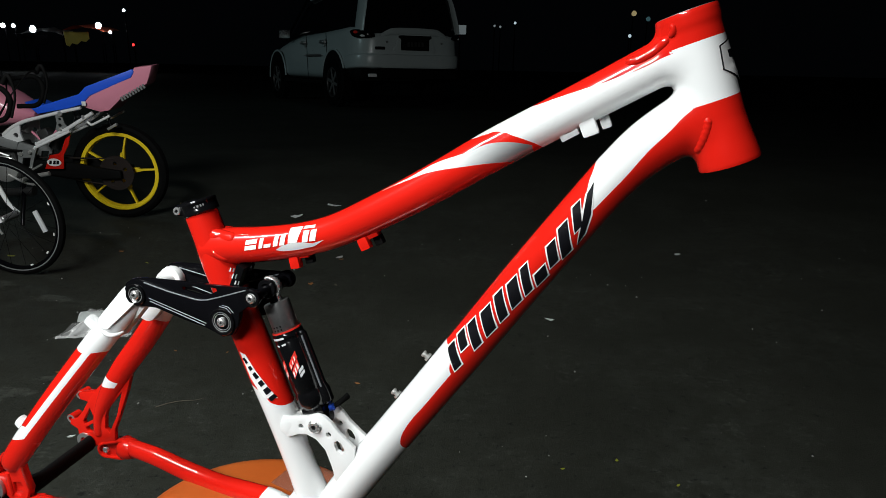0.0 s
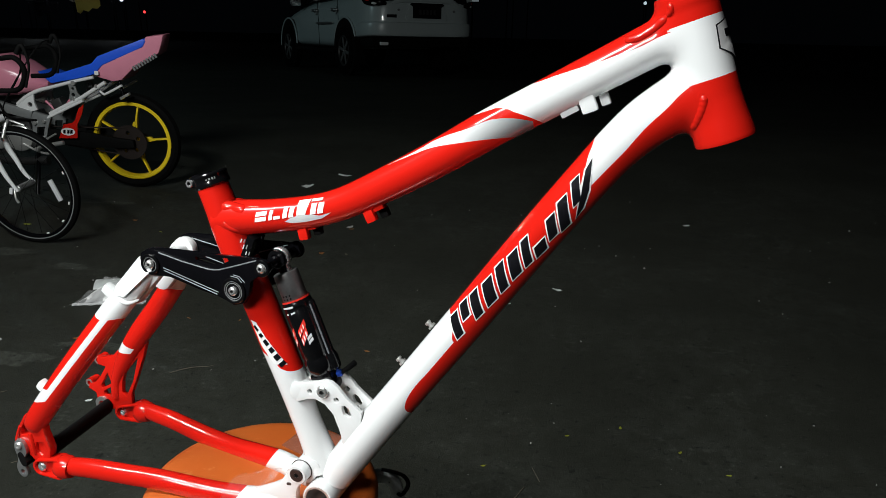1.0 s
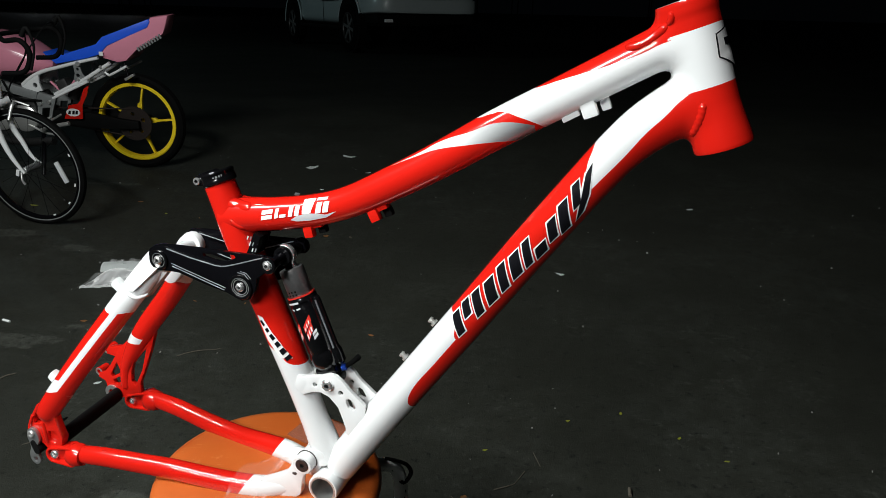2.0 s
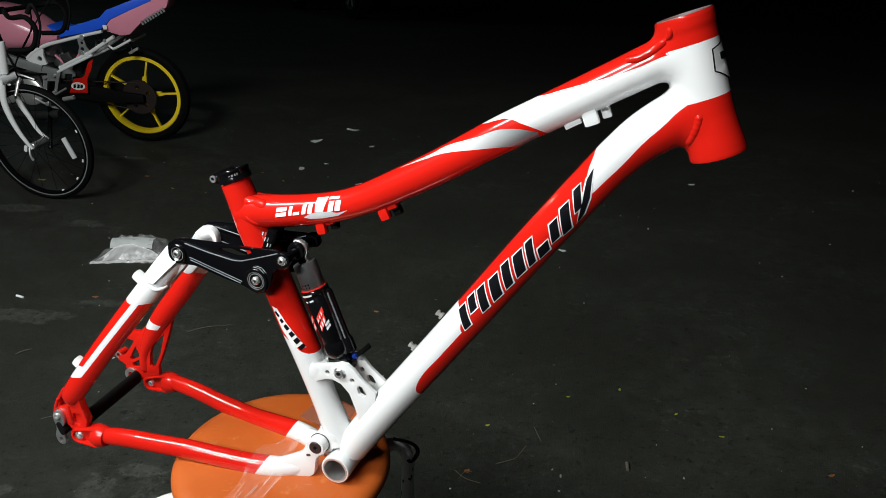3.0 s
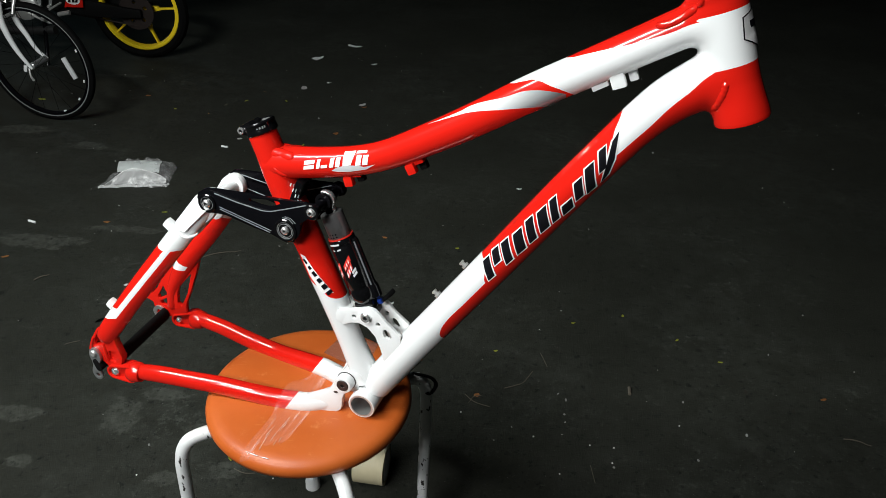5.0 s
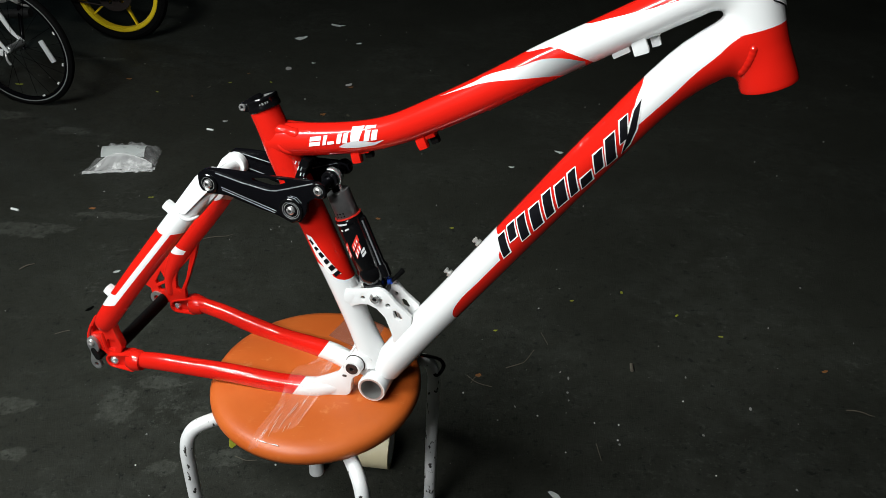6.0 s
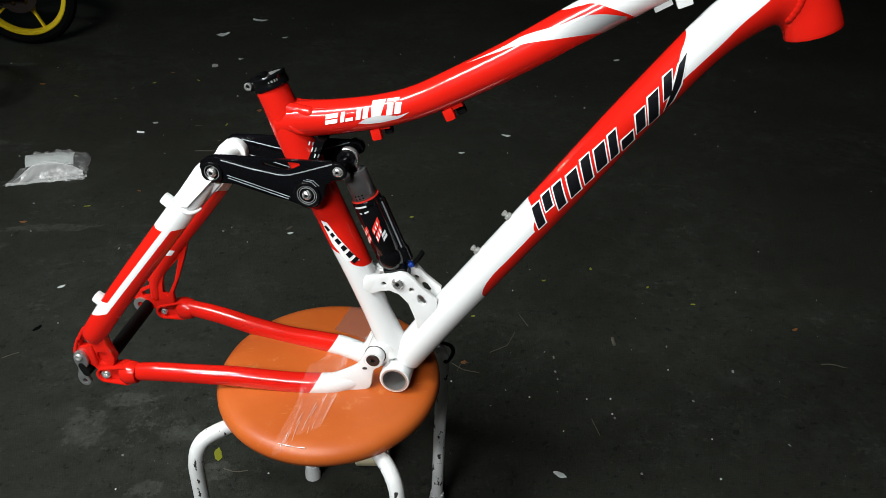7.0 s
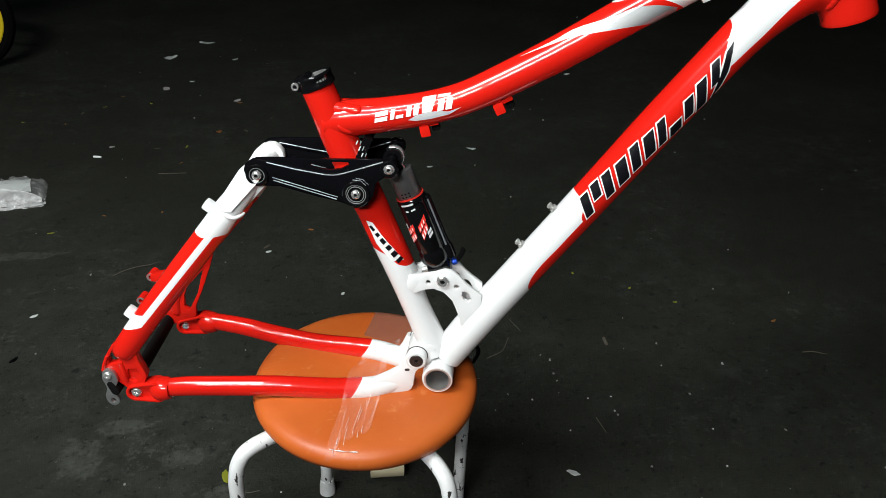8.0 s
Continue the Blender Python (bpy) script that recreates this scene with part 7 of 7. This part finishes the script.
for x, y, s, a in ((-0.838, 3.93, 0.040, 20), (-0.672, 4.17, 0.040, -10), (-0.526, 3.88, 0.018, 40), (-0.708, 3.57, 0.014, 0), (0.374, 2.653, 0.020, -30), (1.049, 3.46, 0.018, 15), (0.197, 1.048, 0.015, -35), (-0.393, 2.014, 0.010, 10), (-0.199, 1.763, 0.009, 60), (0.186, 2.52, 0.012, 0), (-0.98, 1.79, 0.012, 30), (-1.9, 2.3, 0.03, 12)):
    flake(x, y, s, "paper", "paper_scrap", "torn white paper scrap lying on asphalt", "paper", a, 0.5, 0.5)
for x, y, s, a, m in ((0.096, 1.574, 0.007, 20, "leaf"), (-0.263, 2.126, 0.010, -30, "dry_leaf"), (-0.493, 3.268, 0.014, 10, "dry_leaf"), (0.683, 1.575, 0.007, 0, "leaf"), (-0.488, 1.163, 0.019, 105, "leaf"), (-0.985, 1.615, 0.013, 60, "rubber"), (-1.192, 2.141, 0.012, 0, "dry_leaf"), (-1.408, 1.905, 0.013, 30, "dry_leaf"), (-0.026, 2.082, 0.008, 5, "leaf"), (0.588, 1.66, 0.007, 40, "leaf"), (0.312, 1.714, 0.007, 15, "leaf"), (0.456, 1.759, 0.008, 80, "leaf"), (0.902, 1.45, 0.009, 20, "dry_leaf"), (-1.5, 3.3, 0.014, 0, "dry_leaf"), (-1.95, 3.2, 0.02, 0, "leaf")):
    flake(x, y, s, m, "leaf", "small fallen leaf lying on asphalt", "leaf", a, 0.4, 0.5)


def stub(x, y, length, r, turn, mat, name, label, category):
    """A short rod on the ground; thin ones are bent and taper."""
    if r < 0.0025:
        bm = sweep([(length * u, length * w, r * 1.1 + 0.003 * h, r * f) for u, w, h, f in ((-0.5, 0.0, 0, 0.9), (-0.2, 0.05, 0.3, 1.0), (0.1, 0.02, 0.5, 0.8), (0.32, -0.05, 0.3, 0.6), (0.5, -0.03, 0, 0.4))], 7, 3)
    else:
        bm = rod((-length / 2, 0, r), (length / 2, 0, r), r, 10)
    ob = part(name, bm, M[mat])
    ob.matrix_world = pose(x, y, 0, 0, 0, turn)
    tagged(ob, label, category, "litter")


stub(0.426, 1.441, 0.026, 0.0042, 84, "twig", "cigarette_stub", "flattened brown cigarette stub on asphalt", "cigarette stub")
stub(-0.985, 2.77, 0.028, 0.004, -15, "paper", "cigarette_stub", "white cigarette stub on asphalt", "cigarette stub")
stub(-1.433, 2.116, 0.030, 0.004, -20, "paper", "cigarette_stub", "white cigarette stub on asphalt", "cigarette stub")
stub(-1.242, 1.803, 0.045, 0.002, 50, "twig", "twig", "thin dry twig on asphalt", "twig")
stub(-0.76, 1.98, 0.13, 0.0013, 28, "twig", "twig", "long thin dry twig on asphalt", "twig")
stub(0.93, 1.31, 0.06, 0.0015, -15, "twig", "twig", "thin dry twig on asphalt", "twig")


for k, (x, y) in enumerate([(-0.984, 3.409), (-1.04, 3.287), (-1.116, 3.226), (-1.16, 3.116), (-1.322, 3.154), (-0.784, 2.824), (-0.69, 2.681), (-0.68, 2.825), (-0.465, 2.951), (-0.892, 2.314), (-1.03, 2.225), (-0.398, 2.044), (-0.719, 2.311), (-0.858, 3.305)]):
    flake(x, y, 0.008 + 0.004 * (k % 3), ("dry_leaf", "leaf", "twig")[k % 3], "leaf_fragment", "dry leaf fragment lying on asphalt", "leaf", 37 * k, 0.3, 0.35)
for x, y in ((-0.568, 2.953), (0.048, 1.399)):
    flake(x, y, 0.008 if x > 0 else 0.013, "dry_leaf", "leaf", "curled orange leaf lying on asphalt", "leaf", 30, 0.7, 0.85)
for k, (x, y) in enumerate([(-0.95, 2.861), (-0.505, 3.296), (-0.813, 3.482)]):
    flake(x, y, 0.012 + 0.006 * k, "card", "paper_scrap", "grey torn paper scrap on asphalt", "paper", 50 * k, 0.4, 0.7)


def pebble(x, y, r, turn):
    bm = bmesh.new()
    bmesh.ops.create_icosphere(bm, subdivisions=2, radius=r)
    for v in bm.verts:
        v.co *= 1 + 0.35 * noise.noise(v.co * (2.2 / r) + Vector((x * 9, y * 7, 0)))
        v.co.z *= 0.7
    lo = min(v.co.z for v in bm.verts)
    bmesh.ops.translate(bm, vec=(0, 0, -lo), verts=bm.verts)
    ob = part("pebble", bm, M["card"] if r < 0.0025 else M["grip"])
    ob.matrix_world = pose(x, y, 0, 0, 0, turn)
    tagged(ob, "small pale pebble lying on asphalt", "pebble", "litter")


for k, (x, y) in enumerate([(0.526, 1.331), (0.362, 1.249), (0.363, 1.035), (0.543, 1.112), (0.352, 1.203), (0.546, 1.225), (0.308, 1.253), (0.181, 1.270), (0.354, 1.190), (0.233, 1.163), (0.518, 1.008), (0.258, 1.348), (0.217, 1.674), (0.012, 1.337), (-0.94, 1.63), (-0.673, 1.092), (-0.382, 1.104), (-0.679, 1.178)]):
    pebble(x, y, (0.0018, 0.0022, 0.0028)[k % 3], 40 * k)


def fibre(pts, name, label, mat="twig", r=0.0007):
    ob = part(name, sweep([(x, y, 0.001 + 0.002 * (k % 2), r) for k, (x, y) in enumerate(pts)], 6, 6), M[mat])
    tagged(ob, label, name, "litter")


F = [(0.117, 1.43), (0.15, 1.443), (0.166, 1.457), (0.19, 1.497), (0.303, 1.192), (0.307, 1.142), (0.214, 1.573), (0.228, 1.518), (-0.76, 2.602), (-0.665, 2.589)]
fibre(F[0:4], "fibre", "thin curled straw fibre on asphalt", r=0.0012)
fibre(F[4:6], "fibre", "thin straight straw fibre on asphalt")
fibre(F[6:8], "fibre", "thin straight straw fibre on asphalt")
fibre(F[8:10], "fibre", "long pale straw on asphalt", r=0.0012)
for pts in ([(0.020, 1.400), (0.045, 1.372), (0.080, 1.361)], [(0.030, 1.372), (0.042, 1.392), (0.060, 1.398)], [(-1.030, 1.507), (-1.012, 1.515), (-0.998, 1.524)], [(-0.472, 1.125), (-0.447, 1.113), (-0.423, 1.116)]):
    fibre(pts, "fibre", "thin curled straw fibre on asphalt", r=0.0009)


def build_grit():
    rnd = random.Random(7)
    bm = bmesh.new()
    for _ in range(700):
        x, y = -2.6 + 4.6 * rnd.random() ** 1.5, 0.5 + 4.0 * rnd.random() ** 1.2
        r = 0.0008 + 0.0042 * rnd.random() ** 3
        k = bmesh.ops.create_icosphere(bm, subdivisions=1, radius=r)["verts"]
        m = pose(x, y, r * 0.35, rnd.uniform(0, 90), rnd.uniform(0, 90), rnd.uniform(0, 360)) @ Matrix.Diagonal((1, rnd.uniform(0.5, 1), rnd.uniform(0.3, 0.7), 1))
        bmesh.ops.transform(bm, matrix=m, verts=k)
    ob = part("grit", bm, M["grip"], None, smooth=False)
    tagged(ob, "loose pale grit scattered over the asphalt", "grit", kind="stuff")


build_grit()
